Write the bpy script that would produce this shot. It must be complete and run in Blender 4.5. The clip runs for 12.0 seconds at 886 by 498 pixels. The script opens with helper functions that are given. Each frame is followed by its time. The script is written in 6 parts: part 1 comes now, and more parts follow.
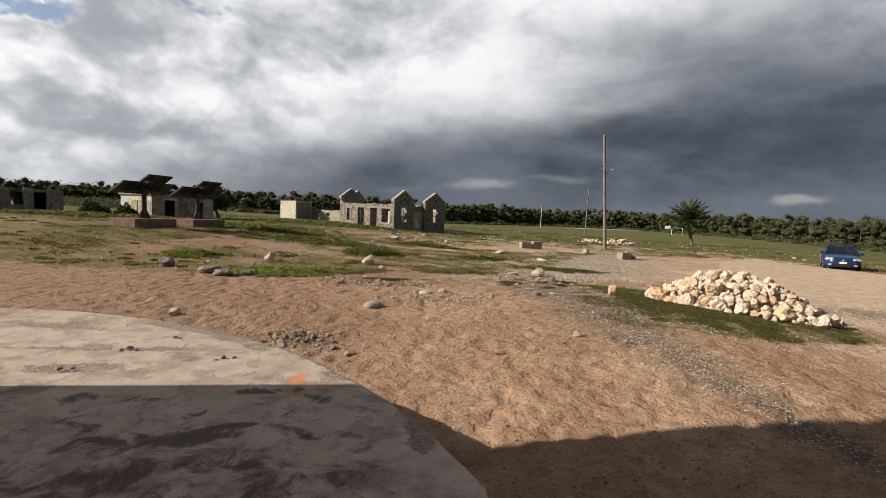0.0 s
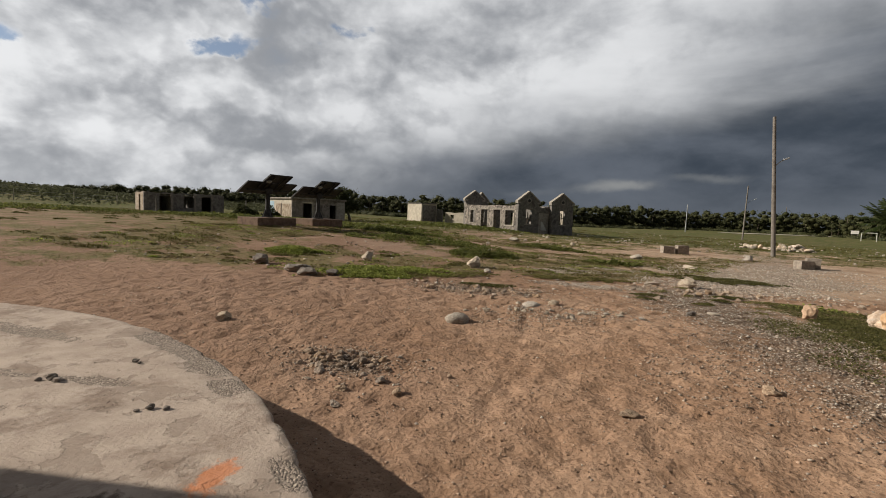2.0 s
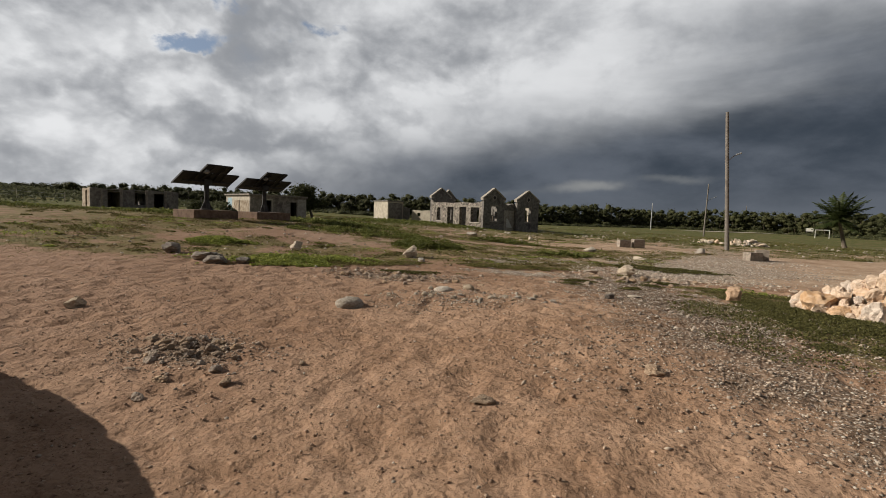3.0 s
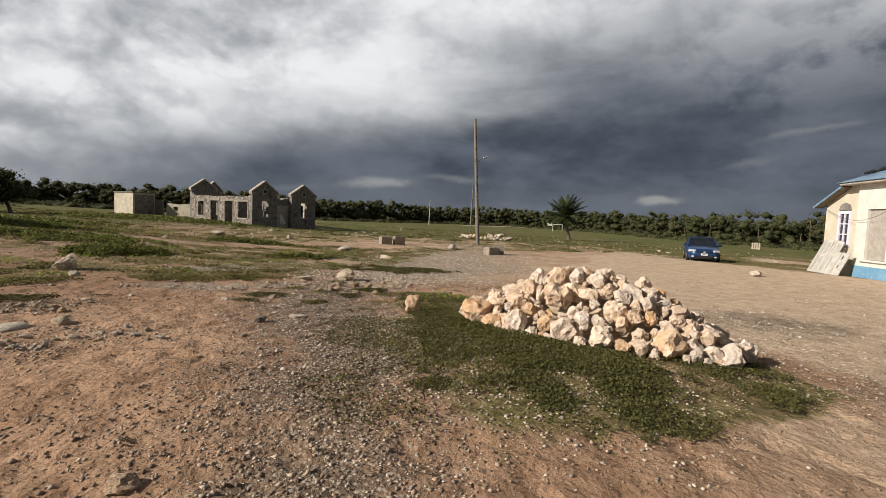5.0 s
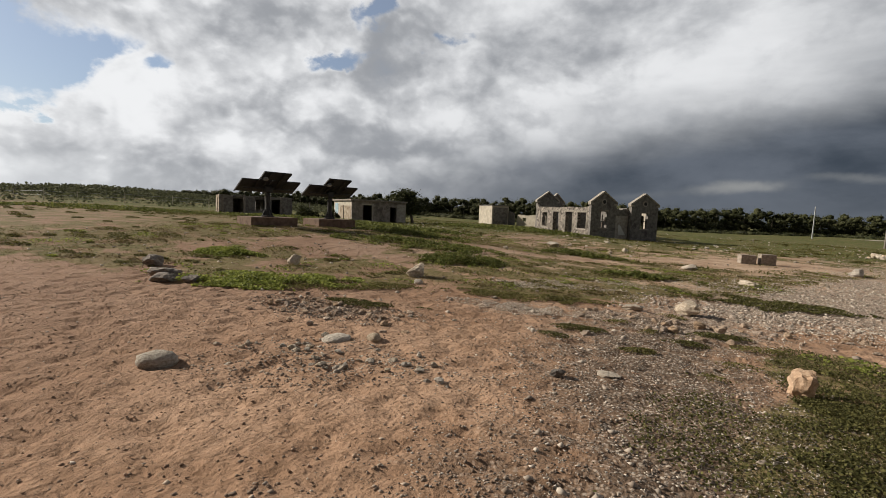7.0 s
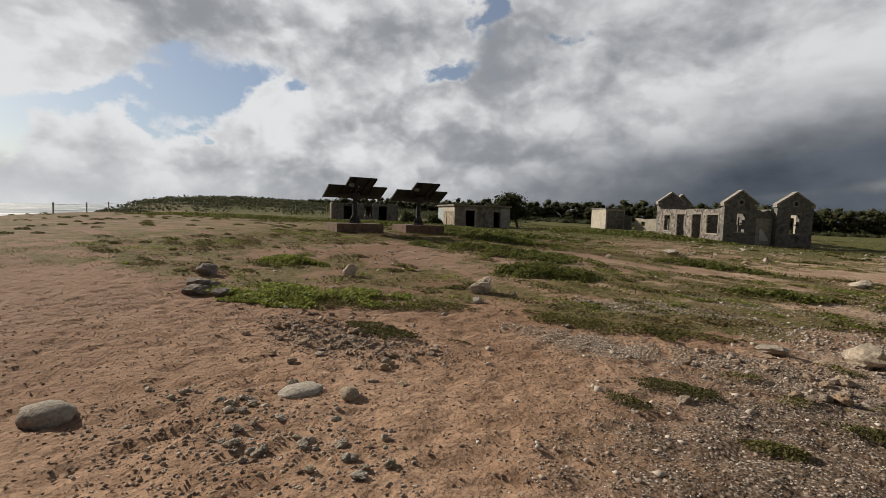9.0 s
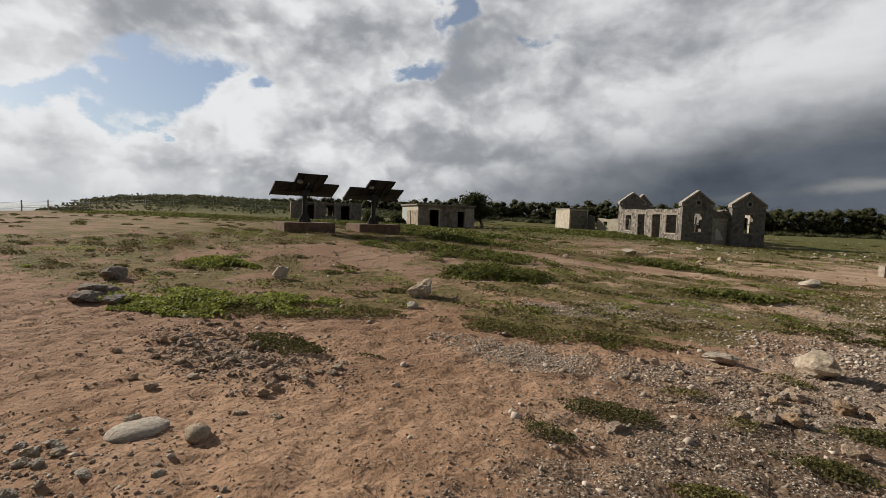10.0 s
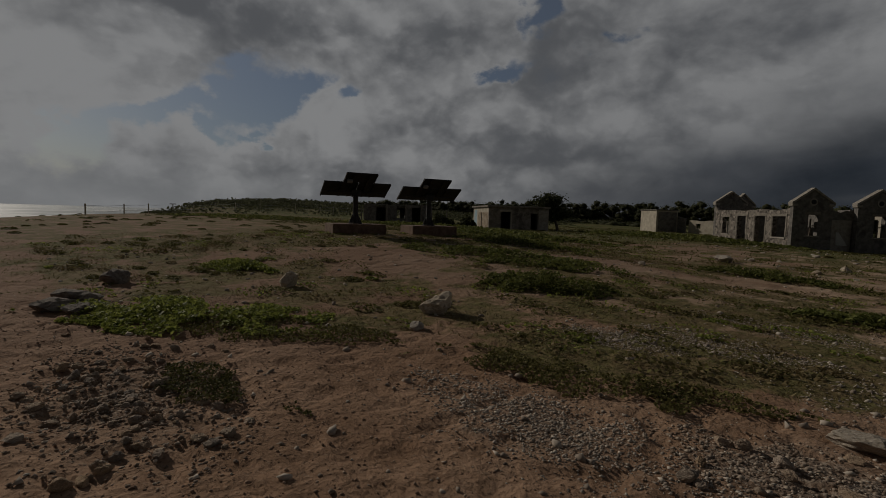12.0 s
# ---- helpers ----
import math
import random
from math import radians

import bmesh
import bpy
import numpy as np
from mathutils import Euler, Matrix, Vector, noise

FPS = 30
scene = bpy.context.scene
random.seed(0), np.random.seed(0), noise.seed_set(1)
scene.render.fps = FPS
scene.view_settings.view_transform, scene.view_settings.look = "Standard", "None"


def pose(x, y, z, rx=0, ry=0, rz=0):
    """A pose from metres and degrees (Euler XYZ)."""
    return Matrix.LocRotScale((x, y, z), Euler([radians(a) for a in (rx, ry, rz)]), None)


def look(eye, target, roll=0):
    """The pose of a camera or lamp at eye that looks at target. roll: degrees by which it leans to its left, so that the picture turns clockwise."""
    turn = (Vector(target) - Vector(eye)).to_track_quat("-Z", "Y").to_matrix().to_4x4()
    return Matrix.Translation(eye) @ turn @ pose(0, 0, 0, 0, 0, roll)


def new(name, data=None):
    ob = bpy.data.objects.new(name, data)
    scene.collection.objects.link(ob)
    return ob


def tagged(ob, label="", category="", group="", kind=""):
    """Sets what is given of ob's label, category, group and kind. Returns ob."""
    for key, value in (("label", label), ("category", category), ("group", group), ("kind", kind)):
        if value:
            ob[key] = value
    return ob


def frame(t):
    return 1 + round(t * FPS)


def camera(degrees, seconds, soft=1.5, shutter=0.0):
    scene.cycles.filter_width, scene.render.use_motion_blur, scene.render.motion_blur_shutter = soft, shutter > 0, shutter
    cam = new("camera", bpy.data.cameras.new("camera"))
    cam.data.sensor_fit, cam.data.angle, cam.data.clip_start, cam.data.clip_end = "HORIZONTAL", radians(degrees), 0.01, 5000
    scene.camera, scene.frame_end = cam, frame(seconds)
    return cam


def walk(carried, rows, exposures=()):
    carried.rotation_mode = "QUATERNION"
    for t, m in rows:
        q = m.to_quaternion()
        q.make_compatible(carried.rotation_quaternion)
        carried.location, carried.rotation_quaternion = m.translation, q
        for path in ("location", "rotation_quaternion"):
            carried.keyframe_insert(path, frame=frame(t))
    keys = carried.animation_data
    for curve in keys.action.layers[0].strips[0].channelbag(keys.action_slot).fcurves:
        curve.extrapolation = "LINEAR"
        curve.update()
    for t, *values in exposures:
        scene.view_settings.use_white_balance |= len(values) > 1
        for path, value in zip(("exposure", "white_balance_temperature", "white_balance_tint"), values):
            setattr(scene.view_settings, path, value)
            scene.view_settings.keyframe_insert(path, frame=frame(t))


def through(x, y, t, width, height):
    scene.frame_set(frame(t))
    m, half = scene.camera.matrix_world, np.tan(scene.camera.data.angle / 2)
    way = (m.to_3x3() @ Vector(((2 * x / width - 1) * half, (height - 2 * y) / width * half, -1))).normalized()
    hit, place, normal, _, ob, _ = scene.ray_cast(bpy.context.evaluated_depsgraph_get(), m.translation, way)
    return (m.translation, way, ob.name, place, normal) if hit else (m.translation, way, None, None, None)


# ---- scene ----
cam = camera(86.2, 12.0, 0.8)
PATH = [
    (0, (-0.457, 0.04, 2.077), (-0.384, 2.033, 1.934), 2.5),
    (0.5, (-0.326, 0.472, 2.05), (-0.282, 2.467, 1.909), 2.6),
    (1, (-0.279, 0.937, 2.047), (-0.469, 2.923, 1.9), 2.6),
    (1.5, (-0.148, 1.524, 2.078), (-0.441, 3.496, 1.93), 2.5),
    (2, (-0.093, 2.136, 1.857), (-0.552, 4.076, 1.708), 2.3),
    (2.5, (0.251, 2.491, 1.645), (-0.219, 4.429, 1.498), 2.3),
    (3, (0.798, 2.956, 1.555), (0.445, 4.919, 1.411), 2.2),
    (3.5, (1.359, 3.333, 1.553), (1.632, 5.31, 1.421), 2.3),
    (5.5, (2.741, 4.553, 1.782), (3.244, 6.485, 1.652), 2.5),
    (6, (2.761, 4.926, 1.801), (2.881, 6.918, 1.666), 2.6),
    (6.5, (2.866, 5.433, 1.836), (2.569, 7.406, 1.694), 2.4),
    (7, (2.716, 5.795, 1.837), (1.871, 7.601, 1.687), 2.4),
    (9, (2.681, 7.736, 1.847), (1.433, 9.292, 1.702), 1.7),
    (9.5, (2.805, 8.184, 1.87), (1.678, 9.83, 1.727), 1.8),
    (10, (2.707, 8.627, 1.814), (1.562, 10.261, 1.673), 1.8),
    (10.5, (2.662, 9.065, 1.808), (1.337, 10.557, 1.665), 1.7),
    (11, (2.542, 9.503, 1.825), (1.183, 10.964, 1.685), 1.7),
    (11.5, (2.38, 9.948, 1.826), (0.988, 11.377, 1.685), 1.7),
    (12, (2.432, 10.409, 1.775), (1.03, 11.828, 1.635), 1.7),
]
EXPO = [(0.0, 0.40), (1.0, 0.33), (2.2, 0.03), (3.0, 0.01), (4.0, 0.23), (5.5, 0.25), (7.0, 0.15), (9.0, -0.07), (9.5, 0.00), (11.1, 0.03), (11.5, -0.86), (11.8, -1.42), (12.0, -1.95)]
walk(cam, [(t, look(eye, target, roll)) for t, eye, target, roll in PATH], EXPO)

# ---- sky and sun ----
SUN_EL, SUN_DIR = radians(27), Vector((-1.0, -0.122, 0.0)).normalized()
to_sun = SUN_DIR * math.cos(SUN_EL) + Vector((0, 0, math.sin(SUN_EL)))
sun = new("sun", bpy.data.lights.new("sun", "SUN"))
sun.data.energy, sun.data.angle, sun.data.color = 5.0, radians(0.6), (1.0, 0.91, 0.78)
sun.matrix_world = Matrix.Translation((-40, -5, 40)) @ (-to_sun).to_track_quat("-Z", "Y").to_matrix().to_4x4()

world = bpy.data.worlds.new("world")
scene.world = world
world.use_nodes = True


class Net:
    """Short hand for node trees."""

    def __init__(self, tree):
        self.tree = tree

    def node(self, kind):
        return self.tree.nodes.new(kind)

    def vmath(self, op):
        n = self.node("ShaderNodeVectorMath")
        n.operation = op
        return n

    def link(self, a, b):
        self.tree.links.new(a, b)

    def put(self, socket, value):
        if isinstance(value, bpy.types.NodeSocket):
            self.link(value, socket)
        elif isinstance(value, tuple) and len(value) == 3 and socket.type == "RGBA":
            socket.default_value = (*value, 1.0)
        else:
            socket.default_value = value

    def math(self, op, a, b=0.0, c=0.0):
        n = self.node("ShaderNodeMath")
        n.operation = op
        for s, v in zip(n.inputs, (a, b, c)):
            self.put(s, v)
        return n.outputs[0]

    def mix(self, f, a, b, blend="MIX"):
        n = self.node("ShaderNodeMix")
        n.data_type, n.blend_type = "RGBA", blend
        self.put(n.inputs[0], f)
        self.put(n.inputs[6], a)
        self.put(n.inputs[7], b)
        return n.outputs[2]

    def step(self, v, lo, hi, a=0.0, b=1.0):
        n = self.node("ShaderNodeMapRange")
        n.interpolation_type = "SMOOTHSTEP"
        if lo > hi:
            lo, hi, a, b = hi, lo, b, a
        for s, x in zip(n.inputs, (v, lo, hi, a, b)):
            self.put(s, x)
        return n.outputs[0]

    def noise(self, vec, scale, detail=4.0, rough=0.55, distort=0.0):
        n = self.node("ShaderNodeTexNoise")
        self.put(n.inputs["Vector"], vec)
        for key, v in (("Scale", scale), ("Detail", detail), ("Roughness", rough), ("Distortion", distort)):
            n.inputs[key].default_value = v
        return n.outputs["Fac"]

    def voronoi(self, vec, scale, out="Distance", feature="F1"):
        n = self.node("ShaderNodeTexVoronoi")
        n.feature = feature
        self.put(n.inputs["Vector"], vec)
        n.inputs["Scale"].default_value = scale
        return n.outputs[out]

    def scaled(self, vec, x, y, z, move=(0, 0, 0)):
        n = self.node("ShaderNodeMapping")
        self.put(n.inputs["Vector"], vec)
        n.inputs["Scale"].default_value = (x, y, z)
        n.inputs["Location"].default_value = move
        return n.outputs[0]


w = Net(world.node_tree)
world.node_tree.nodes.clear()
coord = w.node("ShaderNodeTexCoord").outputs["Generated"]
sep = w.node("ShaderNodeSeparateXYZ")
w.link(coord, sep.inputs[0])
up = w.math("MAXIMUM", sep.outputs[2], 0.0)
az = w.math("MULTIPLY", w.math("ARCTAN2", sep.outputs[0], sep.outputs[1]), 57.29578)
el = w.math("MULTIPLY", w.math("ARCSINE", up), 57.29578)
tall = w.scaled(coord, 1.0, 1.0, 1.45)
lumps = w.noise(tall, 4.2, 9.0, 0.57, 0.15)
sunward = w.noise(w.scaled(coord, 1.0, 1.0, 1.45, (-0.04, 0.0, 0.055)), 4.2, 9.0, 0.57, 0.15)
broad = w.noise(w.scaled(coord, 1.0, 1.0, 2.6, (3, 1, 7)), 1.9, 5.0, 0.5, 0.3)
layers = w.noise(w.scaled(coord, 1.0, 1.0, 3.8, (5, 2, 3)), 2.0, 6.0, 0.5, 0.25)
sky = w.node("ShaderNodeTexSky")
sky.sky_type, sky.sun_disc, sky.sun_elevation = "NISHITA", False, SUN_EL
sky.sun_rotation = math.atan2(to_sun.x, to_sun.y)
blue = w.mix(0.30, w.mix(1.0, sky.outputs[0], (0.66, 0.75, 0.88), "MULTIPLY"), (5.6, 6.1, 6.8))
# cauliflower heads on the cumulus
curl = w.node("ShaderNodeTexNoise")
w.put(curl.inputs["Vector"], tall)
curl.inputs["Scale"].default_value, curl.inputs["Detail"].default_value = 7.0, 5.0
bent = w.vmath("MULTIPLY_ADD")
w.link(curl.outputs["Color"], bent.inputs[0])
bent.inputs[1].default_value = (0.16, 0.16, 0.16)
w.link(tall, bent.inputs[2])
heads = w.math("ADD", w.voronoi(bent.outputs[0], 8.0, "Distance", "SMOOTH_F1"), w.math("MULTIPLY", w.voronoi(bent.outputs[0], 20.0, "Distance", "SMOOTH_F1"), 0.45))
heads = w.math("ADD", heads, w.math("MULTIPLY", w.voronoi(bent.outputs[0], 46.0, "Distance", "SMOOTH_F1"), 0.22))
# the sky in degrees, frayed by the curl of the clouds
fray = w.node("ShaderNodeTexNoise")
w.put(fray.inputs["Vector"], tall)
for key_, v_ in (("Scale", 6.0), ("Detail", 7.0), ("Roughness", 0.58)):
    fray.inputs[key_].default_value = v_
frays = w.node("ShaderNodeSeparateColor")
w.link(fray.outputs["Color"], frays.inputs[0])
az_f = w.math("ADD", az, w.math("MULTIPLY", w.math("SUBTRACT", frays.outputs[0], 0.5), 22.0))
el_f = w.math("ADD", el, w.math("MULTIPLY", w.math("SUBTRACT", frays.outputs[1], 0.5), 11.0))


def cloud_spots(spots, az_f, el_f):
    """The sum of soft spots, each: azimuth, elevation, half sizes, tilt, strength."""
    total = None
    for a, e, sa, se, tilt, k in spots:
        c, d = math.cos(radians(tilt)), math.sin(radians(tilt))
        da, de = w.math("SUBTRACT", az_f, a), w.math("SUBTRACT", el_f, e)
        u = w.math("MULTIPLY_ADD", da, c / sa, w.math("MULTIPLY", de, d / sa))
        v = w.math("MULTIPLY_ADD", de, c / se, w.math("MULTIPLY", da, -d / se))
        r2 = w.math("MULTIPLY_ADD", u, u, w.math("MULTIPLY", v, v))
        g = w.math("MULTIPLY", w.math("EXPONENT", w.math("MULTIPLY", r2, -1.0)), k)
        total = g if total is None else w.math("ADD", total, g)
    return total


# gaps of blue between the cumulus over the sea, and a rift in the storm to the east
gaps = cloud_spots(((-65.2, 12.4, 5.6, 3.0, 42, 1.35), (-76.5, 9.6, 8.0, 1.3, 14, 1.0), (-83.0, 6.6, 6.0, 2.4, 0, 1.15), (-70.0, 8.0, 1.8, 1.8, 60, 0.8), (-36.5, 23.2, 2.4, 2.6, -20, 1.0), (-40.0, 17.4, 2.8, 1.1, 20, 0.85),
                    (-55.2, 14.6, 2.4, 1.8, 40, 0.85), (-25.0, 19.6, 2.4, 1.1, 0, 0.75), (54.0, 14.4, 5.5, 1.4, 12, 0.75), (-66.0, 7.6, 1.6, 0.7, 0, 0.7)), az_f, el_f)
cover = w.math("ADD", w.math("SUBTRACT", 0.70, gaps), w.math("MULTIPLY", w.math("SUBTRACT", lumps, 0.5), 1.2))
cover = w.math("ADD", cover, w.math("MULTIPLY", w.math("SUBTRACT", 0.70, heads), 0.5))
cloudy = w.step(cover, -0.16, 0.42)
relit = w.math("MULTIPLY", w.math("SUBTRACT", lumps, sunward), 2.6)
tone = w.math("ADD", w.math("ADD", w.math("MULTIPLY", lumps, 0.9), w.math("MULTIPLY", layers, 0.55)), relit)
soft = w.math("ADD", w.math("MULTIPLY_ADD", tone, 0.46, 0.14), w.math("MULTIPLY", broad, 0.34))
soft = w.math("ADD", soft, w.step(az, -16.0, 10.0, -0.05, 0.13))
soft = w.math("ADD", soft, w.math("MULTIPLY", w.math("SUBTRACT", 0.72, heads), w.step(az, 16.0, -30.0, 0.15, 0.85)))
soft = w.math("ADD", soft, w.math("MULTIPLY", w.step(cover, 0.66, 0.20, 0.0, 0.16), w.step(az, -24.0, -40.0, 0.3, 1.0)))
soft = w.math("ADD", soft, cloud_spots(((-64.0, 9.5, 9.0, 3.2, 10, 0.20), (-80.0, 12.0, 11.0, 6.0, 0, 0.26), (-48.0, 15.5, 8.0, 2.4, 15, 0.20), (6.0, 15.2, 13.0, 3.4, 4, 0.20), (-13.0, 11.0, 6.0, 2.4, 20, 0.16),
                                        (-52.0, 7.0, 10.0, 2.0, 0, 0.12), (-42.0, 11.0, 7.0, 2.6, 10, -0.16), (-60.0, 21.5, 15.0, 2.6, 0, -0.24), (-30.0, 13.5, 8.0, 3.0, 10, -0.06), (-34.0, 7.6, 10.0, 1.3, 0, -0.16),
                                        (-20.0, 6.0, 12.0, 1.5, -3, -0.18), (-22.0, 17.5, 9.0, 3.0, 0, -0.06), (-8.0, 20.0, 14.0, 4.0, 0, -0.14), (22.0, 20.5, 12.0, 3.5, 0, -0.16), (-4.0, 16.0, 5.0, 1.6, 20, 0.10)), az_f, el_f))
soft = w.math("MULTIPLY_ADD", soft, 1.22, -0.12)
soft = w.math("SMOOTH_MIN", w.math("SMOOTH_MAX", soft, 0.28, 0.25), 0.96, 0.20)
ramp_white = w.node("ShaderNodeMapRange")
for s_, v_ in zip(ramp_white.inputs, (soft, 0.02, 0.98, 0.0, 1.0)):
    w.put(s_, v_)
white = w.mix(ramp_white.outputs[0], (1.25, 1.42, 1.75), (9.4, 9.5, 9.65))
body = w.mix(cloudy, blue, white)
body = w.mix(w.math("MULTIPLY", w.step(az, -48.0, -14.0, 0.0, 0.5), w.step(el, 12.0, 5.0)), body, (2.5, 2.65, 2.9))
body = w.mix(w.math("MULTIPLY", w.step(az, -52.0, -24.0, 0.0, 0.12), w.step(el, 6.0, 12.0)), body, (2.2, 2.35, 2.6))
body = w.mix(w.step(az, -72.0, -100.0, 0.0, 0.4), body, (9.0, 9.0, 9.0))
body = w.mix(w.math("MULTIPLY", w.step(el, 5.5, 0.5, 0.0, 0.55), w.step(az, -58.0, -34.0, 0.0, 1.0)), body, (3.5, 3.7, 4.05))
body = w.mix(w.math("MULTIPLY", w.step(el, 6.5, 1.0, 0.0, 0.6), w.step(az, -50.0, -66.0)), body, (8.0, 8.2, 8.4))
# the storm bank: low in the middle, climbing to the east
edge = w.math("ADD", w.math("MULTIPLY", w.step(az, -38.0, 50.0), 17.5), 2.2)
edge = w.math("ADD", edge, w.math("MULTIPLY", w.math("SUBTRACT", layers, 0.5), 16.0))
edge = w.math("ADD", edge, w.math("MULTIPLY", w.math("SUBTRACT", lumps, 0.5), 7.0))
bank = w.math("MULTIPLY", w.step(w.math("SUBTRACT", edge, el), -8.0, 5.0), w.step(az, -42.0, -10.0))
scud = w.noise(w.scaled(coord, 1.0, 1.0, 2.2, (1, 6, 2)), 5.0, 9.0, 0.58, 0.2)
dark = w.mix(w.step(w.math("MULTIPLY_ADD", scud, 0.75, w.math("MULTIPLY", layers, 0.45)), 0.42, 0.80), (0.50, 0.65, 0.87), (1.38, 1.58, 1.92))
dark = w.mix(w.step(el, 6.0, 1.0, 0.0, 0.45), dark, (1.45, 1.62, 1.88))
az_n = w.math("ADD", az, w.math("MULTIPLY", w.math("SUBTRACT", frays.outputs[0], 0.5), 9.0))
el_n = w.math("ADD", el, w.math("MULTIPLY", w.math("SUBTRACT", frays.outputs[1], 0.5), 3.2))
lit = w.step(cloud_spots(((6.2, 3.7, 4.0, 0.8, 0, 0.85), (15.0, 4.7, 4.5, 0.6, 0, 0.5), (39.0, 3.0, 2.5, 0.65, 0, 1.05), (-3.0, 3.0, 6.0, 0.7, 0, 0.35), (47.0, 6.8, 4.0, 0.5, 8, 0.45), (52.0, 9.5, 5.0, 0.6, 10, 0.5)), az_n, el_n), 0.15, 1.0, 0.0, 0.85)
dark = w.mix(lit, dark, (3.3, 3.35, 3.3))
high = w.math("MULTIPLY", w.step(az, 26.0, 52.0), w.step(el, 9.0, 20.0))
dark = w.mix(w.math("MULTIPLY", high, w.step(tone, 0.45, 0.95)), dark, (3.0, 3.15, 3.4))
whole = w.mix(bank, body, dark)
# thick grey cover overhead and behind
whole = w.mix(w.step(el, 27.0, 42.0), whole, (0.80, 0.85, 0.96))
behind = w.step(w.math("ABSOLUTE", az), 88.0, 125.0)
whole = w.mix(behind, whole, (1.1, 1.16, 1.3))
back = w.node("ShaderNodeBackground")
w.link(whole, back.inputs[0])
back.inputs[1].default_value = 0.085
w.link(back.outputs[0], w.node("ShaderNodeOutputWorld").inputs[0])

# ---- materials ----


def material(name):
    m = bpy.data.materials.new(name)
    m.use_nodes = True
    m.node_tree.nodes.clear()
    n = Net(m.node_tree)
    s = n.node("ShaderNodeBsdfPrincipled")
    n.link(s.outputs[0], n.node("ShaderNodeOutputMaterial").inputs[0])
    return m, n, s


def place_of(n, local=False):
    return n.node("ShaderNodeTexCoord").outputs["Object"] if local else n.node("ShaderNodeNewGeometry").outputs["Position"]


def relief(n, s, height, strength=0.4, depth=0.02):
    b = n.node("ShaderNodeBump")
    b.inputs["Strength"].default_value, b.inputs["Distance"].default_value = strength, depth
    n.put(b.inputs["Height"], height)
    n.link(b.outputs[0], s.inputs["Normal"])


def surface(name, low, high, scale, rough=0.9, stain=None, stain_scale=1.0, stain_from=0.55, bump=0.3, depth=0.02, metal=0.0, vary=0.0, local=False, spec=0.3):
    """A weathered surface: grain between two colours, stains of a third, fine relief."""
    m, n, s = material(name)
    at = place_of(n, local)
    grain = n.noise(at, scale, 6.0, 0.6)
    colour = n.mix(n.step(grain, 0.3, 0.7), low, high)
    if stain:
        colour = n.mix(n.step(n.noise(at, stain_scale, 5.0, 0.65, 0.4), stain_from, stain_from + 0.14), colour, stain)
    if vary:
        rnd = n.node("ShaderNodeObjectInfo").outputs["Random"]
        h = n.node("ShaderNodeHueSaturation")
        n.put(h.inputs["Value"], n.math("ADD", 1.0 - vary, n.math("MULTIPLY", rnd, 2 * vary)))
        n.put(h.inputs["Saturation"], n.math("ADD", 0.75, n.math("MULTIPLY", n.math("FRACT", n.math("MULTIPLY", rnd, 7.3)), 0.6)))
        n.put(h.inputs["Color"], colour)
        colour = h.outputs[0]
    n.put(s.inputs["Base Color"], colour)
    s.inputs["Roughness"].default_value, s.inputs["Metallic"].default_value = rough, metal
    s.inputs["Specular IOR Level"].default_value = spec
    if bump:
        relief(n, s, n.math("ADD", grain, n.math("MULTIPLY", n.noise(at, scale * 4.3, 5.0, 0.6), 0.5)), bump, depth)
    return m


def island_leaf(name, low, high, rough=0.55, through=0.25):
    """Leaves whose colour differs from one to the next."""
    m, n, s = material(name)
    rnd = n.node("ShaderNodeNewGeometry").outputs["Random Per Island"]
    n.put(s.inputs["Base Color"], n.mix(rnd, low, high))
    s.inputs["Roughness"].default_value, s.inputs["Specular IOR Level"].default_value = rough, 0.15
    t = n.node("ShaderNodeBsdfTranslucent")
    n.put(t.inputs[0], n.mix(rnd, low, high))
    x = n.node("ShaderNodeMixShader")
    x.inputs[0].default_value = through
    n.link(s.outputs[0], x.inputs[1])
    n.link(t.outputs[0], x.inputs[2])
    n.link(x.outputs[0], [o for o in m.node_tree.nodes if o.type == "OUTPUT_MATERIAL"][0].inputs[0])
    return m


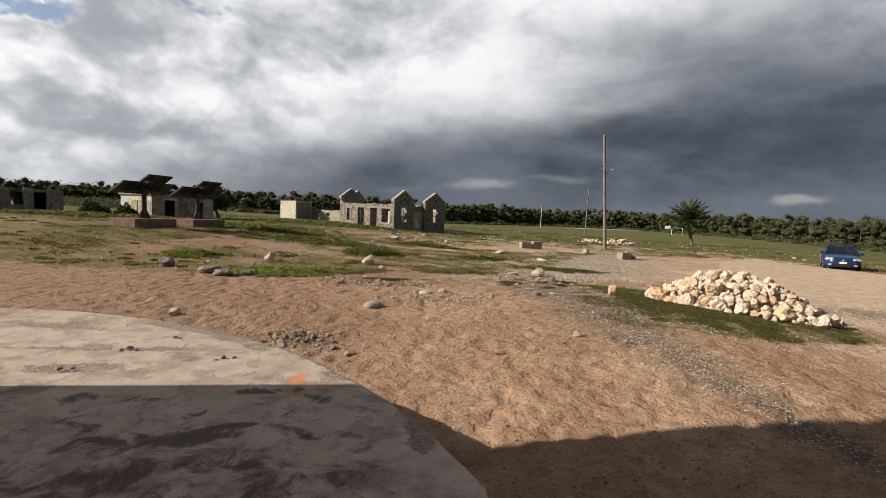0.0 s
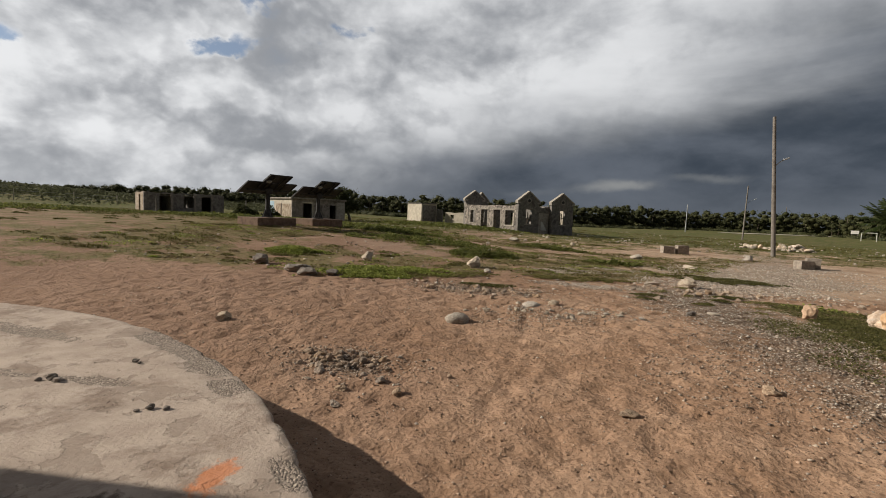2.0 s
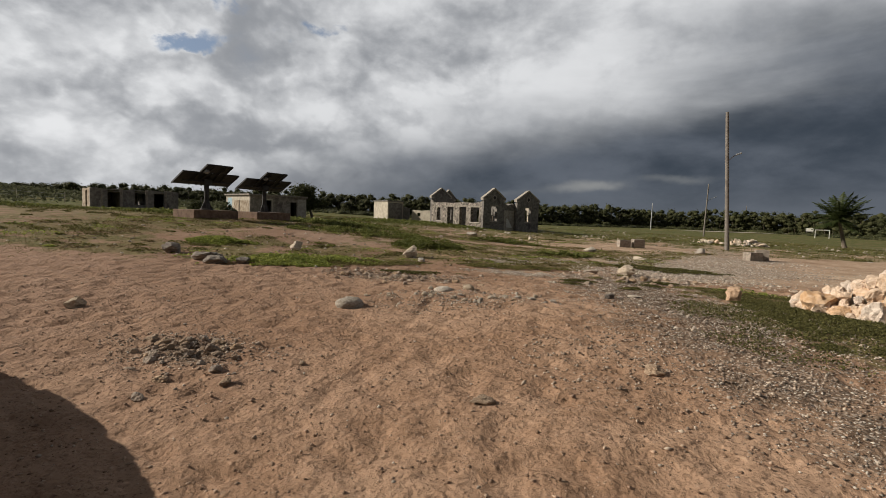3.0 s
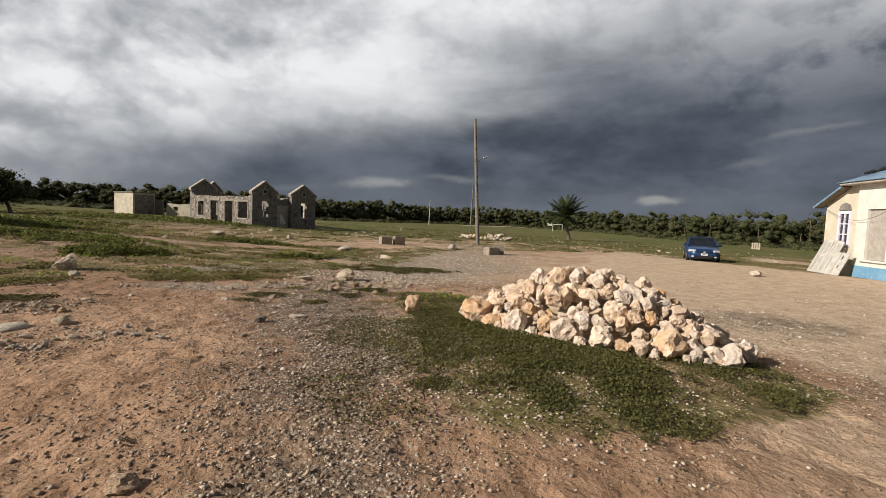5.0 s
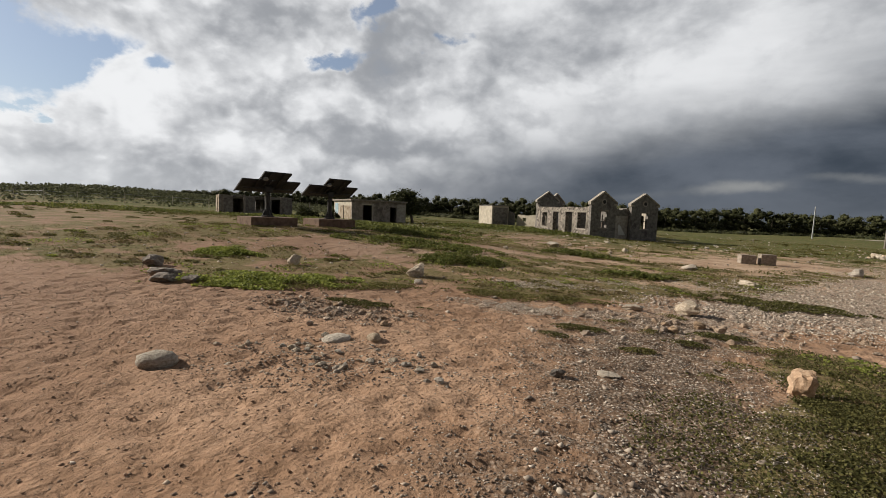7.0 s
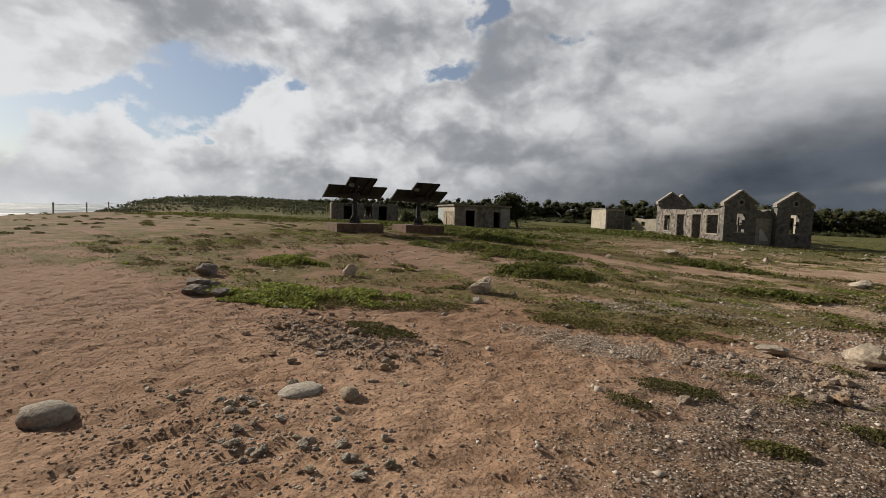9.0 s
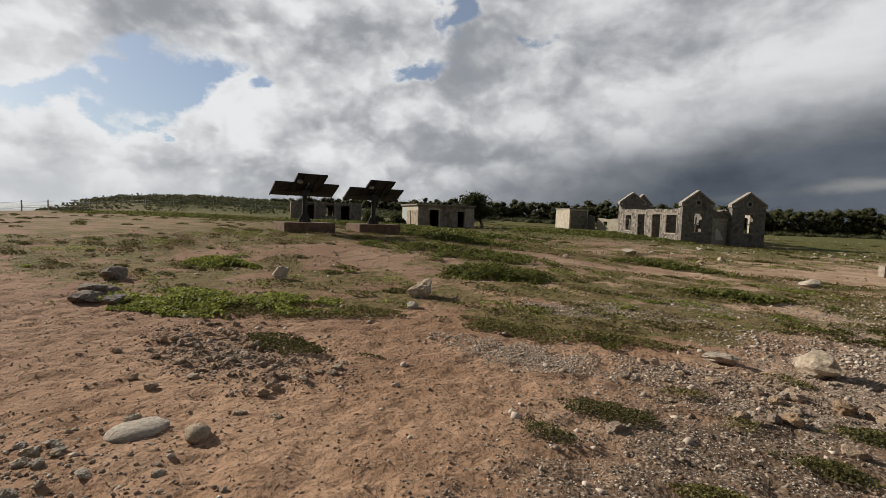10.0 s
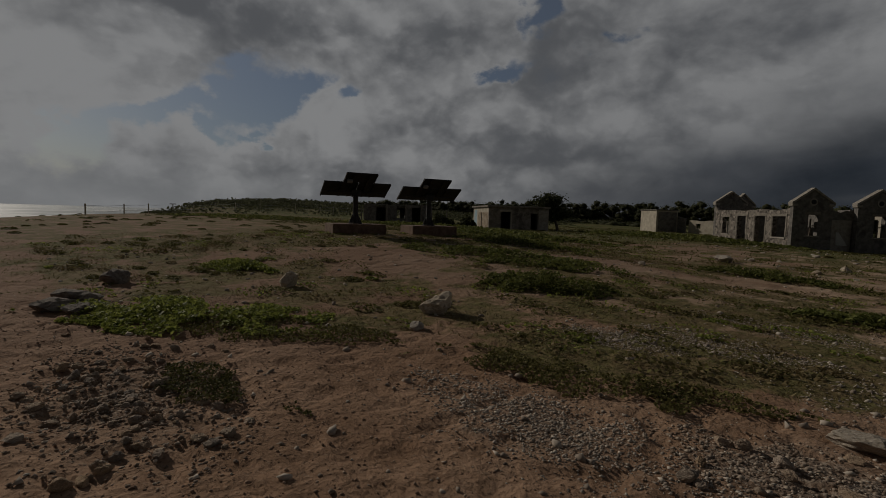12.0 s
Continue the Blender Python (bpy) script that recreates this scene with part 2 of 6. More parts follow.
def ground_material():
    m, n, s = material("sandy_ground")
    at = place_of(n)

    def layer(name):
        a = n.node("ShaderNodeAttribute")
        a.attribute_name = name
        return a.outputs["Fac"]

    fine, mid, broad = n.noise(at, 30.0, 7.0, 0.7), n.noise(at, 6.5, 6.0, 0.62), n.noise(at, 0.6, 5.0, 0.6)
    lump = n.noise(at, 15.0, 4.0, 0.6, 0.3)
    wob = n.vmath("ADD")
    nz = n.node("ShaderNodeTexNoise")
    n.put(nz.inputs["Vector"], at)
    nz.inputs["Scale"].default_value = 9.0
    sc = n.vmath("SCALE")
    n.link(nz.outputs["Color"], sc.inputs[0])
    sc.inputs["Scale"].default_value = 0.05
    n.put(wob.inputs[0], at)
    n.link(sc.outputs[0], wob.inputs[1])
    clod = n.voronoi(wob.outputs[0], 8.5, "Distance", "SMOOTH_F1")
    crumb = n.voronoi(wob.outputs[0], 26.0, "Distance", "SMOOTH_F1")
    sand = n.mix(n.step(broad, 0.36, 0.64), (0.312, 0.193, 0.123), (0.442, 0.291, 0.196))
    sand = n.mix(n.step(mid, 0.45, 0.68, 0.0, 0.6), sand, (0.215, 0.130, 0.080))
    sand = n.mix(n.step(fine, 0.55, 0.70, 0.0, 0.6), sand, (0.48, 0.36, 0.265))
    sand = n.mix(n.step(n.noise(at, 52.0, 4.0, 0.65), 0.57, 0.66, 0.0, 0.7), sand, (0.125, 0.08, 0.054))
    dots = n.node("ShaderNodeTexVoronoi")
    n.put(dots.inputs["Vector"], wob.outputs[0])
    dots.inputs["Scale"].default_value = 19.0
    pick = n.node("ShaderNodeSeparateColor")
    n.link(dots.outputs["Color"], pick.inputs[0])
    spot = n.math("MULTIPLY", n.step(dots.outputs["Distance"], 0.42, 0.20), n.step(pick.outputs[1], 0.55, 0.75))
    sand = n.mix(n.math("MULTIPLY", spot, 0.6), sand, (0.165, 0.10, 0.064))
    cell = n.node("ShaderNodeTexVoronoi")
    n.put(cell.inputs["Vector"], at)
    cell.inputs["Scale"].default_value = 38.0
    tint = n.node("ShaderNodeSeparateColor")
    n.link(cell.outputs["Color"], tint.inputs[0])
    chips = n.mix(n.math("POWER", tint.outputs[0], 2.6), (0.088, 0.067, 0.051), (0.60, 0.53, 0.45))
    chips = n.mix(n.step(cell.outputs["Distance"], 0.3, 0.7), chips, (0.112, 0.083, 0.061))
    sep = n.node("ShaderNodeSeparateXYZ")
    n.put(sep.inputs[0], at)
    pale_chips = n.mix(n.math("POWER", tint.outputs[0], 1.6), (0.195, 0.143, 0.108), (0.50, 0.43, 0.36))
    chips = n.mix(n.step(sep.outputs[1], 11.8, 14.5), chips, pale_chips)
    grassy = n.mix(n.step(n.noise(at, 11.0, 6.0, 0.7), 0.36, 0.64), (0.074, 0.068, 0.025), (0.190, 0.172, 0.070))
    grassy = n.mix(n.step(n.noise(at, 3.2, 7.0, 0.72), 0.46, 0.60, 0.0, 0.7), grassy, (0.240, 0.172, 0.098))
    grassy = n.mix(n.step(n.noise(at, 0.9, 8.0, 0.72), 0.48, 0.64, 0.0, 0.8), grassy, (0.21, 0.148, 0.085))
    lush = n.mix(n.step(n.noise(at, 1.3, 6.0, 0.7), 0.36, 0.64), (0.040, 0.056, 0.014), (0.115, 0.142, 0.040))
    grassy = n.mix(n.step(sep.outputs[1], 26.0, 48.0, 0.0, 0.75), grassy, lush)
    grassy = n.mix(n.step(n.noise(at, 1.7, 8.0, 0.74), 0.50, 0.64, 0.0, 0.55), grassy, (0.225, 0.185, 0.085))
    grassy = n.mix(n.step(n.noise(at, 0.22, 7.0, 0.72), 0.47, 0.62, 0.0, 0.6), grassy, (0.19, 0.15, 0.078))
    stony = n.math("ADD", layer("gravel"), n.math("MULTIPLY", n.math("SUBTRACT", n.noise(at, 2.4, 7.0, 0.7), 0.5), 1.7))
    green = n.math("ADD", layer("grass"), n.math("MULTIPLY", n.math("SUBTRACT", n.noise(at, 1.1, 8.0, 0.70), 0.5), 2.4))
    stone_f, green_f = n.step(stony, 0.30, 1.05, 0.0, 0.8), n.step(green, 0.47, 0.80)
    sand = n.mix(n.step(n.math("ADD", layer("pale"), n.math("MULTIPLY", n.math("SUBTRACT", broad, 0.5), 0.8)), 0.25, 0.85, 0.0, 0.85), sand, n.mix(n.step(n.math("MULTIPLY_ADD", n.noise(at, 2.2, 8.0, 0.72), 0.7, n.math("MULTIPLY", fine, 0.4)), 0.40, 0.70), (0.42, 0.315, 0.225), (0.68, 0.535, 0.40)))
    west = n.math("ADD", sep.outputs[0], n.math("MULTIPLY", n.math("SUBTRACT", n.noise(at, 0.35, 6.0, 0.65), 0.5), 7.0))
    sand = n.mix(n.step(west, 1.5, -5.5, 0.0, 0.62), sand, n.mix(fine, (0.185, 0.118, 0.084), (0.315, 0.205, 0.150)))
    colour = n.mix(stone_f, sand, chips)
    colour = n.mix(green_f, colour, grassy)
    n.put(s.inputs["Base Color"], colour)
    s.inputs["Roughness"].default_value, s.inputs["Specular IOR Level"].default_value = 0.95, 0.1
    h = n.math("ADD", n.math("ADD", n.math("MULTIPLY", mid, 0.55), n.math("MULTIPLY", lump, 0.55)), n.math("MULTIPLY", fine, 0.50))
    h = n.math("SUBTRACT", n.math("SUBTRACT", h, n.math("MULTIPLY", clod, -1.0)), n.math("MULTIPLY", crumb, 0.35))
    h = n.math("SUBTRACT", h, n.math("MULTIPLY", n.math("MULTIPLY", cell.outputs["Distance"], stone_f), 0.5))
    relief(n, s, h, 1.0, 0.030)
    return m


M_GROUND = ground_material()
def slab_material():
    """Old trowelled concrete: pale skin worn through in blotches, brown dirt, bare aggregate."""
    m, n, s = material("worn_concrete")
    at = place_of(n)

    def layer(name):
        a = n.node("ShaderNodeAttribute")
        a.attribute_name = name
        return a.outputs["Fac"]

    skin = n.noise(at, 2.6, 9.0, 0.66, 0.2)
    grit = n.noise(at, 38.0, 5.0, 0.7)
    colour = n.mix(n.step(n.noise(at, 4.0, 7.0, 0.66), 0.3, 0.7), (0.40, 0.32, 0.262), (0.52, 0.43, 0.36))
    colour = n.mix(n.step(skin, 0.55, 0.58, 0.0, 0.55), colour, (0.285, 0.222, 0.178))
    colour = n.mix(n.step(n.noise(at, 1.1, 9.0, 0.72, 0.3), 0.50, 0.64, 0.0, 0.7), colour, (0.20, 0.142, 0.105))
    colour = n.mix(n.step(n.noise(at, 9.0, 7.0, 0.75, 0.3), 0.60, 0.70, 0.0, 0.55), colour, (0.15, 0.115, 0.092))
    colour = n.mix(n.step(grit, 0.60, 0.70, 0.0, 0.5), colour, (0.15, 0.12, 0.10))
    cell = n.node("ShaderNodeTexVoronoi")
    n.put(cell.inputs["Vector"], at)
    cell.inputs["Scale"].default_value = 85.0
    tint = n.node("ShaderNodeSeparateColor")
    n.link(cell.outputs["Color"], tint.inputs[0])
    bare = n.mix(n.math("POWER", tint.outputs[0], 1.6), (0.215, 0.172, 0.14), (0.42, 0.35, 0.29))
    worn = n.step(n.math("ADD", layer("worn"), n.math("MULTIPLY", n.math("SUBTRACT", n.noise(at, 9.0, 7.0, 0.7), 0.5), 1.5)), 0.46, 0.53)
    colour = n.mix(worn, colour, bare)
    # brown dirt, plus the darker tone painted within the tower's shadow
    stain = n.step(n.math("ADD", layer("stain"), n.math("MULTIPLY", n.math("SUBTRACT", n.noise(at, 4.5, 9.0, 0.74, 0.7), 0.5), 3.2)), 0.45, 0.95, 0.0, 0.85)
    colour = n.mix(stain, colour, n.mix(n.noise(at, 7.0, 5.0), (0.055, 0.038, 0.028), (0.13, 0.088, 0.062)))
    mark = n.step(n.math("ADD", layer("mark"), n.math("MULTIPLY", n.math("SUBTRACT", n.noise(at, 17.0, 6.0, 0.7), 0.5), 1.6)), 0.42, 0.80, 0.0, 0.65)
    colour = n.mix(mark, colour, (0.66, 0.21, 0.06))
    n.put(s.inputs["Base Color"], colour)
    s.inputs["Roughness"].default_value, s.inputs["Specular IOR Level"].default_value = 0.92, 0.2
    h = n.math("ADD", n.math("MULTIPLY", n.step(skin, 0.55, 0.57), -0.25), n.math("MULTIPLY", grit, 0.5))
    h = n.math("ADD", h, n.math("MULTIPLY", n.math("SUBTRACT", 0.4, cell.outputs["Distance"]), n.math("MULTIPLY", worn, 0.6)))
    relief(n, s, h, 0.9, 0.018)
    return m


M_SLAB = slab_material()
M_SCAR = surface("dark_stain", (0.06, 0.05, 0.042), (0.30, 0.255, 0.215), 7.0, 0.95, None, bump=0.6)
M_PLINTH = surface("old_concrete", (0.105, 0.066, 0.048), (0.20, 0.132, 0.094), 5.0, 0.92, (0.14, 0.11, 0.09), 2.2, 0.56)
M_RENDER = surface("weathered_render", (0.128, 0.118, 0.108), (0.25, 0.23, 0.21), 3.4, 0.92, (0.095, 0.086, 0.079), 1.3, 0.52, 0.6, 0.03)
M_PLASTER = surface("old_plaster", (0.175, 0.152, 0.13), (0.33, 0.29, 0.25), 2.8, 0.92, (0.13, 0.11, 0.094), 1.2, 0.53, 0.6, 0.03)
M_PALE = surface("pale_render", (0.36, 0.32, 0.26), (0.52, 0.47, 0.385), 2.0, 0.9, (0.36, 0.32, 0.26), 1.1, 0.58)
M_BLUE = surface("faded_blue_paint", (0.26, 0.38, 0.46), (0.36, 0.48, 0.55), 3.0, 0.8, (0.5, 0.46, 0.4), 2.0, 0.6)
M_STAINED = surface("stained_plaster", (0.20, 0.145, 0.095), (0.40, 0.34, 0.27), 2.6, 0.92, (0.14, 0.10, 0.07), 1.8, 0.56, 0.5)
M_COPING = surface("stone_coping", (0.28, 0.25, 0.215), (0.44, 0.40, 0.345), 4.0, 0.9, (0.26, 0.23, 0.2), 2.0, 0.6)
M_JAMB = surface("weathered_dressed_stone", (0.19, 0.168, 0.145), (0.33, 0.295, 0.25), 4.0, 0.9, (0.15, 0.13, 0.11), 2.0, 0.55)
M_PANEL = surface("dark_panel_back", (0.013, 0.015, 0.019), (0.030, 0.032, 0.038), 6.0, 0.5, None, bump=0.0, spec=0.3)
M_CELL = surface("solar_cells", (0.01, 0.014, 0.04), (0.016, 0.022, 0.06), 6.0, 0.15, None, bump=0.0, spec=0.5)
M_STEEL = surface("painted_dark_steel", (0.018, 0.018, 0.018), (0.045, 0.042, 0.04), 9.0, 0.6, (0.07, 0.04, 0.025), 4.0, 0.62)
M_POLE = surface("weathered_wood_pole", (0.145, 0.128, 0.113), (0.235, 0.212, 0.19), 8.0, 0.9, (0.13, 0.112, 0.098), 1.5, 0.55)
M_GREYM = surface("galvanised_steel", (0.34, 0.35, 0.36), (0.48, 0.49, 0.50), 7.0, 0.5, None, metal=0.6, bump=0.0)
M_ROCK = surface("pale_limestone", (0.515, 0.395, 0.305), (0.75, 0.63, 0.525), 2.0, 0.92, (0.56, 0.35, 0.20), 1.0, 0.60, 0.8, 0.035, vary=0.10, local=True)
M_ROCKP = surface("orange_stained_limestone", (0.54, 0.36, 0.225), (0.70, 0.525, 0.385), 2.4, 0.92, (0.72, 0.60, 0.50), 1.2, 0.56, 0.8, 0.035, vary=0.12, local=True)
M_ROCKO = surface("orange_rock", (0.38, 0.25, 0.16), (0.58, 0.42, 0.295), 4.0, 0.92, (0.28, 0.17, 0.10), 4.0, 0.58, 0.8, 0.02, local=True)
M_DOOR = surface("grey_white_paint", (0.38, 0.365, 0.335), (0.50, 0.485, 0.45), 4.0, 0.8, (0.30, 0.275, 0.24), 3.0, 0.58)
M_ROCKD = surface("grey_coral_rock", (0.32, 0.238, 0.178), (0.55, 0.44, 0.34), 7.0, 0.95, (0.16, 0.118, 0.088), 4.0, 0.60, 0.8, 0.025, vary=0.25, local=True)
M_ROCKG = surface("dark_weathered_rock", (0.135, 0.112, 0.094), (0.30, 0.26, 0.222), 5.0, 0.95, (0.09, 0.075, 0.064), 3.0, 0.57, 0.9, 0.03, vary=0.15, local=True)
M_ROCKM = surface("sandy_rock", (0.36, 0.30, 0.235), (0.58, 0.51, 0.425), 6.0, 0.95, (0.22, 0.18, 0.14), 4.0, 0.6, 0.8, 0.025, vary=0.15, local=True)
M_BLOCK = surface("concrete_block", (0.21, 0.175, 0.142), (0.36, 0.31, 0.26), 9.0, 0.95, None, bump=0.5)
M_BARK = surface("grey_bark", (0.10, 0.08, 0.062), (0.22, 0.18, 0.145), 6.0, 0.95, None, bump=0.5)
M_LEAF = island_leaf("coastal_leaves", (0.024, 0.032, 0.014), (0.098, 0.104, 0.042))
M_WOODS = island_leaf("woods_leaves", (0.024, 0.030, 0.013), (0.125, 0.128, 0.055), 0.6, 0.2)
# darker than the woods' leaves: the crowns' inner shade as a colour
M_LEAFSHADE = island_leaf("leaf_shade", (0.022, 0.027, 0.011), (0.060, 0.062, 0.026), 0.8, 0.0)
M_VINE = island_leaf("vine_leaves", (0.120, 0.150, 0.030), (0.36, 0.385, 0.10), 0.6, 0.42)
M_VINEFAR = island_leaf("dull_vine_leaves", (0.075, 0.092, 0.024), (0.225, 0.235, 0.070), 0.7, 0.35)
M_GRASS = island_leaf("short_grass", (0.085, 0.080, 0.026), (0.220, 0.198, 0.074), 0.8)
M_HERB = island_leaf("dark_herbs", (0.050, 0.052, 0.018), (0.150, 0.140, 0.050), 0.8)
M_SCRUB = island_leaf("far_scrub", (0.060, 0.066, 0.036), (0.155, 0.160, 0.088), 0.8, 0.3)
M_DRY = island_leaf("dry_grass", (0.16, 0.12, 0.055), (0.30, 0.24, 0.13), 0.8)
M_PALM = island_leaf("palm_leaves", (0.022, 0.034, 0.010), (0.065, 0.080, 0.028))
M_CREAM = surface("cream_wall_paint", (0.50, 0.455, 0.365), (0.58, 0.53, 0.435), 1.5, 0.8, (0.43, 0.385, 0.30), 0.8, 0.60, 0.15)
M_WHITE = surface("white_paint", (0.56, 0.545, 0.505), (0.66, 0.645, 0.60), 2.0, 0.7, (0.55, 0.50, 0.43), 3.0, 0.62, 0.15)
M_BAND = surface("blue_wall_band", (0.12, 0.27, 0.43), (0.18, 0.34, 0.49), 2.0, 0.75, (0.46, 0.45, 0.42), 2.5, 0.54)
M_ROOFBLUE = surface("blue_metal_roof", (0.16, 0.26, 0.40), (0.26, 0.37, 0.50), 1.2, 0.45, (0.36, 0.33, 0.3), 1.5, 0.6, metal=0.3)
M_CURTAIN = surface("grey_screen", (0.30, 0.27, 0.24), (0.40, 0.365, 0.33), 5.0, 0.9)
M_LILAC = surface("lilac_window_paint", (0.60, 0.55, 0.66), (0.70, 0.66, 0.74), 4.0, 0.7)
M_DARKGLASS = surface("dark_window_glass", (0.02, 0.025, 0.035), (0.04, 0.05, 0.065), 2.0, 0.12, bump=0.0, spec=0.5)
M_CAR = surface("blue_car_paint", (0.008, 0.037, 0.120), (0.011, 0.046, 0.145), 2.0, 0.28, None, metal=0.25, bump=0.0, spec=0.6)
M_TYRE = surface("black_rubber", (0.012, 0.012, 0.012), (0.025, 0.024, 0.022), 8.0, 0.85)
M_LAMP = surface("headlamp_glass", (0.36, 0.38, 0.40), (0.48, 0.50, 0.52), 3.0, 0.1, bump=0.0, spec=0.7)
M_PLATE = surface("white_number_plate", (0.72, 0.72, 0.70), (0.80, 0.80, 0.78), 5.0, 0.5, bump=0.0)
M_BLACK = surface("black_plastic", (0.012, 0.012, 0.014), (0.022, 0.022, 0.024), 5.0, 0.5, bump=0.0)


def sea_material():
    m, n, s = material("sea_water")
    at = place_of(n)
    foam = n.noise(n.scaled(at, 0.035, 0.012, 1.0), 1.0, 6.0, 0.6, 0.5)
    n.put(s.inputs["Base Color"], n.mix(n.step(foam, 0.50, 0.60), (0.16, 0.20, 0.22), (0.80, 0.82, 0.83)))
    n.put(s.inputs["Roughness"], n.step(foam, 0.50, 0.60, 0.35, 0.8))
    relief(n, s, n.noise(n.scaled(at, 0.3, 0.12, 1.0), 1.0, 5.0), 0.6, 0.6)
    return m


def rubble_material():
    """Rubble stone bedded in pale mortar."""
    m, n, s = material("rubble_stone")
    at = n.node("ShaderNodeTexCoord").outputs["Object"]
    warp = n.vmath("ADD")
    n.put(warp.inputs[0], at)
    nz = n.node("ShaderNodeTexNoise")
    n.put(nz.inputs["Vector"], at)
    nz.inputs["Scale"].default_value = 2.5
    sc = n.vmath("SCALE")
    n.link(nz.outputs["Color"], sc.inputs[0])
    sc.inputs["Scale"].default_value = 0.25
    n.link(sc.outputs[0], warp.inputs[1])
    cell = n.node("ShaderNodeTexVoronoi")
    n.link(warp.outputs[0], cell.inputs["Vector"])
    cell.inputs["Scale"].default_value = 4.2
    tint = n.node("ShaderNodeSeparateColor")
    n.link(cell.outputs["Color"], tint.inputs[0])
    stone = n.mix(tint.outputs[0], (0.06, 0.05, 0.043), (0.40, 0.35, 0.30))
    gap = n.step(n.voronoi(warp.outputs[0], 4.2, "Distance", "DISTANCE_TO_EDGE"), 0.02, 0.07)
    colour = n.mix(gap, (0.21, 0.185, 0.16), stone)
    n.put(s.inputs["Base Color"], n.mix(n.step(n.noise(at, 1.1, 5.0), 0.5, 0.7, 0.0, 0.35), colour, (0.14, 0.12, 0.102)))
    s.inputs["Roughness"].default_value = 0.95
    relief(n, s, n.math("ADD", gap, n.noise(at, 14.0, 4.0)), 0.9, 0.04)
    return m


M_SEA, M_RUBBLE = sea_material(), rubble_material()

# ---- makers ----


def finish(ob_mesh, mats, smooth=False):
    for m in mats if isinstance(mats, (list, tuple)) else [mats]:
        ob_mesh.materials.append(m)
    if smooth:
        ob_mesh.polygons.foreach_set("use_smooth", [True] * len(ob_mesh.polygons))
    ob_mesh.update()
    return ob_mesh


def part(name, bm, mat, parent=None, label="", m=None, smooth=False):
    data = bpy.data.meshes.new(name)
    bm.to_mesh(data)
    bm.free()
    finish(data, mat, smooth)
    ob = new(name, data)
    if m is not None:
        ob.matrix_basis = m
    if parent is not None:
        ob.parent = parent
    if label:
        ob["label"] = label
    return ob


def thing(name, m, label, category, group="", kind=""):
    ob = new(name)
    ob.empty_display_size = 0.2
    ob.matrix_basis = m
    return tagged(ob, label, category, group, kind)


def box(bm, x0, y0, z0, x1, y1, z1, bevel=0.0, m=None):
    made = bmesh.ops.create_cube(bm, size=1.0)["verts"]
    for v in made:
        v.co = Vector((x0 + (v.co.x + 0.5) * (x1 - x0), y0 + (v.co.y + 0.5) * (y1 - y0), z0 + (v.co.z + 0.5) * (z1 - z0)))
    if bevel:
        edges = {e for v in made for e in v.link_edges}
        out = bmesh.ops.bevel(bm, geom=list(edges), offset=bevel, segments=1, affect="EDGES")
        made = [v for v in bm.verts if v.is_valid and (v in out["verts"] or v in made)]
    if m is not None:
        for v in made:
            v.co = m @ v.co
    return bm


def slab_box(x0, y0, z0, x1, y1, z1, bevel=0.0, m=None):
    return box(bmesh.new(), x0, y0, z0, x1, y1, z1, bevel, m)


def tube(bm, points, radii, sides=10, cap=True):
    """A round limb through the points."""
    rings = []
    for i, p in enumerate(points):
        p = Vector(p)
        d = (Vector(points[min(i + 1, len(points) - 1)]) - Vector(points[max(i - 1, 0)])).normalized()
        a = d.orthogonal().normalized() if abs(d.z) < 0.9 else Vector((1, 0, 0)) - d * d.x
        a.normalize()
        b = d.cross(a)
        rings.append([bm.verts.new(p + (a * math.cos(t) + b * math.sin(t)) * radii[i]) for t in (2 * math.pi * k / sides for k in range(sides))])
    for r0, r1 in zip(rings, rings[1:]):
        for k in range(sides):
            bm.faces.new((r0[k], r0[(k + 1) % sides], r1[(k + 1) % sides], r1[k]))
    if cap:
        bm.faces.new(rings[0][::-1])
        bm.faces.new(rings[-1])
    return bm


def prism(bm, outline, y0, y1):
    """An outline in x and z, given thickness along y."""
    a = [bm.verts.new((x, y0, z)) for x, z in outline]
    b = [bm.verts.new((x, y1, z)) for x, z in outline]
    n = len(outline)
    bm.faces.new(a)
    bm.faces.new(b[::-1])
    for i in range(n):
        bm.faces.new((a[(i + 1) % n], a[i], b[i], b[(i + 1) % n]))
    bmesh.ops.recalc_face_normals(bm, faces=bm.faces)
    return bm


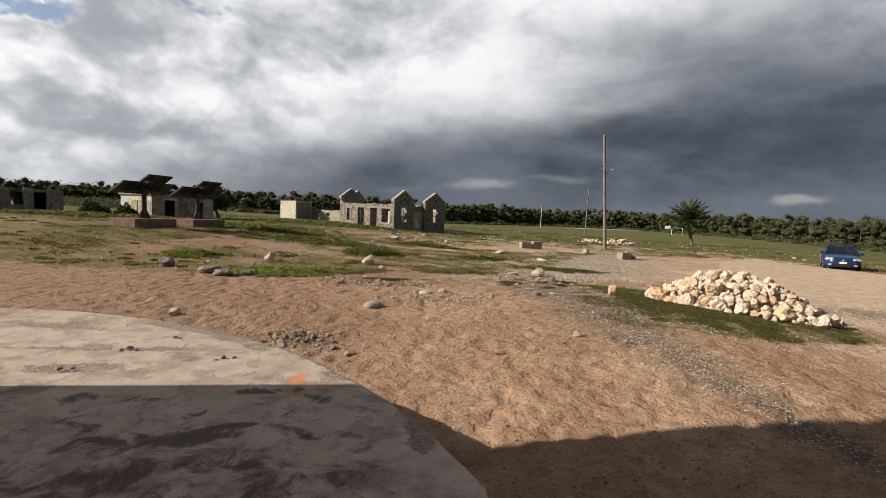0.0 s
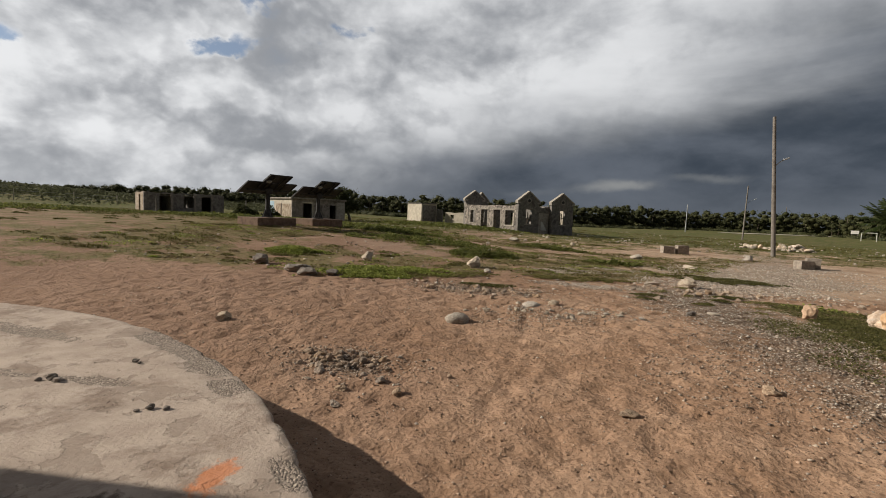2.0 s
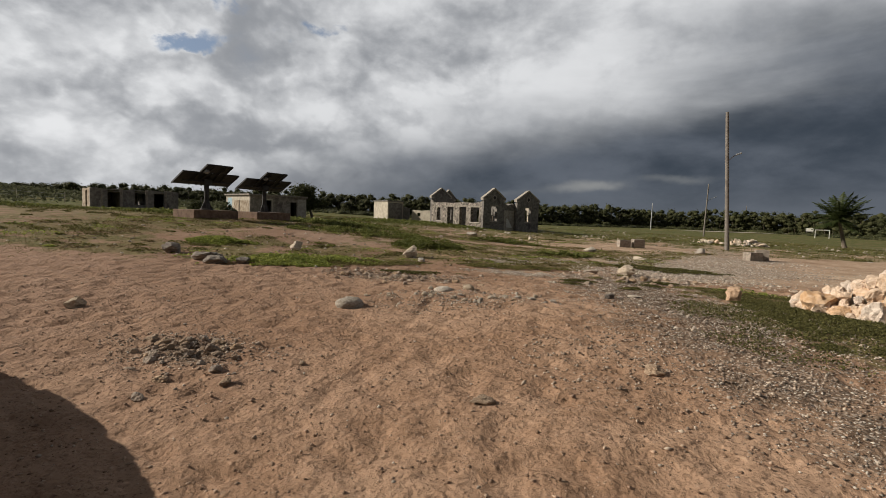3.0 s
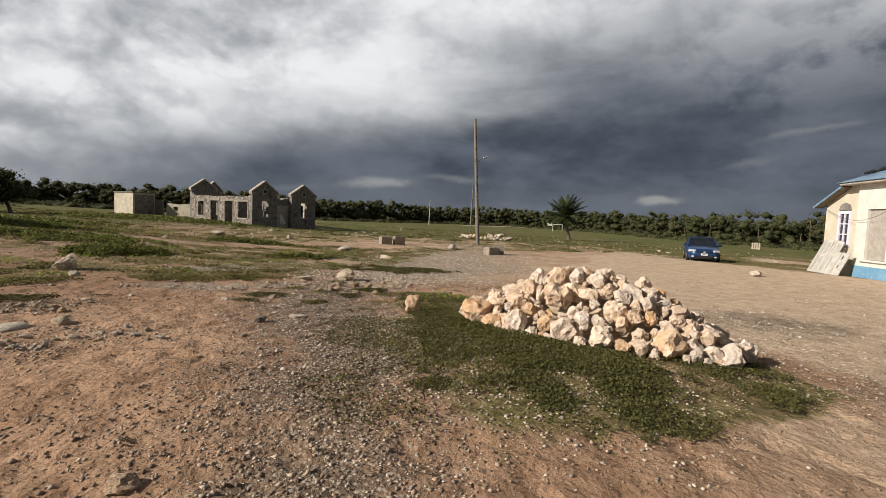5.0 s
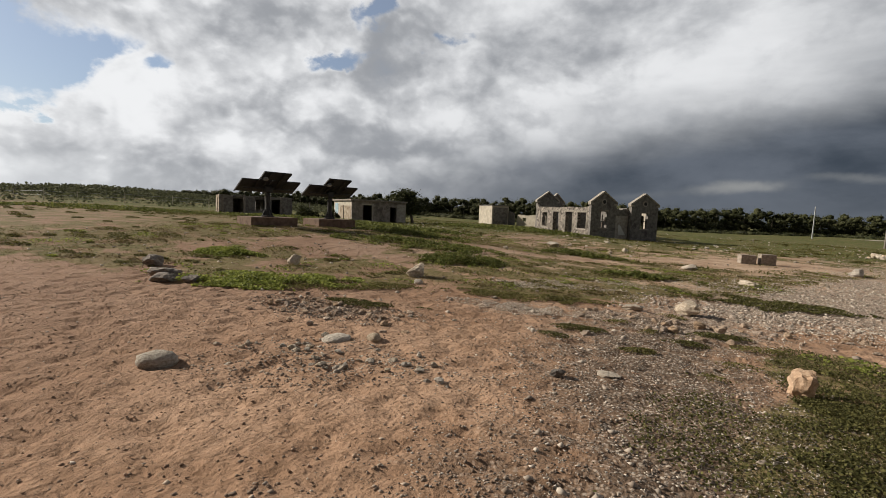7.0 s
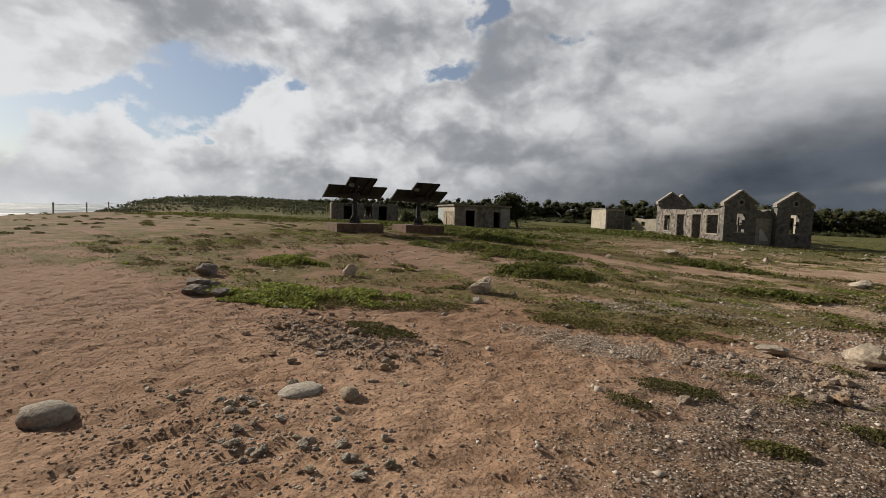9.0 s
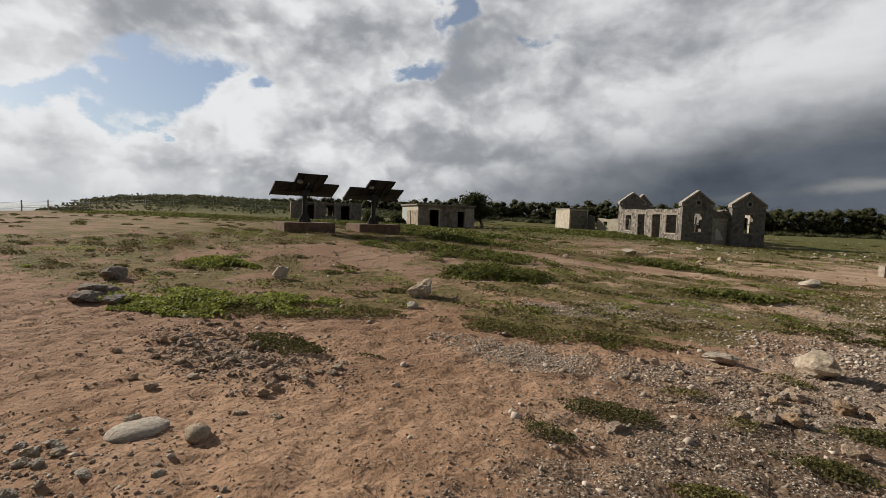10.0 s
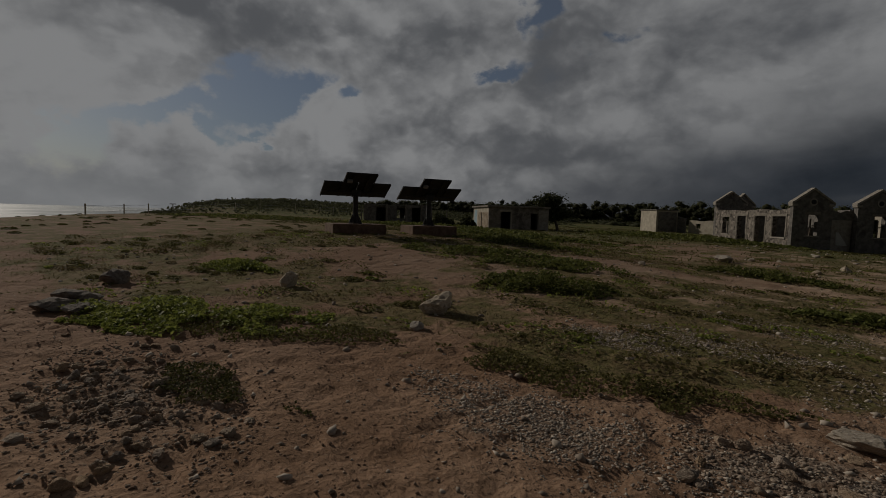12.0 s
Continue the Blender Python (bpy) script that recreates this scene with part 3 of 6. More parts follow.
def pierced(bm, length, top, thick, holes, base=-0.4):
    """An upright wall along x from 0 to length, with openings (x0, z0, x1, z1) through it. top: a height or a function of x."""
    xs = sorted({0.0, length, *(h[0] for h in holes), *(h[2] for h in holes)})
    fine = []
    for a, b in zip(xs, xs[1:]):
        k = max(1, round((b - a) / 0.45))
        fine += [a + (b - a) * i / k for i in range(k)]
    xs = fine + [length]
    peak = (lambda x: top) if not callable(top) else top
    zs = sorted({base, *(h[1] for h in holes), *(h[3] for h in holes), 99.0})
    grid = {}

    def vert(i, j, side):
        if (i, j, side) not in grid:
            z = zs[j] if j < len(zs) - 1 else peak(xs[i])
            grid[i, j, side] = bm.verts.new((xs[i], side * thick, z))
        return grid[i, j, side]

    def solid(i, j):
        if not (0 <= i < len(xs) - 1 and 0 <= j < len(zs) - 1):
            return False
        x, z = (xs[i] + xs[i + 1]) / 2, (zs[j] + min(zs[j + 1], 50.0)) / 2 if j < len(zs) - 2 else zs[j] + 0.001
        return not any(h[0] < x < h[2] and h[1] <= z < h[3] for h in holes)

    for i in range(len(xs) - 1):
        for j in range(len(zs) - 1):
            if not solid(i, j):
                continue
            for s, flip in ((0, False), (1, True)):
                f = [vert(i, j, s), vert(i + 1, j, s), vert(i + 1, j + 1, s), vert(i, j + 1, s)]
                bm.faces.new(f[::-1] if flip else f)
            for di, dj, c in ((-1, 0, ((0, 0), (0, 1))), (1, 0, ((1, 1), (1, 0))), (0, -1, ((1, 0), (0, 0))), (0, 1, ((0, 1), (1, 1)))):
                if not solid(i + di, j + dj):
                    p, q = c
                    bm.faces.new((vert(i + p[0], j + p[1], 0), vert(i + q[0], j + q[1], 0), vert(i + q[0], j + q[1], 1), vert(i + p[0], j + p[1], 1)))
    bmesh.ops.recalc_face_normals(bm, faces=bm.faces)
    return bm


def soup(name, verts, faces, mats, index=None, parent=None):
    """One mesh from arrays of corners and faces (all with as many sides)."""
    data = bpy.data.meshes.new(name)
    k = faces.shape[1]
    data.vertices.add(len(verts))
    data.vertices.foreach_set("co", np.ascontiguousarray(verts, np.float32).ravel())
    data.loops.add(faces.size)
    data.loops.foreach_set("vertex_index", np.ascontiguousarray(faces, np.int32).ravel())
    data.polygons.add(len(faces))
    data.polygons.foreach_set("loop_start", np.arange(0, faces.size, k, dtype=np.int32))
    if index is not None:
        data.polygons.foreach_set("material_index", np.ascontiguousarray(index, np.int32))
    data.update(calc_edges=True)
    finish(data, mats)
    ob = new(name, data)
    if parent is not None:
        ob.parent = parent
    return ob


rng = np.random.default_rng(7)
LATTICE = rng.random((256, 256))


def grain2(x, y, size, seed=0):
    """Smooth noise from 0 to 1 over the plan, with features of that size."""
    x, y = np.asarray(x, float) / size + 17.3 * seed, np.asarray(y, float) / size + 9.1 * seed
    i, j = np.floor(x).astype(int), np.floor(y).astype(int)
    u, v = x - i, y - j
    u, v = u * u * (3 - 2 * u), v * v * (3 - 2 * v)
    g = lambda a, b: LATTICE[a % 256, b % 256]
    return (g(i, j) * (1 - u) + g(i + 1, j) * u) * (1 - v) + (g(i, j + 1) * (1 - u) + g(i + 1, j + 1) * u) * v


def rough2(x, y, size, octaves=4, seed=0):
    return sum(grain2(x, y, size / 2**k, seed + k) / 2**k for k in range(octaves)) / sum(0.5**k for k in range(octaves))


def ramp(v, a, b):
    t = np.clip((np.asarray(v, float) - a) / (b - a), 0, 1)
    return t * t * (3 - 2 * t)


# ---- the ground ----
HILLS = [(-5, 10, 2.5, 0.14), (3.5, 11, 2.5, -0.126), (-13, 65, 8, 0.105), (-30, 49, 10, -0.101), (2, 5, 3, 0.115), (2, 60, 10, -1.058), (-6, 12, 5, -0.218),
         (0, 9, 4, 0.073), (4, 9, 4, 0.452), (-11, 21, 7, 0.49), (-1, 5, 2.5, -0.208), (-4, 16, 5, 0.131), (4, 16, 7, 0.02), (12, 30, 14, -0.219), (0, 58, 20, 1.133),
         (-25, 58, 20, -0.466), (-38, 26, 18, 0.742), (22, 20, 12, 0.289), (-20, 5, 12, 0.341), (50, 60, 45, -0.929), (-80, 80, 50, 1.182), (-96, 56, 17, 2.2), (-80, 90, 24, 0.8)]
SLAB_AT, SLAB_R, SLAB_Z = (-5.51, 0.10), 5.86, 0.715


def lie(x, y):
    """The height of the land."""
    x, y = np.asarray(x, float), np.asarray(y, float)
    z = 0.112 + sum(h * np.exp(-((x - a) ** 2 + (y - b) ** 2) / (2 * s * s)) for a, b, s, h in HILLS)
    shore = np.maximum(20.0, 30 + (y - 11) * 2.0)
    return z - 14 * ramp(-x - shore, 0, 50)


# the herb patch round the rock heap, as ellipses: middle, half axes, turn
HERBS = ((4.62, 9.1, 1.05, 2.3, 8), (5.15, 7.55, 1.75, 0.95, 12), (5.9, 9.2, 1.7, 0.8, -45), (3.7, 8.0, 0.75, 1.7, 5), (4.5, 11.6, 0.95, 1.35, 0))


def green_of(x, y):
    """How much low growth covers the ground."""
    n1, n2 = rough2(x, y, 6.0, 4, 3), rough2(x, y, 2.2, 3, 5)
    line = np.interp(x, [-30, -12, -8.5, -4, -1, 2, 5, 9, 14, 30], [6, 8.6, 10.3, 11.7, 13.2, 14.6, 19.5, 27, 30, 34])
    n3 = rough2(x, y, 0.9, 3, 8)
    g = ramp(y - line + 3.0 * (n2 - 0.5), -0.6, 1.6) * (0.74 + 0.9 * (n1 - 0.5) + 0.9 * (n3 - 0.5))
    g = np.maximum(g, ramp(y - line, 18, 34) * (0.86 + 0.5 * (n1 - 0.5)))
    for a, b, s in ((-6.6, 17.5, 1.5), (-10.5, 15.5, 1.1), (4.2, 29.0, 1.6), (0.2, 24.5, 0.9), (8.0, 32.5, 1.8), (2.8, 20.2, 0.8), (-3.5, 23.5, 0.7)):
        g = g - 0.9 * np.exp(-(((x - a) / (s * 1.5)) ** 2 + ((y - b) / s) ** 2))
    for a, b, wide, deep, turn in HERBS:
        c, s = math.cos(radians(turn)), math.sin(radians(turn))
        u, v = ((x - a) * c + (y - b) * s) / wide, (-(x - a) * s + (y - b) * c) / deep
        g = np.maximum(g, 0.86 * ramp(1.22 - np.sqrt(u * u + v * v) + 1.1 * (n2 - 0.5), 0.0, 0.5))
    g = np.maximum(g, (0.76 + 0.6 * (n3 - 0.5) + 0.5 * (n1 - 0.5)) * ramp(-x, 6.5, 10.5) * ramp(y, 9.5, 12.0))
    drive = np.abs((x - 19) * 0.78 - (y - 20) * 0.62) + 3 * (n1 - 0.5)
    g = g * (1 - ramp(drive, 5.0, 3.0) * ramp(y, 34, 27) * ramp(x, 6, 12))
    g = np.maximum(g, 0.95 * ramp(x + 0.15 * (y - 20), 24.5, 27) * ramp(n1, 0.2, 0.5))
    g = np.maximum(g, 1.25 * ramp(y, 36, 46) + 0.5 * (n1 - 0.5))
    return np.clip(g, 0, 1.4)


def stone_of(x, y):
    """How gravelly the ground is."""
    n1 = rough2(x, y, 3.0, 4, 11)
    mid = np.interp(y, [3, 5, 7, 9, 12, 15, 20, 26, 32], [3.2, 2.8, 2.6, 2.8, 2.7, 3.4, 7, 10, 12])
    half = np.interp(y, [3, 5, 9, 12, 15, 20, 32], [0.3, 0.7, 1.3, 1.4, 2.0, 3.6, 3.0])
    g = ramp(1.5 - np.abs(x - mid) / half + 1.5 * (n1 - 0.5), 0.0, 1.7)
    for a, b, s, k in ((-2.25, 6.75, 0.65, 1.0), (-1.45, 11.15, 1.1, 0.8), (0.0, 9.4, 0.9, 0.4), (0.7, 13.1, 0.9, 0.8), (0.0, 16.0, 0.7, 0.9), (0.95, 16.9, 0.9, 0.9), (2.4, 13.8, 1.1, 1.1), (8.5, 7.0, 1.6, 0.8), (10.5, 11.0, 2.2, 0.7)):
        g = np.maximum(g, k * np.exp(-(((x - a) / s) ** 2 + ((y - b) / (0.62 * s)) ** 2)))
    return np.clip(g + 0.18 * ramp(x, 6.0, 8.5) * ramp(y - 0.6 * x, 14, 4), 0, 1.2)


def pale_of(x, y):
    """Bleached, wheel-worn sand of the drive and of the bare spots in the field."""
    drive = np.abs((x - 19) * 0.78 - (y - 20) * 0.62) + 2.5 * (rough2(x, y, 4.0, 3, 17) - 0.5)
    p = ramp(drive, 9.0, 4.0) * ramp(x, 6.0, 9.5)
    p = np.maximum(p, 0.55 * ramp(x, 2.2, 6.0) * ramp(y, 10.5, 6.0))
    return np.maximum(p, 0.55 * ramp(y + 0.25 * np.abs(x), 14.5, 19.0) * (0.25 + 0.75 * ramp(x, -13.0, -5.0)))


def spread(lo, hi, step, far, grow=1.055):
    mid = list(np.arange(lo, hi, step))
    out, s, p = [], step, hi
    while p < far[1]:
        out.append(p)
        s *= grow
        p += s
    left, s, p = [], step, lo
    while p > far[0]:
        s *= grow
        p -= s
        left.append(p)
    return np.array(left[::-1] + mid + out)


def dents(x, y):
    """Trodden sand: shallow prints and ripples."""
    near = ramp(np.hypot(x, y - 9), 26, 12)
    loose = 1 - np.clip(green_of(x, y), 0, 1) * 0.6
    a = rough2(x, y, 0.17, 2, 21) - 0.5
    prints = -ramp(rough2(x, y, 0.14, 1, 27), 0.54, 0.84)
    return near * loose * (0.020 * a + 0.036 * prints) + 0.010 * (rough2(x, y, 1.6, 1, 31) - 0.5) * near


def build_ground():
    xs, ys = spread(-7.0, 7.0, 0.066, (-3500, 3500), 1.065), spread(2.4, 15.0, 0.066, (-300, 3500), 1.07)
    gx, gy = np.meshgrid(xs, ys)
    x, y = gx.ravel(), gy.ravel()
    z = lie(x, y) + dents(x, y)
    inside = np.hypot(x - SLAB_AT[0], y - SLAB_AT[1])
    z = np.where(inside < SLAB_R + 0.02, np.minimum(z, SLAB_Z - 0.09), z)
    nx, ny = len(xs), len(ys)
    i = (np.arange(ny - 1)[:, None] * nx + np.arange(nx - 1)[None]).ravel()
    faces = np.stack([i, i + 1, i + nx + 1, i + nx], 1)
    ob = soup("ground", np.stack([x, y, z], 1), faces, M_GROUND)
    ob.data.polygons.foreach_set("use_smooth", [True] * len(ob.data.polygons))
    for key, values in (("grass", green_of(x, y)), ("gravel", stone_of(x, y)), ("pale", pale_of(x, y))):
        ob.data.attributes.new(key, "FLOAT", "POINT").data.foreach_set("value", values.astype(np.float32))
    return tagged(ob, "tan sandy ground with gravel and low grass", "ground", kind="structure")


build_ground()
sea = soup("water", np.array([(-3500, -3000, -3.2), (-24, -3000, -3.2), (-24, 3500, -3.2), (-3500, 3500, -3.2)], float), np.array([[0, 1, 2, 3]]), M_SEA)
tagged(sea, "grey sea with white breakers along the shore", "sea", kind="structure")


def zed(x, y):
    return float(lie(x, y))

# ---- the round platform and the tower that shades it ----


def platform():
    """A round deck with a chipped edge, worn through to bare aggregate in places."""
    sides = 720
    radii = np.concatenate([[0.3, 1.6, 2.9], np.linspace(3.05, SLAB_R - 0.012, 56)])
    turn = 2 * np.pi * np.arange(sides) / sides
    cx, cy = np.cos(turn), np.sin(turn)
    bite = 0.030 * ramp(rough2(cx * SLAB_R, cy * SLAB_R, 0.22, 4, 43), 0.52, 0.72) + 0.022 * rough2(cx * SLAB_R, cy * SLAB_R, 0.09, 3, 44)
    rows, heights = [], []
    for r in radii:
        rows.append(r - bite * ramp(r, SLAB_R - 0.15, SLAB_R))
        heights.append(np.full(sides, SLAB_Z))
    crumble = rough2(cx * SLAB_R, cy * SLAB_R, 0.16, 3, 47)
    for out, down in ((0.0, 0.012), (0.006, 0.035), (-0.004, 0.09), (0.012, 0.16), (0.0, 1.0)):
        rows.append(SLAB_R - bite * (1 - ramp(down, 0.03, 0.15)) + out + 0.02 * (crumble - 0.5))
        heights.append(np.full(sides, SLAB_Z - down) - 0.012 * (crumble - 0.5))
    r, z = np.array(rows), np.array(heights)
    x, y = (r * cx).ravel(), (r * cy).ravel()
    wx, wy = x + SLAB_AT[0], y + SLAB_AT[1]

    def patches(spots):
        g = np.zeros(len(x))
        for px, py, sx, sy, angle, k in spots:
            c, s = math.cos(radians(angle)), math.sin(radians(angle))
            u, v = ((wx - px) * c + (wy - py) * s) / sx, (-(wx - px) * s + (wy - py) * c) / sy
            g = np.maximum(g, k * np.exp(-(u * u + v * v) * 0.7))
        return g

    worn = patches(((-2.51, 5.05, 0.42, 0.15, -35, 1.0), (-2.06, 4.68, 0.18, 0.12, -45, 1.0), (-2.87, 4.49, 0.28, 0.07, 5, 0.9), (-3.23, 3.91, 0.40, 0.12, 10, 1.0),
                    (-3.6, 4.42, 0.55, 0.06, 3, 0.8), (-3.1, 5.30, 0.55, 0.10, -22, 1.0), (-1.15, 3.9, 0.16, 0.07, -40, 0.9), (-0.45, 2.9, 0.10, 0.30, 10, 0.8), (-4.4, 5.2, 0.7, 0.12, -8, 0.8)))
    worn = np.maximum(worn, 0.42 * ramp(np.hypot(x, y), SLAB_R - 0.05, SLAB_R - 0.02))
    # dirt stains; the broad last one also paints in the tower's shade
    stain = patches(((-1.66, 3.50, 0.24, 0.05, 6, 1.3), (-1.42, 3.58, 0.22, 0.05, 0, 0.9), (-1.87, 2.75, 0.44, 0.11, 12, 1.2), (-1.62, 2.92, 0.24, 0.05, 20, 1.2), (-2.25, 2.72, 0.16, 0.06, 0, 1.1),
                     (-1.34, 2.48, 0.14, 0.07, 20, 0.9), (-2.0, 2.33, 0.30, 0.10, 0, 0.9), (-1.10, 3.35, 0.28, 0.08, -30, 0.8), (-2.6, 3.3, 0.5, 0.10, 0, 0.75), (-1.0, 2.85, 0.3, 0.06, 0, 0.75), (-0.95, 2.4, 0.3, 0.12, 0, 0.7),
                     (-2.5, 2.2, 0.5, 0.16, 0, 0.9), (-1.9, 2.5, 1.7, 0.85, 0, 0.60)))
    mark = patches(((-1.43, 3.78, 0.075, 0.15, 8, 1.05), (-1.38, 3.46, 0.075, 0.06, 0, 0.95)))
    z = z.ravel() - 0.010 * ramp(worn, 0.3, 0.6) + 0.003 * (rough2(wx, wy, 0.7, 3, 48) - 0.5) * (np.hypot(x, y) < SLAB_R - 0.02)
    n = len(rows)
    i, k = np.meshgrid(np.arange(n - 1), np.arange(sides), indexing="ij")
    i, k = i.ravel(), k.ravel()
    faces = np.stack([i * sides + k, (i + 1) * sides + k, (i + 1) * sides + (k + 1) % sides, i * sides + (k + 1) % sides], 1)
    base = thing("concrete_platform", pose(*SLAB_AT, 0), "round worn concrete platform with a chipped edge", "platform", kind="structure")
    deck = soup("deck", np.stack([x, y, z], 1), faces, M_SLAB, parent=base)
    for key, values in (("worn", worn), ("stain", stain), ("mark", mark)):
        deck.data.attributes.new(key, "FLOAT", "POINT").data.foreach_set("value", values.astype(np.float32))
    for px, py, s in ((-3.14, 4.42, 0.042), (-3.08, 4.40, 0.034), (-3.19, 4.37, 0.026), (-2.95, 4.85, 0.03), (-2.90, 4.83, 0.02), (-2.22, 4.25, 0.030), (-2.14, 4.27, 0.025), (-2.26, 4.20, 0.018), (-3.33, 3.83, 0.028), (-3.24, 3.86, 0.024), (-4.25, 4.22, 0.05)):
        b = bmesh.new()
        bmesh.ops.create_icosphere(b, subdivisions=2, radius=s)
        for v in b.verts:
            v.co *= 0.75 + 0.5 * noise.noise(v.co * 30 + Vector((px * 9, py * 9, 0)))
            v.co.z = v.co.z * 0.6 + s * 0.4
        ob = part("clod", b, M_SCAR, m=pose(px, py, SLAB_Z - 0.002))
        tagged(ob, "dark clod of earth lying on the platform", "clod", "clods on the platform")


platform()


def tower():
    """The lighthouse on the platform; only its shadow comes into view."""
    base = thing("lighthouse", pose(*SLAB_AT, SLAB_Z), "tall round tapered tower on the concrete platform", "lighthouse")
    ring = [(3.20, -0.02), (3.13, 0.6), (2.97, 4.0), (2.2, 24.0), (2.9, 24.4), (2.9, 24.7), (1.5, 24.8), (1.5, 27.2), (0.1, 28.6)]
    bm = bmesh.new()
    tube(bm, [(0, 0, z) for _, z in ring], [r for r, _ in ring], 48)
    part("tower_shaft", bm, M_WHITE, base, smooth=True)


tower()

# ---- buildings ----


def gabled(width, eave, peak, over=0.0):
    return lambda x: eave + (peak - eave) * (1 - abs(2 * x / width - 1)) if 0.02 < x < width - 0.02 else eave


def ruin():
    base = thing("ruined_house", pose(-4.37, 56.52, 0.10, 0, 0, 41.6), "roofless stone house ruin with paired stepped gables", "house")
    T = 0.38
    gables = ((0.0, 3.01), (4.9, 8.29))
    for w0, name in ((0.0, "gable_wall"), (12.12, "rear_gable_wall")):
        for u0, u1 in gables:
            width = u1 - u0
            c = width / 2
            if w0 and u0:
                u0, u1, width, c = 2.3, 4.5, 2.2, 1.1
            holes = [(c - 0.42, 0.95, c + 0.42, 2.62)] if w0 == 0 else [(c - 0.5, 0.8, c + 0.5, 2.5)]
            lift = 0.0 if w0 == 0 else (0.35 if u0 == 0 else 0.2)
            g = part(name, pierced(bmesh.new(), width, gabled(width, 3.5 + lift, 4.56 + lift), T, holes), M_RENDER, base,
                     m=Matrix.Translation((u0, w0 - (T if w0 else 0) + (1.2 if w0 and u0 else 0), 0)))
            for side in (0, 1):
                b = bmesh.new()
                run, rise = width / 2 + 0.14, 1.06 * (width / 2 + 0.14) / (width / 2)
                x0, z0 = -0.14, 3.5 + lift - 0.08
                line = [(x0, z0), (x0 + run, z0 + rise), (x0 + run, z0 + rise + 0.17), (x0, z0 + 0.17)]
                if side:
                    line = [(width - x, z) for x, z in line]
                prism(b, line, -0.06, T + 0.06)
                part("coping", b, M_COPING, g, "pale stone coping")
            for x in (-0.12, width - 0.30):
                part("kneeler", slab_box(x, -0.07, 3.28 + lift, x + 0.42, T + 0.07, 3.46 + lift, 0.02), M_COPING, g, "projecting stone kneeler")
            if w0 == 0:
                b = bmesh.new()
                tube(b, [(c, -0.03, 3.62), (c, -0.005, 3.62)], [0.30, 0.30], 24)
                part("vent_ring", b, M_COPING, g, "round stone vent surround")
                b = bmesh.new()
                tube(b, [(c, -0.045, 3.62), (c, -0.02, 3.62)], [0.19, 0.19], 24)
                part("vent", b, M_BLACK, g, "dark round vent")
                part("sill", slab_box(c - 0.55, -0.07, 0.85, c + 0.55, 0.05, 0.948, 0.015), M_COPING, g)
                part("lintel", slab_box(c - 0.6, -0.03, 2.625, c + 0.6, 0.05, 2.82, 0.01), M_JAMB, g)
                for q0, q1, lo, hi in ((c - 0.06, c + 0.02, 0.952, 2.3), (c - 0.418, c - 0.3, 1.5, 2.618), (c + 0.1, c + 0.418, 1.7, 1.78)):
                    part("broken_mullion", slab_box(q0, 0.12, lo, q1, 0.2, hi), M_BARK, g, "broken remnant of a window frame")
    # recessed front between the gables
    part("porch_wall", pierced(bmesh.new(), 1.89, lambda x: 2.95 + 0.1 * math.sin(5 * x), 0.3, []), M_RENDER, base, m=Matrix.Translation((3.01, 0.5, 0)))
    part("porch_panel", slab_box(3.25, 0.47, -0.3, 4.86, 0.498, 2.25), M_COPING, base, "paler rendered panel in the recess")
    for u in (3.01 - 0.38, 4.9):
        part("porch_side", pierced(bmesh.new(), 1.3, 3.1, 0.36, []), M_RENDER, base, m=pose(u + 0.38, 0.81, 0, 0, 0, 90))
    patch = bmesh.new()
    prism(patch, [(0.55, 0.25), (1.45, 0.2), (0.75, 1.25), (0.5, 1.3)], -0.02, 0.0)
    part("plaster_patch", patch, M_WHITE, base, "white plaster patch", m=Matrix.Translation((3.2, 0.468, 0)))
    # long rubble side: its outside looks to the sun
    holes = [(0.85, 0.75, 2.45, 2.45), (3.5, -0.4, 4.9, 2.5), (6.3, -0.4, 7.7, 2.5), (9.2, 0.75, 10.3, 2.4)]
    crest = lambda x: 3.02 + 0.22 * float(rough2(x, 0, 1.1, 3, 61)) - 0.1 + 0.5 * max(0.0, 1 - x / 0.5) + 0.9 * max(0.0, 1 - (12.12 - x) / 0.6)
    side = part("rubble_wall", pierced(bmesh.new(), 12.12 - 0.78, lambda x: crest(x + 0.39), T, [(a - 0.39, b, c - 0.39, d) for a, b, c, d in holes]), M_RUBBLE, base, "rubble stone wall",
                m=pose(0.38, 0.39, 0, 0, 0, 90))
    for a, b, c, d in holes:
        for x in (a - 0.25, c + 0.02):
            part("jamb", slab_box(x + 0.05, -0.025, max(b, -0.3), x + 0.18, 0.05, d, 0.01), M_JAMB, side, "weathered dressed jamb", m=Matrix.Translation((-0.39, T - 0.02, 0)))
        part("lintel", slab_box(a - 0.25, -0.03, d + 0.003, c + 0.25, 0.06, d + 0.22, 0.01), M_JAMB, side, "weathered dressed lintel", m=Matrix.Translation((-0.39, T - 0.02, 0)))
        if b > 0:
            part("sill", slab_box(a - 0.12, -0.03, b - 0.13, c + 0.12, 0.1, b - 0.003, 0.01), M_COPING, side, m=Matrix.Translation((-0.39, T - 0.02, 0)))
    # far side and cross walls
    part("far_wall", pierced(bmesh.new(), 11.3, lambda x: 2.9 + 0.3 * float(rough2(x, 5, 1.3, 3, 62)), T, [(1.4, 0.8, 2.7, 2.4), (4.4, -0.4, 5.6, 2.4), (7.4, 0.8, 8.8, 2.4)]), M_PALE, base, "plastered inner face",
         m=pose(8.29, 0.39, 0, 0, 0, 90))
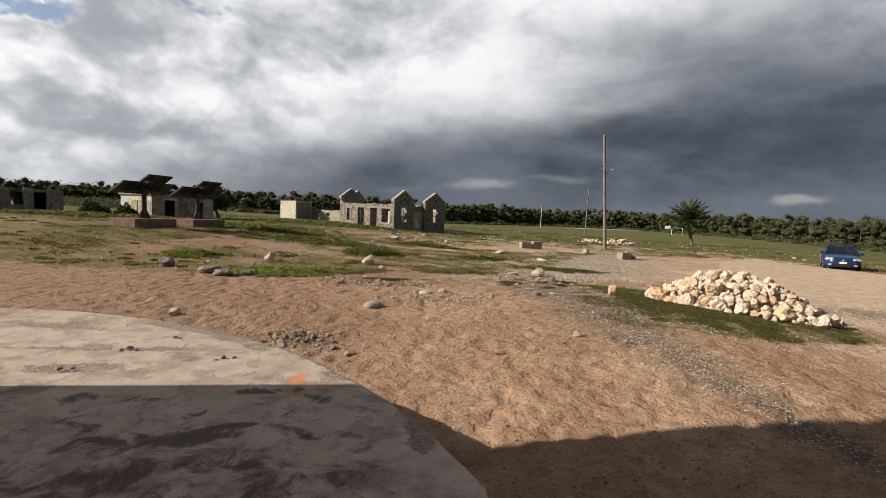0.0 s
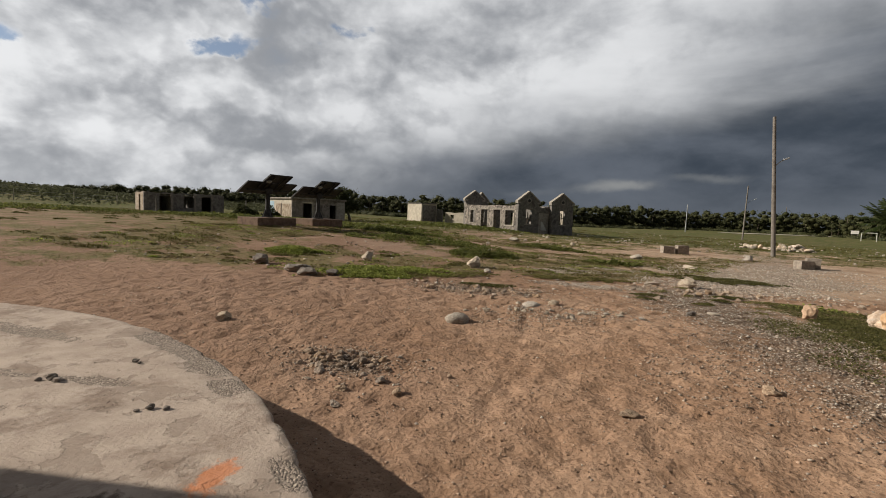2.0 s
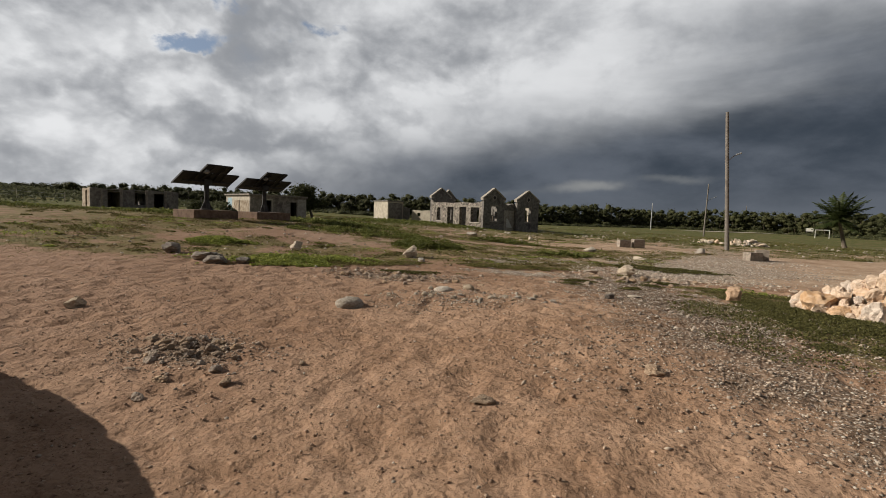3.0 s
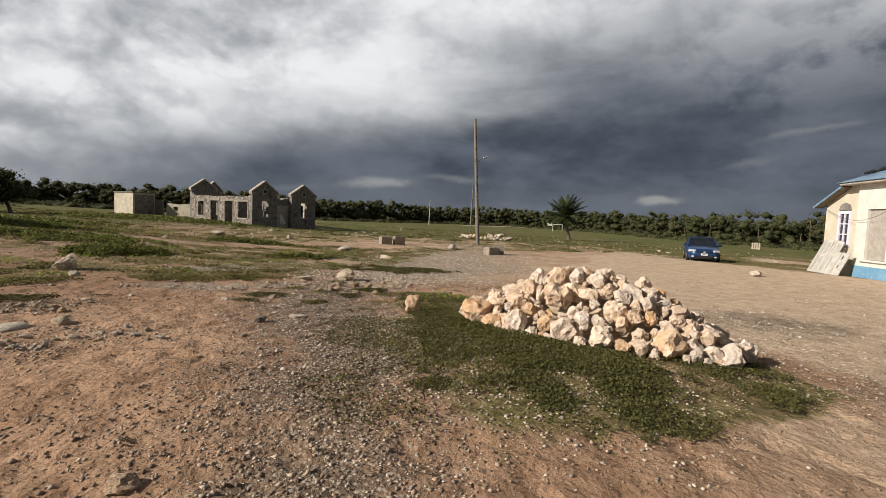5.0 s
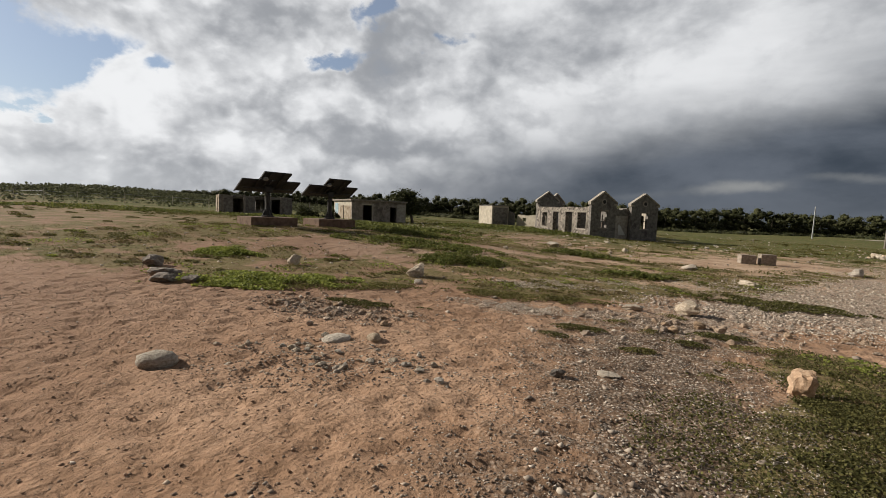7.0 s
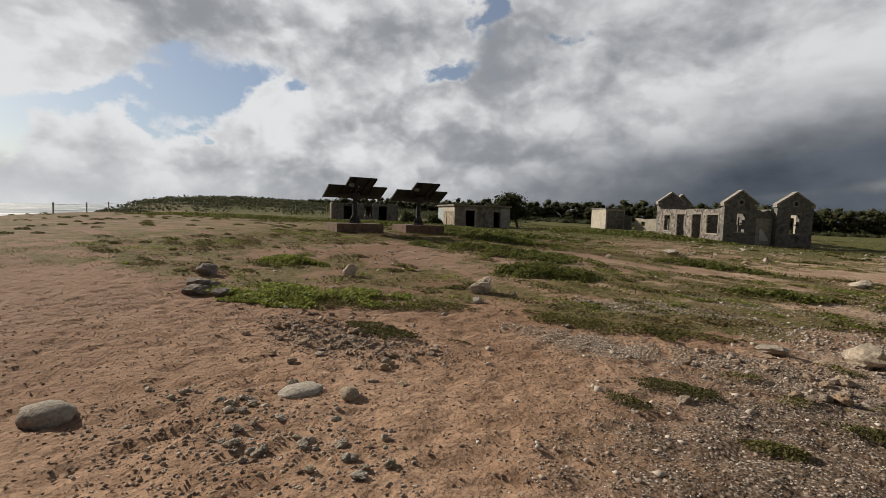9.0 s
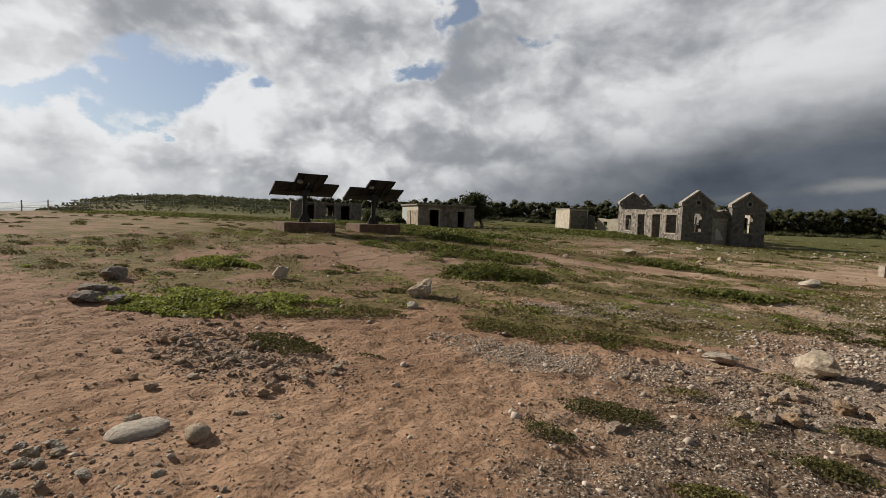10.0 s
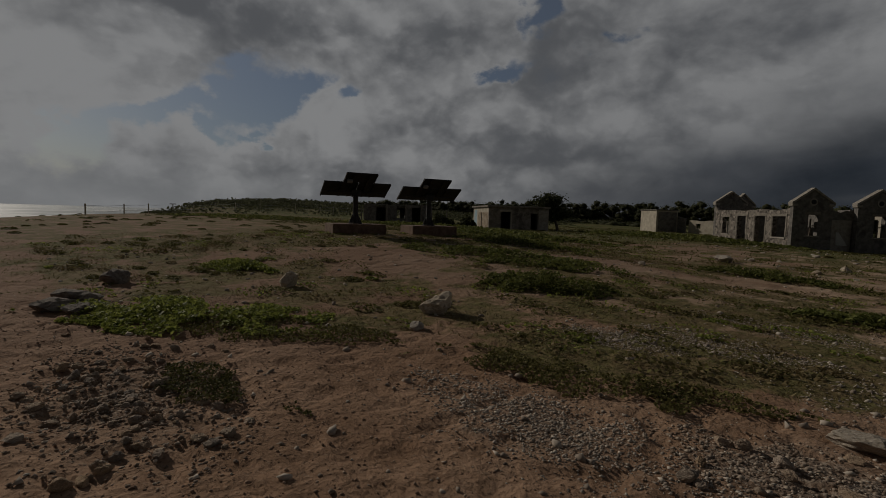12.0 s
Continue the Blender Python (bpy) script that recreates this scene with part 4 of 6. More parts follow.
    part("cross_wall", pierced(bmesh.new(), 7.5, lambda x: 2.6 + 0.4 * float(rough2(x, 9, 1.3, 3, 63)), 0.3, [(2.6, -0.4, 3.5, 2.2)]), M_RENDER, base, m=Matrix.Translation((0.39, 5.4, 0)))


ruin()


def white_hut():
    base = thing("concrete_hut", pose(-18.81, 67.05, 0.55, 0, 0, 45), "small flat-roofed cream concrete hut", "hut")
    part("wall", pierced(bmesh.new(), 4.3, 2.62, 2.5, []), M_PALE, base, m=pose(0, 0, 0, 0, 0, 90) @ Matrix.Translation((0, -2.5, 0)))
    part("roof_slab", slab_box(-0.1, -0.1, 2.6, 2.6, 4.4, 2.72, 0.02), M_RENDER, base)
    part("recess", slab_box(-0.012, 0.5, 0.0, 0.0, 3.9, 2.15), M_PALE, base, "paler panel in the wall")
    # grey sheet over the cream wall, painting this face as shaded
    part("shade_panel", slab_box(0.2, -0.012, -0.1, 2.35, -0.001, 2.4), M_RENDER, base, "grey sheet with the wall's shade in its colour")
    yard = thing("garden_wall", pose(-17.0, 68.7, 0.5, 0, 0, -22), "low broken concrete wall between hut and ruin", "wall")
    part("wall_panel", pierced(bmesh.new(), 1.0, lambda x: 2.0 - 0.25 * x, 0.2, []), M_RENDER, yard, m=Matrix.Translation((0, 0, 0)))
    part("wall_panel", pierced(bmesh.new(), 4.6, lambda x: 1.55 + 0.05 * math.sin(3 * x), 0.2, [(0.9, 0.7, 1.5, 1.2)]), M_PALE, yard, m=Matrix.Translation((1.5, 0, 0)))


white_hut()


def shed():
    """A flat-roofed concrete shed beside the trackers."""
    base = thing("concrete_shed", pose(-26.33, 45.6, 0.62, 0, 0, 54), "low flat-roofed concrete shed with open doorways", "shed")
    U, W, H = 6.0, 6.5, 2.12
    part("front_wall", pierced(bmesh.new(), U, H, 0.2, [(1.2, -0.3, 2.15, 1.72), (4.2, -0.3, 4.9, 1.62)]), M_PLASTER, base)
    part("door_jamb", slab_box(2.152, -0.03, -0.2, 2.30, 0.1, 1.86, 0.01), M_PALE, base, "whitewashed door jamb")
    part("door_lintel", slab_box(1.1, -0.03, 1.724, 2.15, 0.1, 1.86, 0.01), M_PALE, base, "whitewashed door lintel")
    part("end_panel", slab_box(5.0, -0.012, -0.2, 5.98, -0.002, 1.95), M_COPING, base, "paler rendered wall end")
    # paler plaster than the other walls: sunlight put into this side's colour
    part("side_wall", pierced(bmesh.new(), W - 0.2, H, 0.2, []), M_PALE, base, "side wall, paler to carry its sunlit tone", m=pose(0.2, 0.2, 0, 0, 0, 90))
    part("stained_panel", slab_box(-0.014, 0.25, -0.2, -0.001, 4.2, 1.62), M_STAINED, base, "brown stained and flaking wall panel")
    part("blue_panel", slab_box(-0.012, 4.8, -0.1, 0.0, 6.0, 1.9), M_BLUE, base, "faded pale blue painted panel")
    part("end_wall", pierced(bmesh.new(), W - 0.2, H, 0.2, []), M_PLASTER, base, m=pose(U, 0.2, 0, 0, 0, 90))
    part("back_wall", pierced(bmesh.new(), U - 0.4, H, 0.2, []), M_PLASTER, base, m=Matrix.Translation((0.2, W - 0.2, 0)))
    part("roof_slab", slab_box(-0.18, -0.18, H, U + 0.1, W + 0.1, H + 0.17, 0.02), M_PLASTER, base)
    part("inner_wall", pierced(bmesh.new(), W - 0.5, H - 0.01, 0.15, []), M_PALE, base, "white inner partition", m=pose(3.4, 0.21, 0, 0, 0, 90))


shed()


def stalls():
    """A row of concrete bays; its narrow end looks to the sun."""
    base = thing("ruined_stalls", pose(-39.4, 40.5, 0.62, 0, 0, 54), "low row of grey concrete bays with an added hidden roof", "ruin")
    L, D, H = 7.4, 5.0, 2.2
    holes = [(1.35, -0.3, 2.35, H - 0.12), (3.55, 0.75, 4.45, H - 0.10), (5.2, -0.3, 6.1, H - 0.25)]
    part("front_wall", pierced(bmesh.new(), L, lambda x: H + 0.05 * math.sin(4 * x), 0.3, holes), M_RENDER, base)
    # lighter plaster than the front wall, so the sun is in the colour
    part("end_wall", pierced(bmesh.new(), D - 0.3, lambda x: H + 0.05 * math.sin(2 * x), 0.25, [(1.6, 0.35, 2.6, 2.0)]), M_STAINED, base, "end wall with a narrow slot, sunlit tone in its colour", m=pose(0.25, 0.302, 0, 0, 0, 90))
    part("back_wall", pierced(bmesh.new(), L, H - 0.2, 0.2, [(3.0, 0.6, 4.2, 1.7)]), M_RENDER, base, m=Matrix.Translation((0, D + 0.002, 0)))
    for x in (2.4, 4.7, L - 0.25):
        part("cross_wall", pierced(bmesh.new(), D - 0.3, H - 0.31 if x < L - 1 else H - 0.03, 0.2, []), M_RENDER, base, m=pose(x + 0.2, 0.302, 0, 0, 0, 90))
    # unseen slab added below the wall tops to keep the bays dark
    part("roof_slab", slab_box(0.26, 0.31, H - 0.30, L - 0.26, D - 0.01, H - 0.18), M_RENDER, base)
    # pale strips stand in for the sunlit reveals beside the openings
    for x in (2.36, 4.46, 6.11):
        part("pillar", slab_box(x, -0.10, -0.3, x + 0.2, -0.002, H + 0.06, 0.01), M_PLASTER, base, "pale strip painted as a sunlit door reveal")


stalls()


def yellow_house():
    """The end of a cream house with a blue metal roof; its gable end looks to the sun."""
    base = thing("cream_house", pose(27.4, 22.8, -0.05, 0, 0, -112), "cream painted house with a blue metal roof", "house")
    L, D, EAVE, PEAK = 11.0, 9.0, 3.3, 5.95
    ridge = gabled(L, EAVE, PEAK)
    top = lambda x: min(ridge(x), 4.15)
    g = part("gable_wall", pierced(bmesh.new(), L, top, 0.2, [(1.05, 1.37, 1.75, 2.87), (3.05, 0.75, 4.25, 3.0)], -0.5), M_CREAM, base, "cream painted gable wall", m=Matrix.Translation((0, 0, 0)))
    part("white_bay", pierced(bmesh.new(), 8.4, 4.12, 0.16, [(0.65, 0.75, 1.85, 3.0)], -0.5), M_WHITE, base, "white painted projecting bay", m=Matrix.Translation((2.4, -0.165, 0)))
    part("bay_eave", slab_box(1.75, -0.62, 4.122, 10.9, -0.003, 4.23, 0.02), M_COPING, base, "weathered pale eave board over the bay")
    # the hipped end of the roof over the bay
    b = bmesh.new()
    b.faces.new([b.verts.new(q) for q in ((1.66, -0.70, 4.245), (9.34, -0.70, 4.245), (5.5, 3.2, 6.02))])
    bmesh.ops.subdivide_edges(b, edges=list(b.edges), cuts=12, use_grid_fill=True)
    bmesh.ops.solidify(b, geom=list(b.faces), thickness=0.02)
    part("hip_roof", b, M_ROOFBLUE, base, "faded blue metal hip over the bay")
    for rx, ry, rz in ((3.0, 0.35, 14), (3.7, 0.9, 50), (2.7, 0.1, 80)):
        bb = bmesh.new()
        tube(bb, [(-0.3, 0, 0.0), (0.0, 0.05, 0.09), (0.35, 0, 0.02)], [0.04, 0.09, 0.03], 7)
        tagged(part("roof_debris", bb, M_TYRE, m=base.matrix_basis @ pose(rx, ry, 4.26 + (ry + 0.7) * 0.455, 24, 0, rz)), "dark torn scrap lying on the metal roof", "debris", "scraps on the roof")
    part("painted_band", slab_box(2.39, -0.185, -0.3, 10.8, -0.168, 0.45), M_BAND, base, "blue painted band along the foot")
    part("screen", slab_box(3.06, -0.06, 0.76, 4.24, -0.02, 2.99), M_CURTAIN, base, "grey screen behind the opening")
    part("sill", slab_box(2.9, -0.27, 0.66, 4.4, -0.168, 0.745, 0.01), M_WHITE, base)
    for y0, y1 in ((0.0, 0.2),):
        part("side_wall", pierced(bmesh.new(), D - 0.4, EAVE, 0.2, [(2.5, 0.9, 3.7, 2.2)], -0.5), M_CREAM, base, m=pose(0.2, 0.2, 0, 0, 0, 90))
        part("side_wall", pierced(bmesh.new(), D - 0.4, EAVE, 0.2, [], -0.5), M_CREAM, base, m=pose(L, 0.2, 0, 0, 0, 90))
    part("back_wall", pierced(bmesh.new(), L, ridge, 0.2, [], -0.5), M_CREAM, base, m=Matrix.Translation((0, D - 0.2, 0)))
    win = part("window_frame", pierced(bmesh.new(), 0.86, 2.54, 0.1, [(0.14, 0.97, 0.40, 1.40), (0.14, 1.45, 0.40, 1.90), (0.14, 1.95, 0.40, 2.40), (0.46, 0.97, 0.72, 1.40), (0.46, 1.45, 0.72, 1.90), (0.46, 1.95, 0.72, 2.40)], 0.84),
               M_LILAC, base, "pale lilac painted window frame", m=Matrix.Translation((0.97, -0.05, 0.42)))
    part("pane", slab_box(0.1, 0.06, 0.9, 0.76, 0.075, 2.48), M_DARKGLASS, win, "dark glass")
    b = bmesh.new()
    prism(b, [(0.02, 2.58), (0.84, 2.58), (0.7, 2.84), (0.43, 2.94), (0.16, 2.84)], -0.02, 0.045)
    part("window_hood", b, M_RENDER, base, "weathered arch over the window", m=Matrix.Translation((0.97, -0.05, 0.42)))
    pitch = math.atan2(PEAK - EAVE, L / 2)
    run = L / 2 / math.cos(pitch) + 0.55
    for side in (0, 1):
        b = bmesh.new()
        rows, cut_run = 60, 1.85 / math.cos(pitch)
        for lo, hi, start in ((-0.36, cut_run, lambda q: -0.45), (cut_run, run - 0.5, lambda q: -0.62 + (EAVE + q * math.sin(pitch) - 4.24) / 0.455)):
            grid = []
            for i in range(rows + 1):
                line = []
                for j in range(5):
                    q = lo + (hi - lo) * j / 4
                    y0 = start(q)
                    line.append(b.verts.new((q, y0 + (D + 0.45 - y0) * i / rows, 0.06 + (0.018 if i % 2 else 0.0))))
                grid.append(line)
            for r0, r1 in zip(grid, grid[1:]):
                for j in range(4):
                    b.faces.new((r0[j], r0[j + 1], r1[j + 1], r1[j]))
        bmesh.ops.solidify(b, geom=list(b.faces), thickness=0.012)
        m = pose(0, 0, EAVE, 0, -math.degrees(pitch), 0) if side == 0 else Matrix.Translation((L, 0, EAVE)) @ Matrix.Diagonal((-1, 1, 1, 1)) @ pose(0, 0, 0, 0, -math.degrees(pitch), 0)
        part("roof", b, M_ROOFBLUE, base, "faded blue corrugated metal roof", m=m)
        part("soffit", slab_box(-0.34, -0.39, -0.03, 1.85, -0.004, 0.03), M_BARK, base, "brown boarded soffit", m=m)
        bb = slab_box(-0.36, -0.46, -0.03, 1.85, -0.40, 0.05)
        part("bargeboard", bb, M_ROOFBLUE, base, "faded blue metal bargeboard", m=m)
    # shutters and a slab leaning on the wall
    for k, (x, lean, h, wide) in enumerate(((0.22, 22, 1.75, 0.42), (0.62, 20, 1.72, 0.40), (1.02, 23, 1.75, 0.40), (1.42, 20, 1.68, 0.40))):
        a = thing("slatted_door", base.matrix_basis @ pose(x, -0.80 - 0.02 * k, -0.05, -lean, 5, 0), "old white slatted door leaning against the house", "door", "old doors leaning on the house")
        for q in (0.0, wide - 0.09):
            part("stile", slab_box(q, 0, 0, q + 0.09, 0.04, h, 0.004), M_DOOR, a)
        for z in (0.0, h / 2, h - 0.12):
            part("rail", slab_box(0.092, 0.003, z, wide - 0.092, 0.037, z + 0.12, 0.003), M_DOOR, a)
        for z0, z1 in ((0.123, h / 2 - 0.003), (h / 2 + 0.123, h - 0.123)):
            for q in (0.10, wide / 2 - 0.025, wide - 0.15):
                part("slat", slab_box(q, 0.006, z0, q + 0.05, 0.034, z1), M_DOOR, a)
    a = thing("panel_door", base.matrix_basis @ pose(1.86, -1.02, -0.05, -24, 0, 0), "white panelled door lying against the wall", "door", "old doors leaning on the house")
    part("leaf", slab_box(0, 0, 0, 0.95, 0.05, 1.15, 0.006), M_DOOR, a)
    part("moulding", slab_box(0.42, -0.012, 0.1, 0.46, -0.001, 1.1), M_COPING, a)
    for z in (0.35, 0.8):
        part("cut_out", slab_box(0.62, -0.006, z, 0.69, -0.001, z + 0.16), M_BLACK, a, "dark slot")


yellow_house()


def slack_cable():
    """A loose cable hung along the house front."""
    b = bmesh.new()
    pts = [(0.3 + 0.55 * i, -0.32, 3.15 - 0.75 * math.sin(math.pi * min(1.0, i / 9)) + 0.02 * i) for i in range(10)]
    tube(b, pts, [0.008] * 10, 6)
    part("cable", b, M_BLACK, bpy.data.objects["cream_house"], "slack dark cable along the wall")


slack_cable()

# ---- solar trackers ----


def tracker(x, y, turn, size, height, lean):
    """A pole-top array of three modules on a concrete plinth."""
    wide, deep = size
    z = zed(x, y)
    m = pose(x, y, z, 0, 0, turn)
    plinth = tagged(part("concrete_plinth", slab_box(0, 0, -0.25, wide, deep, height, 0.02), M_PLINTH, m=m), "square stained concrete plinth under a solar tracker", "plinth", "tracker plinths")
    post = thing("solar_tracker", m @ Matrix.Translation((wide / 2, deep / 2, height)), "black three-module solar array on a steel post", "solar panel", "solar trackers")
    b = bmesh.new()
    tube(b, [(0, 0, 0), (0, 0, 0.05), (0, 0, 0.06), (0, 0, 0.36), (0, 0, 1.08)], [0.26, 0.26, 0.19, 0.10, 0.095], 16)
    part("post", b, M_STEEL, post, "dark steel post with a flared foot")
    for k in range(6):
        b = bmesh.new()
        prism(b, [(0.08, 0.05), (0.25, 0.05), (0.09, 0.4)], -0.008, 0.008)
        part("gusset", b, M_STEEL, post, m=pose(0, 0, 0, 0, 0, 60 * k))
    b = bmesh.new()
    box(b, -0.17, -0.14, 1.02, 0.17, 0.14, 1.28, 0.03)
    part("drive_head", b, M_STEEL, post)
    # the rack leans back: its face looks up and away from the walk
    tilt = Matrix.Translation((0, 0, 1.22)) @ pose(0, 0, 0, 90 - lean, 0, 0)
    for x0, x1, z0, z1 in ((-1.26, -0.01, -0.45, 0.50), (0.01, 1.26, -0.45, 0.50), (-0.58, 0.58, 0.53, 1.12)):
        a = part("module", slab_box(x0, 0.05, z0, x1, 0.085, z1, 0.004), M_PANEL, post, "solar module, dark back", m=tilt)
        part("cells", slab_box(x0 + 0.03, 0.086, z0 + 0.03, x1 - 0.03, 0.089, z1 - 0.03), M_CELL, a, "dark blue cells")
        for q in (x0, x1 - 0.03):
            part("frame_rail", slab_box(q, 0.02, z0, q + 0.03, 0.049, z1), M_STEEL, a)
    for q in (-0.62, 0.58):
        part("rack_beam", slab_box(q, -0.03, -0.36, q + 0.05, 0.019, 0.48), M_STEEL, post, m=tilt)
    for q in (-0.3, 0.26):
        part("rack_beam", slab_box(q, -0.03, -0.36, q + 0.05, 0.019, 1.06), M_STEEL, post, m=tilt)
    part("cross_beam", slab_box(-1.1, -0.10, -0.05, 1.1, -0.031, 0.05, 0.01), M_STEEL, post, m=tilt)
    b = bmesh.new()
    tube(b, [(-0.45, -0.05, 0.62), (-0.6, -0.12, 0.72), (-0.66, -0.12, 0.86), (-0.55, -0.06, 0.95)], [0.012] * 4, 6)
    part("cable", b, M_BLACK, post, "loose black cable", m=tilt)
    part("junction_box", slab_box(-0.48, -0.05, 0.6, -0.28, 0.048, 0.75, 0.01), M_GREYM, post, "grey junction box", m=tilt)


tracker(-12.25, 19.65, 70, (2.0, 1.45), 0.37, 29.5)
tracker(-11.4, 22.7, 68, (1.9, 1.55), 0.36, 29.5)

# ---- poles ----


def street_pole(x, y, top, height, radius, arm, label, lean=(0.0, 0.0), group=""):
    z = zed(x, y)
    p = thing("utility_pole", pose(x, y, z), label, "pole", group)
    b = bmesh.new()
    k = 10
    tube(b, [(lean[0] * i / k, lean[1] * i / k, -0.4 + (height + 0.4) * i / k) for i in range(k + 1)], [radius * (1 - 0.32 * i / k) for i in range(k + 1)], 16)
    part("shaft", b, top, p, smooth=False)
    if arm:
        f = arm[0] / height
        cx, cy = lean[0] * f, lean[1] * f
        b = bmesh.new()
        tube(b, [(cx, cy, arm[0]), (cx + arm[1] * 0.5, cy, arm[0] + arm[2] * 0.6), (cx + arm[1], cy, arm[0] + arm[2])], [0.03, 0.028, 0.025], 8)
        part("bracket", b, M_GREYM, p, "steel lamp bracket")
        b = bmesh.new()
        box(b, -0.05, -0.09, -0.05, 0.30, 0.09, 0.05, 0.03, Matrix.Translation((cx + arm[1], cy, arm[0] + arm[2])) @ pose(0, 0, 0, 0, -22, 0))
        part("lamp_head", b, M_GREYM, p, "grey street lamp head")
    return p


street_pole(13.21, 35.62, M_POLE, 8.6, 0.135, (5.55, 0.5, 0.45), "tall weathered wooden utility pole with a lamp bracket", (-0.64, 0.0))
street_pole(28.3, 85.0, M_POLE, 8.4, 0.125, (5.6, 1.1, 0.7), "distant wooden pole with a small lamp", (0.2, 0.0))
street_pole(28.8, 121.0, M_GREYM, 6.3, 0.13, None, "distant pale metal pole by the woods", (0.1, 0.0))
street_pole(64.0, 158.0, M_POLE, 7.6, 0.12, None, "thin distant wooden pole by the far road", (0.0, 0.0))

# ---- car ----


def car(x, y, turn):
    """A blue saloon, nose along -y."""
    base = thing("saloon_car", pose(x, y, zed(x, y) - 0.01, 0, 0, turn), "shiny blue four-door saloon parked on the sand", "car")
    # lower body: sections from nose to tail, as (y, half width, sill, deck)
    sections = [(-2.24, 0.48, 0.36, 0.60), (-2.16, 0.70, 0.24, 0.70), (-1.95, 0.82, 0.19, 0.77), (-1.55, 0.865, 0.18, 0.86), (-0.95, 0.88, 0.18, 0.95), (-0.3, 0.885, 0.18, 0.97), (0.8, 0.885, 0.18, 0.99),
                (1.5, 0.87, 0.19, 1.02), (1.95, 0.82, 0.22, 1.03), (2.22, 0.70, 0.28, 0.98), (2.30, 0.52, 0.40, 0.80)]
    b = bmesh.new()
    rings = []
    for yy, hw, lo, hi in sections:
        mid = (lo + hi) / 2
        half = [(0, lo), (hw * 0.86, lo), (hw * 0.97, lo + 0.10), (hw, mid), (hw * 0.985, hi - 0.14), (hw * 0.93, hi - 0.04), (hw * 0.72, hi + 0.005), (0, hi + 0.03)]
        pts = half + [(-px, pz) for px, pz in half[-2:0:-1]]
        rings.append([b.verts.new((px, yy, pz)) for px, pz in pts])
    n = len(rings[0])
    for r0, r1 in zip(rings, rings[1:]):
        for k in range(n):
            b.faces.new((r0[k], r0[(k + 1) % n], r1[(k + 1) % n], r1[k]))
    b.faces.new(rings[0])
    b.faces.new(rings[-1][::-1])
    bmesh.ops.recalc_face_normals(b, faces=b.faces)
    body = part("body", b, M_CAR, base, "glossy blue painted body", smooth=True)

    def loft(rows):
        bb = bmesh.new()
        rr = [[bb.verts.new(p) for p in row] for row in rows]
        for r0, r1 in zip(rr, rr[1:]):
            for k in range(len(r0) - 1):
                bb.faces.new((r0[k], r0[k + 1], r1[k + 1], r1[k]))
        return bb

    roof_rows = []
    for yy, hw, z in ((-0.32, 0.65, 1.39), (-0.1, 0.67, 1.45), (0.35, 0.68, 1.48), (0.8, 0.66, 1.46), (1.12, 0.62, 1.38)):
        roof_rows.append([(-hw, yy, z - 0.05), (-hw * 0.85, yy, z), (0, yy, z + 0.025), (hw * 0.85, yy, z), (hw, yy, z - 0.05)])
    r = loft(roof_rows)
    bmesh.ops.solidify(r, geom=list(r.faces), thickness=0.03)
    part("roof", r, M_CAR, base, "blue roof panel", smooth=True)

    def sheet_part(name, corners, mat, label=""):
        bb = bmesh.new()
        bb.faces.new([bb.verts.new(c) for c in corners])
        bmesh.ops.solidify(bb, geom=list(bb.faces), thickness=0.012)
        return part(name, bb, mat, base, label)

    sheet_part("windscreen", [(-0.79, -1.04, 0.95), (0.79, -1.04, 0.95), (0.65, -0.32, 1.38), (-0.65, -0.32, 1.38)], M_DARKGLASS, "dark windscreen")
    sheet_part("rear_window", [(0.66, 1.62, 1.04), (-0.66, 1.62, 1.04), (-0.56, 1.12, 1.34), (0.56, 1.12, 1.34)], M_DARKGLASS)
    for s in (-1, 1):
        for y0, y1, t0, t1 in ((-0.86, 0.20, -0.28, 0.20), (0.26, 1.35, 0.26, 1.02)):
            sheet_part("side_window", [(s * 0.815, y0, 0.975), (s * 0.815, y1, 1.0), (s * 0.675, t1, 1.39), (s * 0.675, t0, 1.37)], M_DARKGLASS)
        for a, c in (((0.81, -1.05, 0.95), (0.66, -0.31, 1.39)), ((0.80, 0.22, 0.97), (0.64, 0.23, 1.40)), ((0.72, 1.64, 1.02), (0.57, 1.12, 1.35))):
            bb = bmesh.new()
            tube(bb, [(s * a[0], a[1], a[2]), (s * c[0], c[1], c[2])], [0.045, 0.035], 8)
            part("pillar", bb, M_CAR, base)
        bb = bmesh.new()
        box(bb, -0.11, -0.05, -0.07, 0.11, 0.06, 0.07, 0.035)
        part("door_mirror", bb, M_CAR, base, m=Matrix.Translation((s * 0.95, -0.78, 1.01)))
        bb = bmesh.new()
        box(bb, -0.23, -0.13, -0.085, 0.23, 0.13, 0.085, 0.06)
        part("headlight", bb, M_LAMP, base, "clear swept headlight", m=pose(s * 0.62, -2.02, 0.66, 8, 0, s * 28))
        bb = bmesh.new()
        box(bb, -0.08, -0.03, -0.05, 0.08, 0.03, 0.05, 0.02)
        part("fog_light", bb, M_LAMP, base, m=pose(s * 0.60, -2.17, 0.34, 0, 0, s * 18))
        for yy in (-1.38, 1.30):
            wheel = new("wheel")
            wheel.parent, wheel.matrix_basis = base, pose(s * 0.80, yy, 0.315, 0, 0, 0)
            bb = bmesh.new()
            prof = [(-0.10, 0.22), (-0.10, 0.29), (-0.07, 0.315), (0.07, 0.315), (0.10, 0.29), (0.10, 0.22)]
            tube(bb, [(px, 0, 0) for px, _ in prof], [q for _, q in prof], 28)
            part("tyre", bb, M_TYRE, wheel, "black tyre")
            bb = bmesh.new()
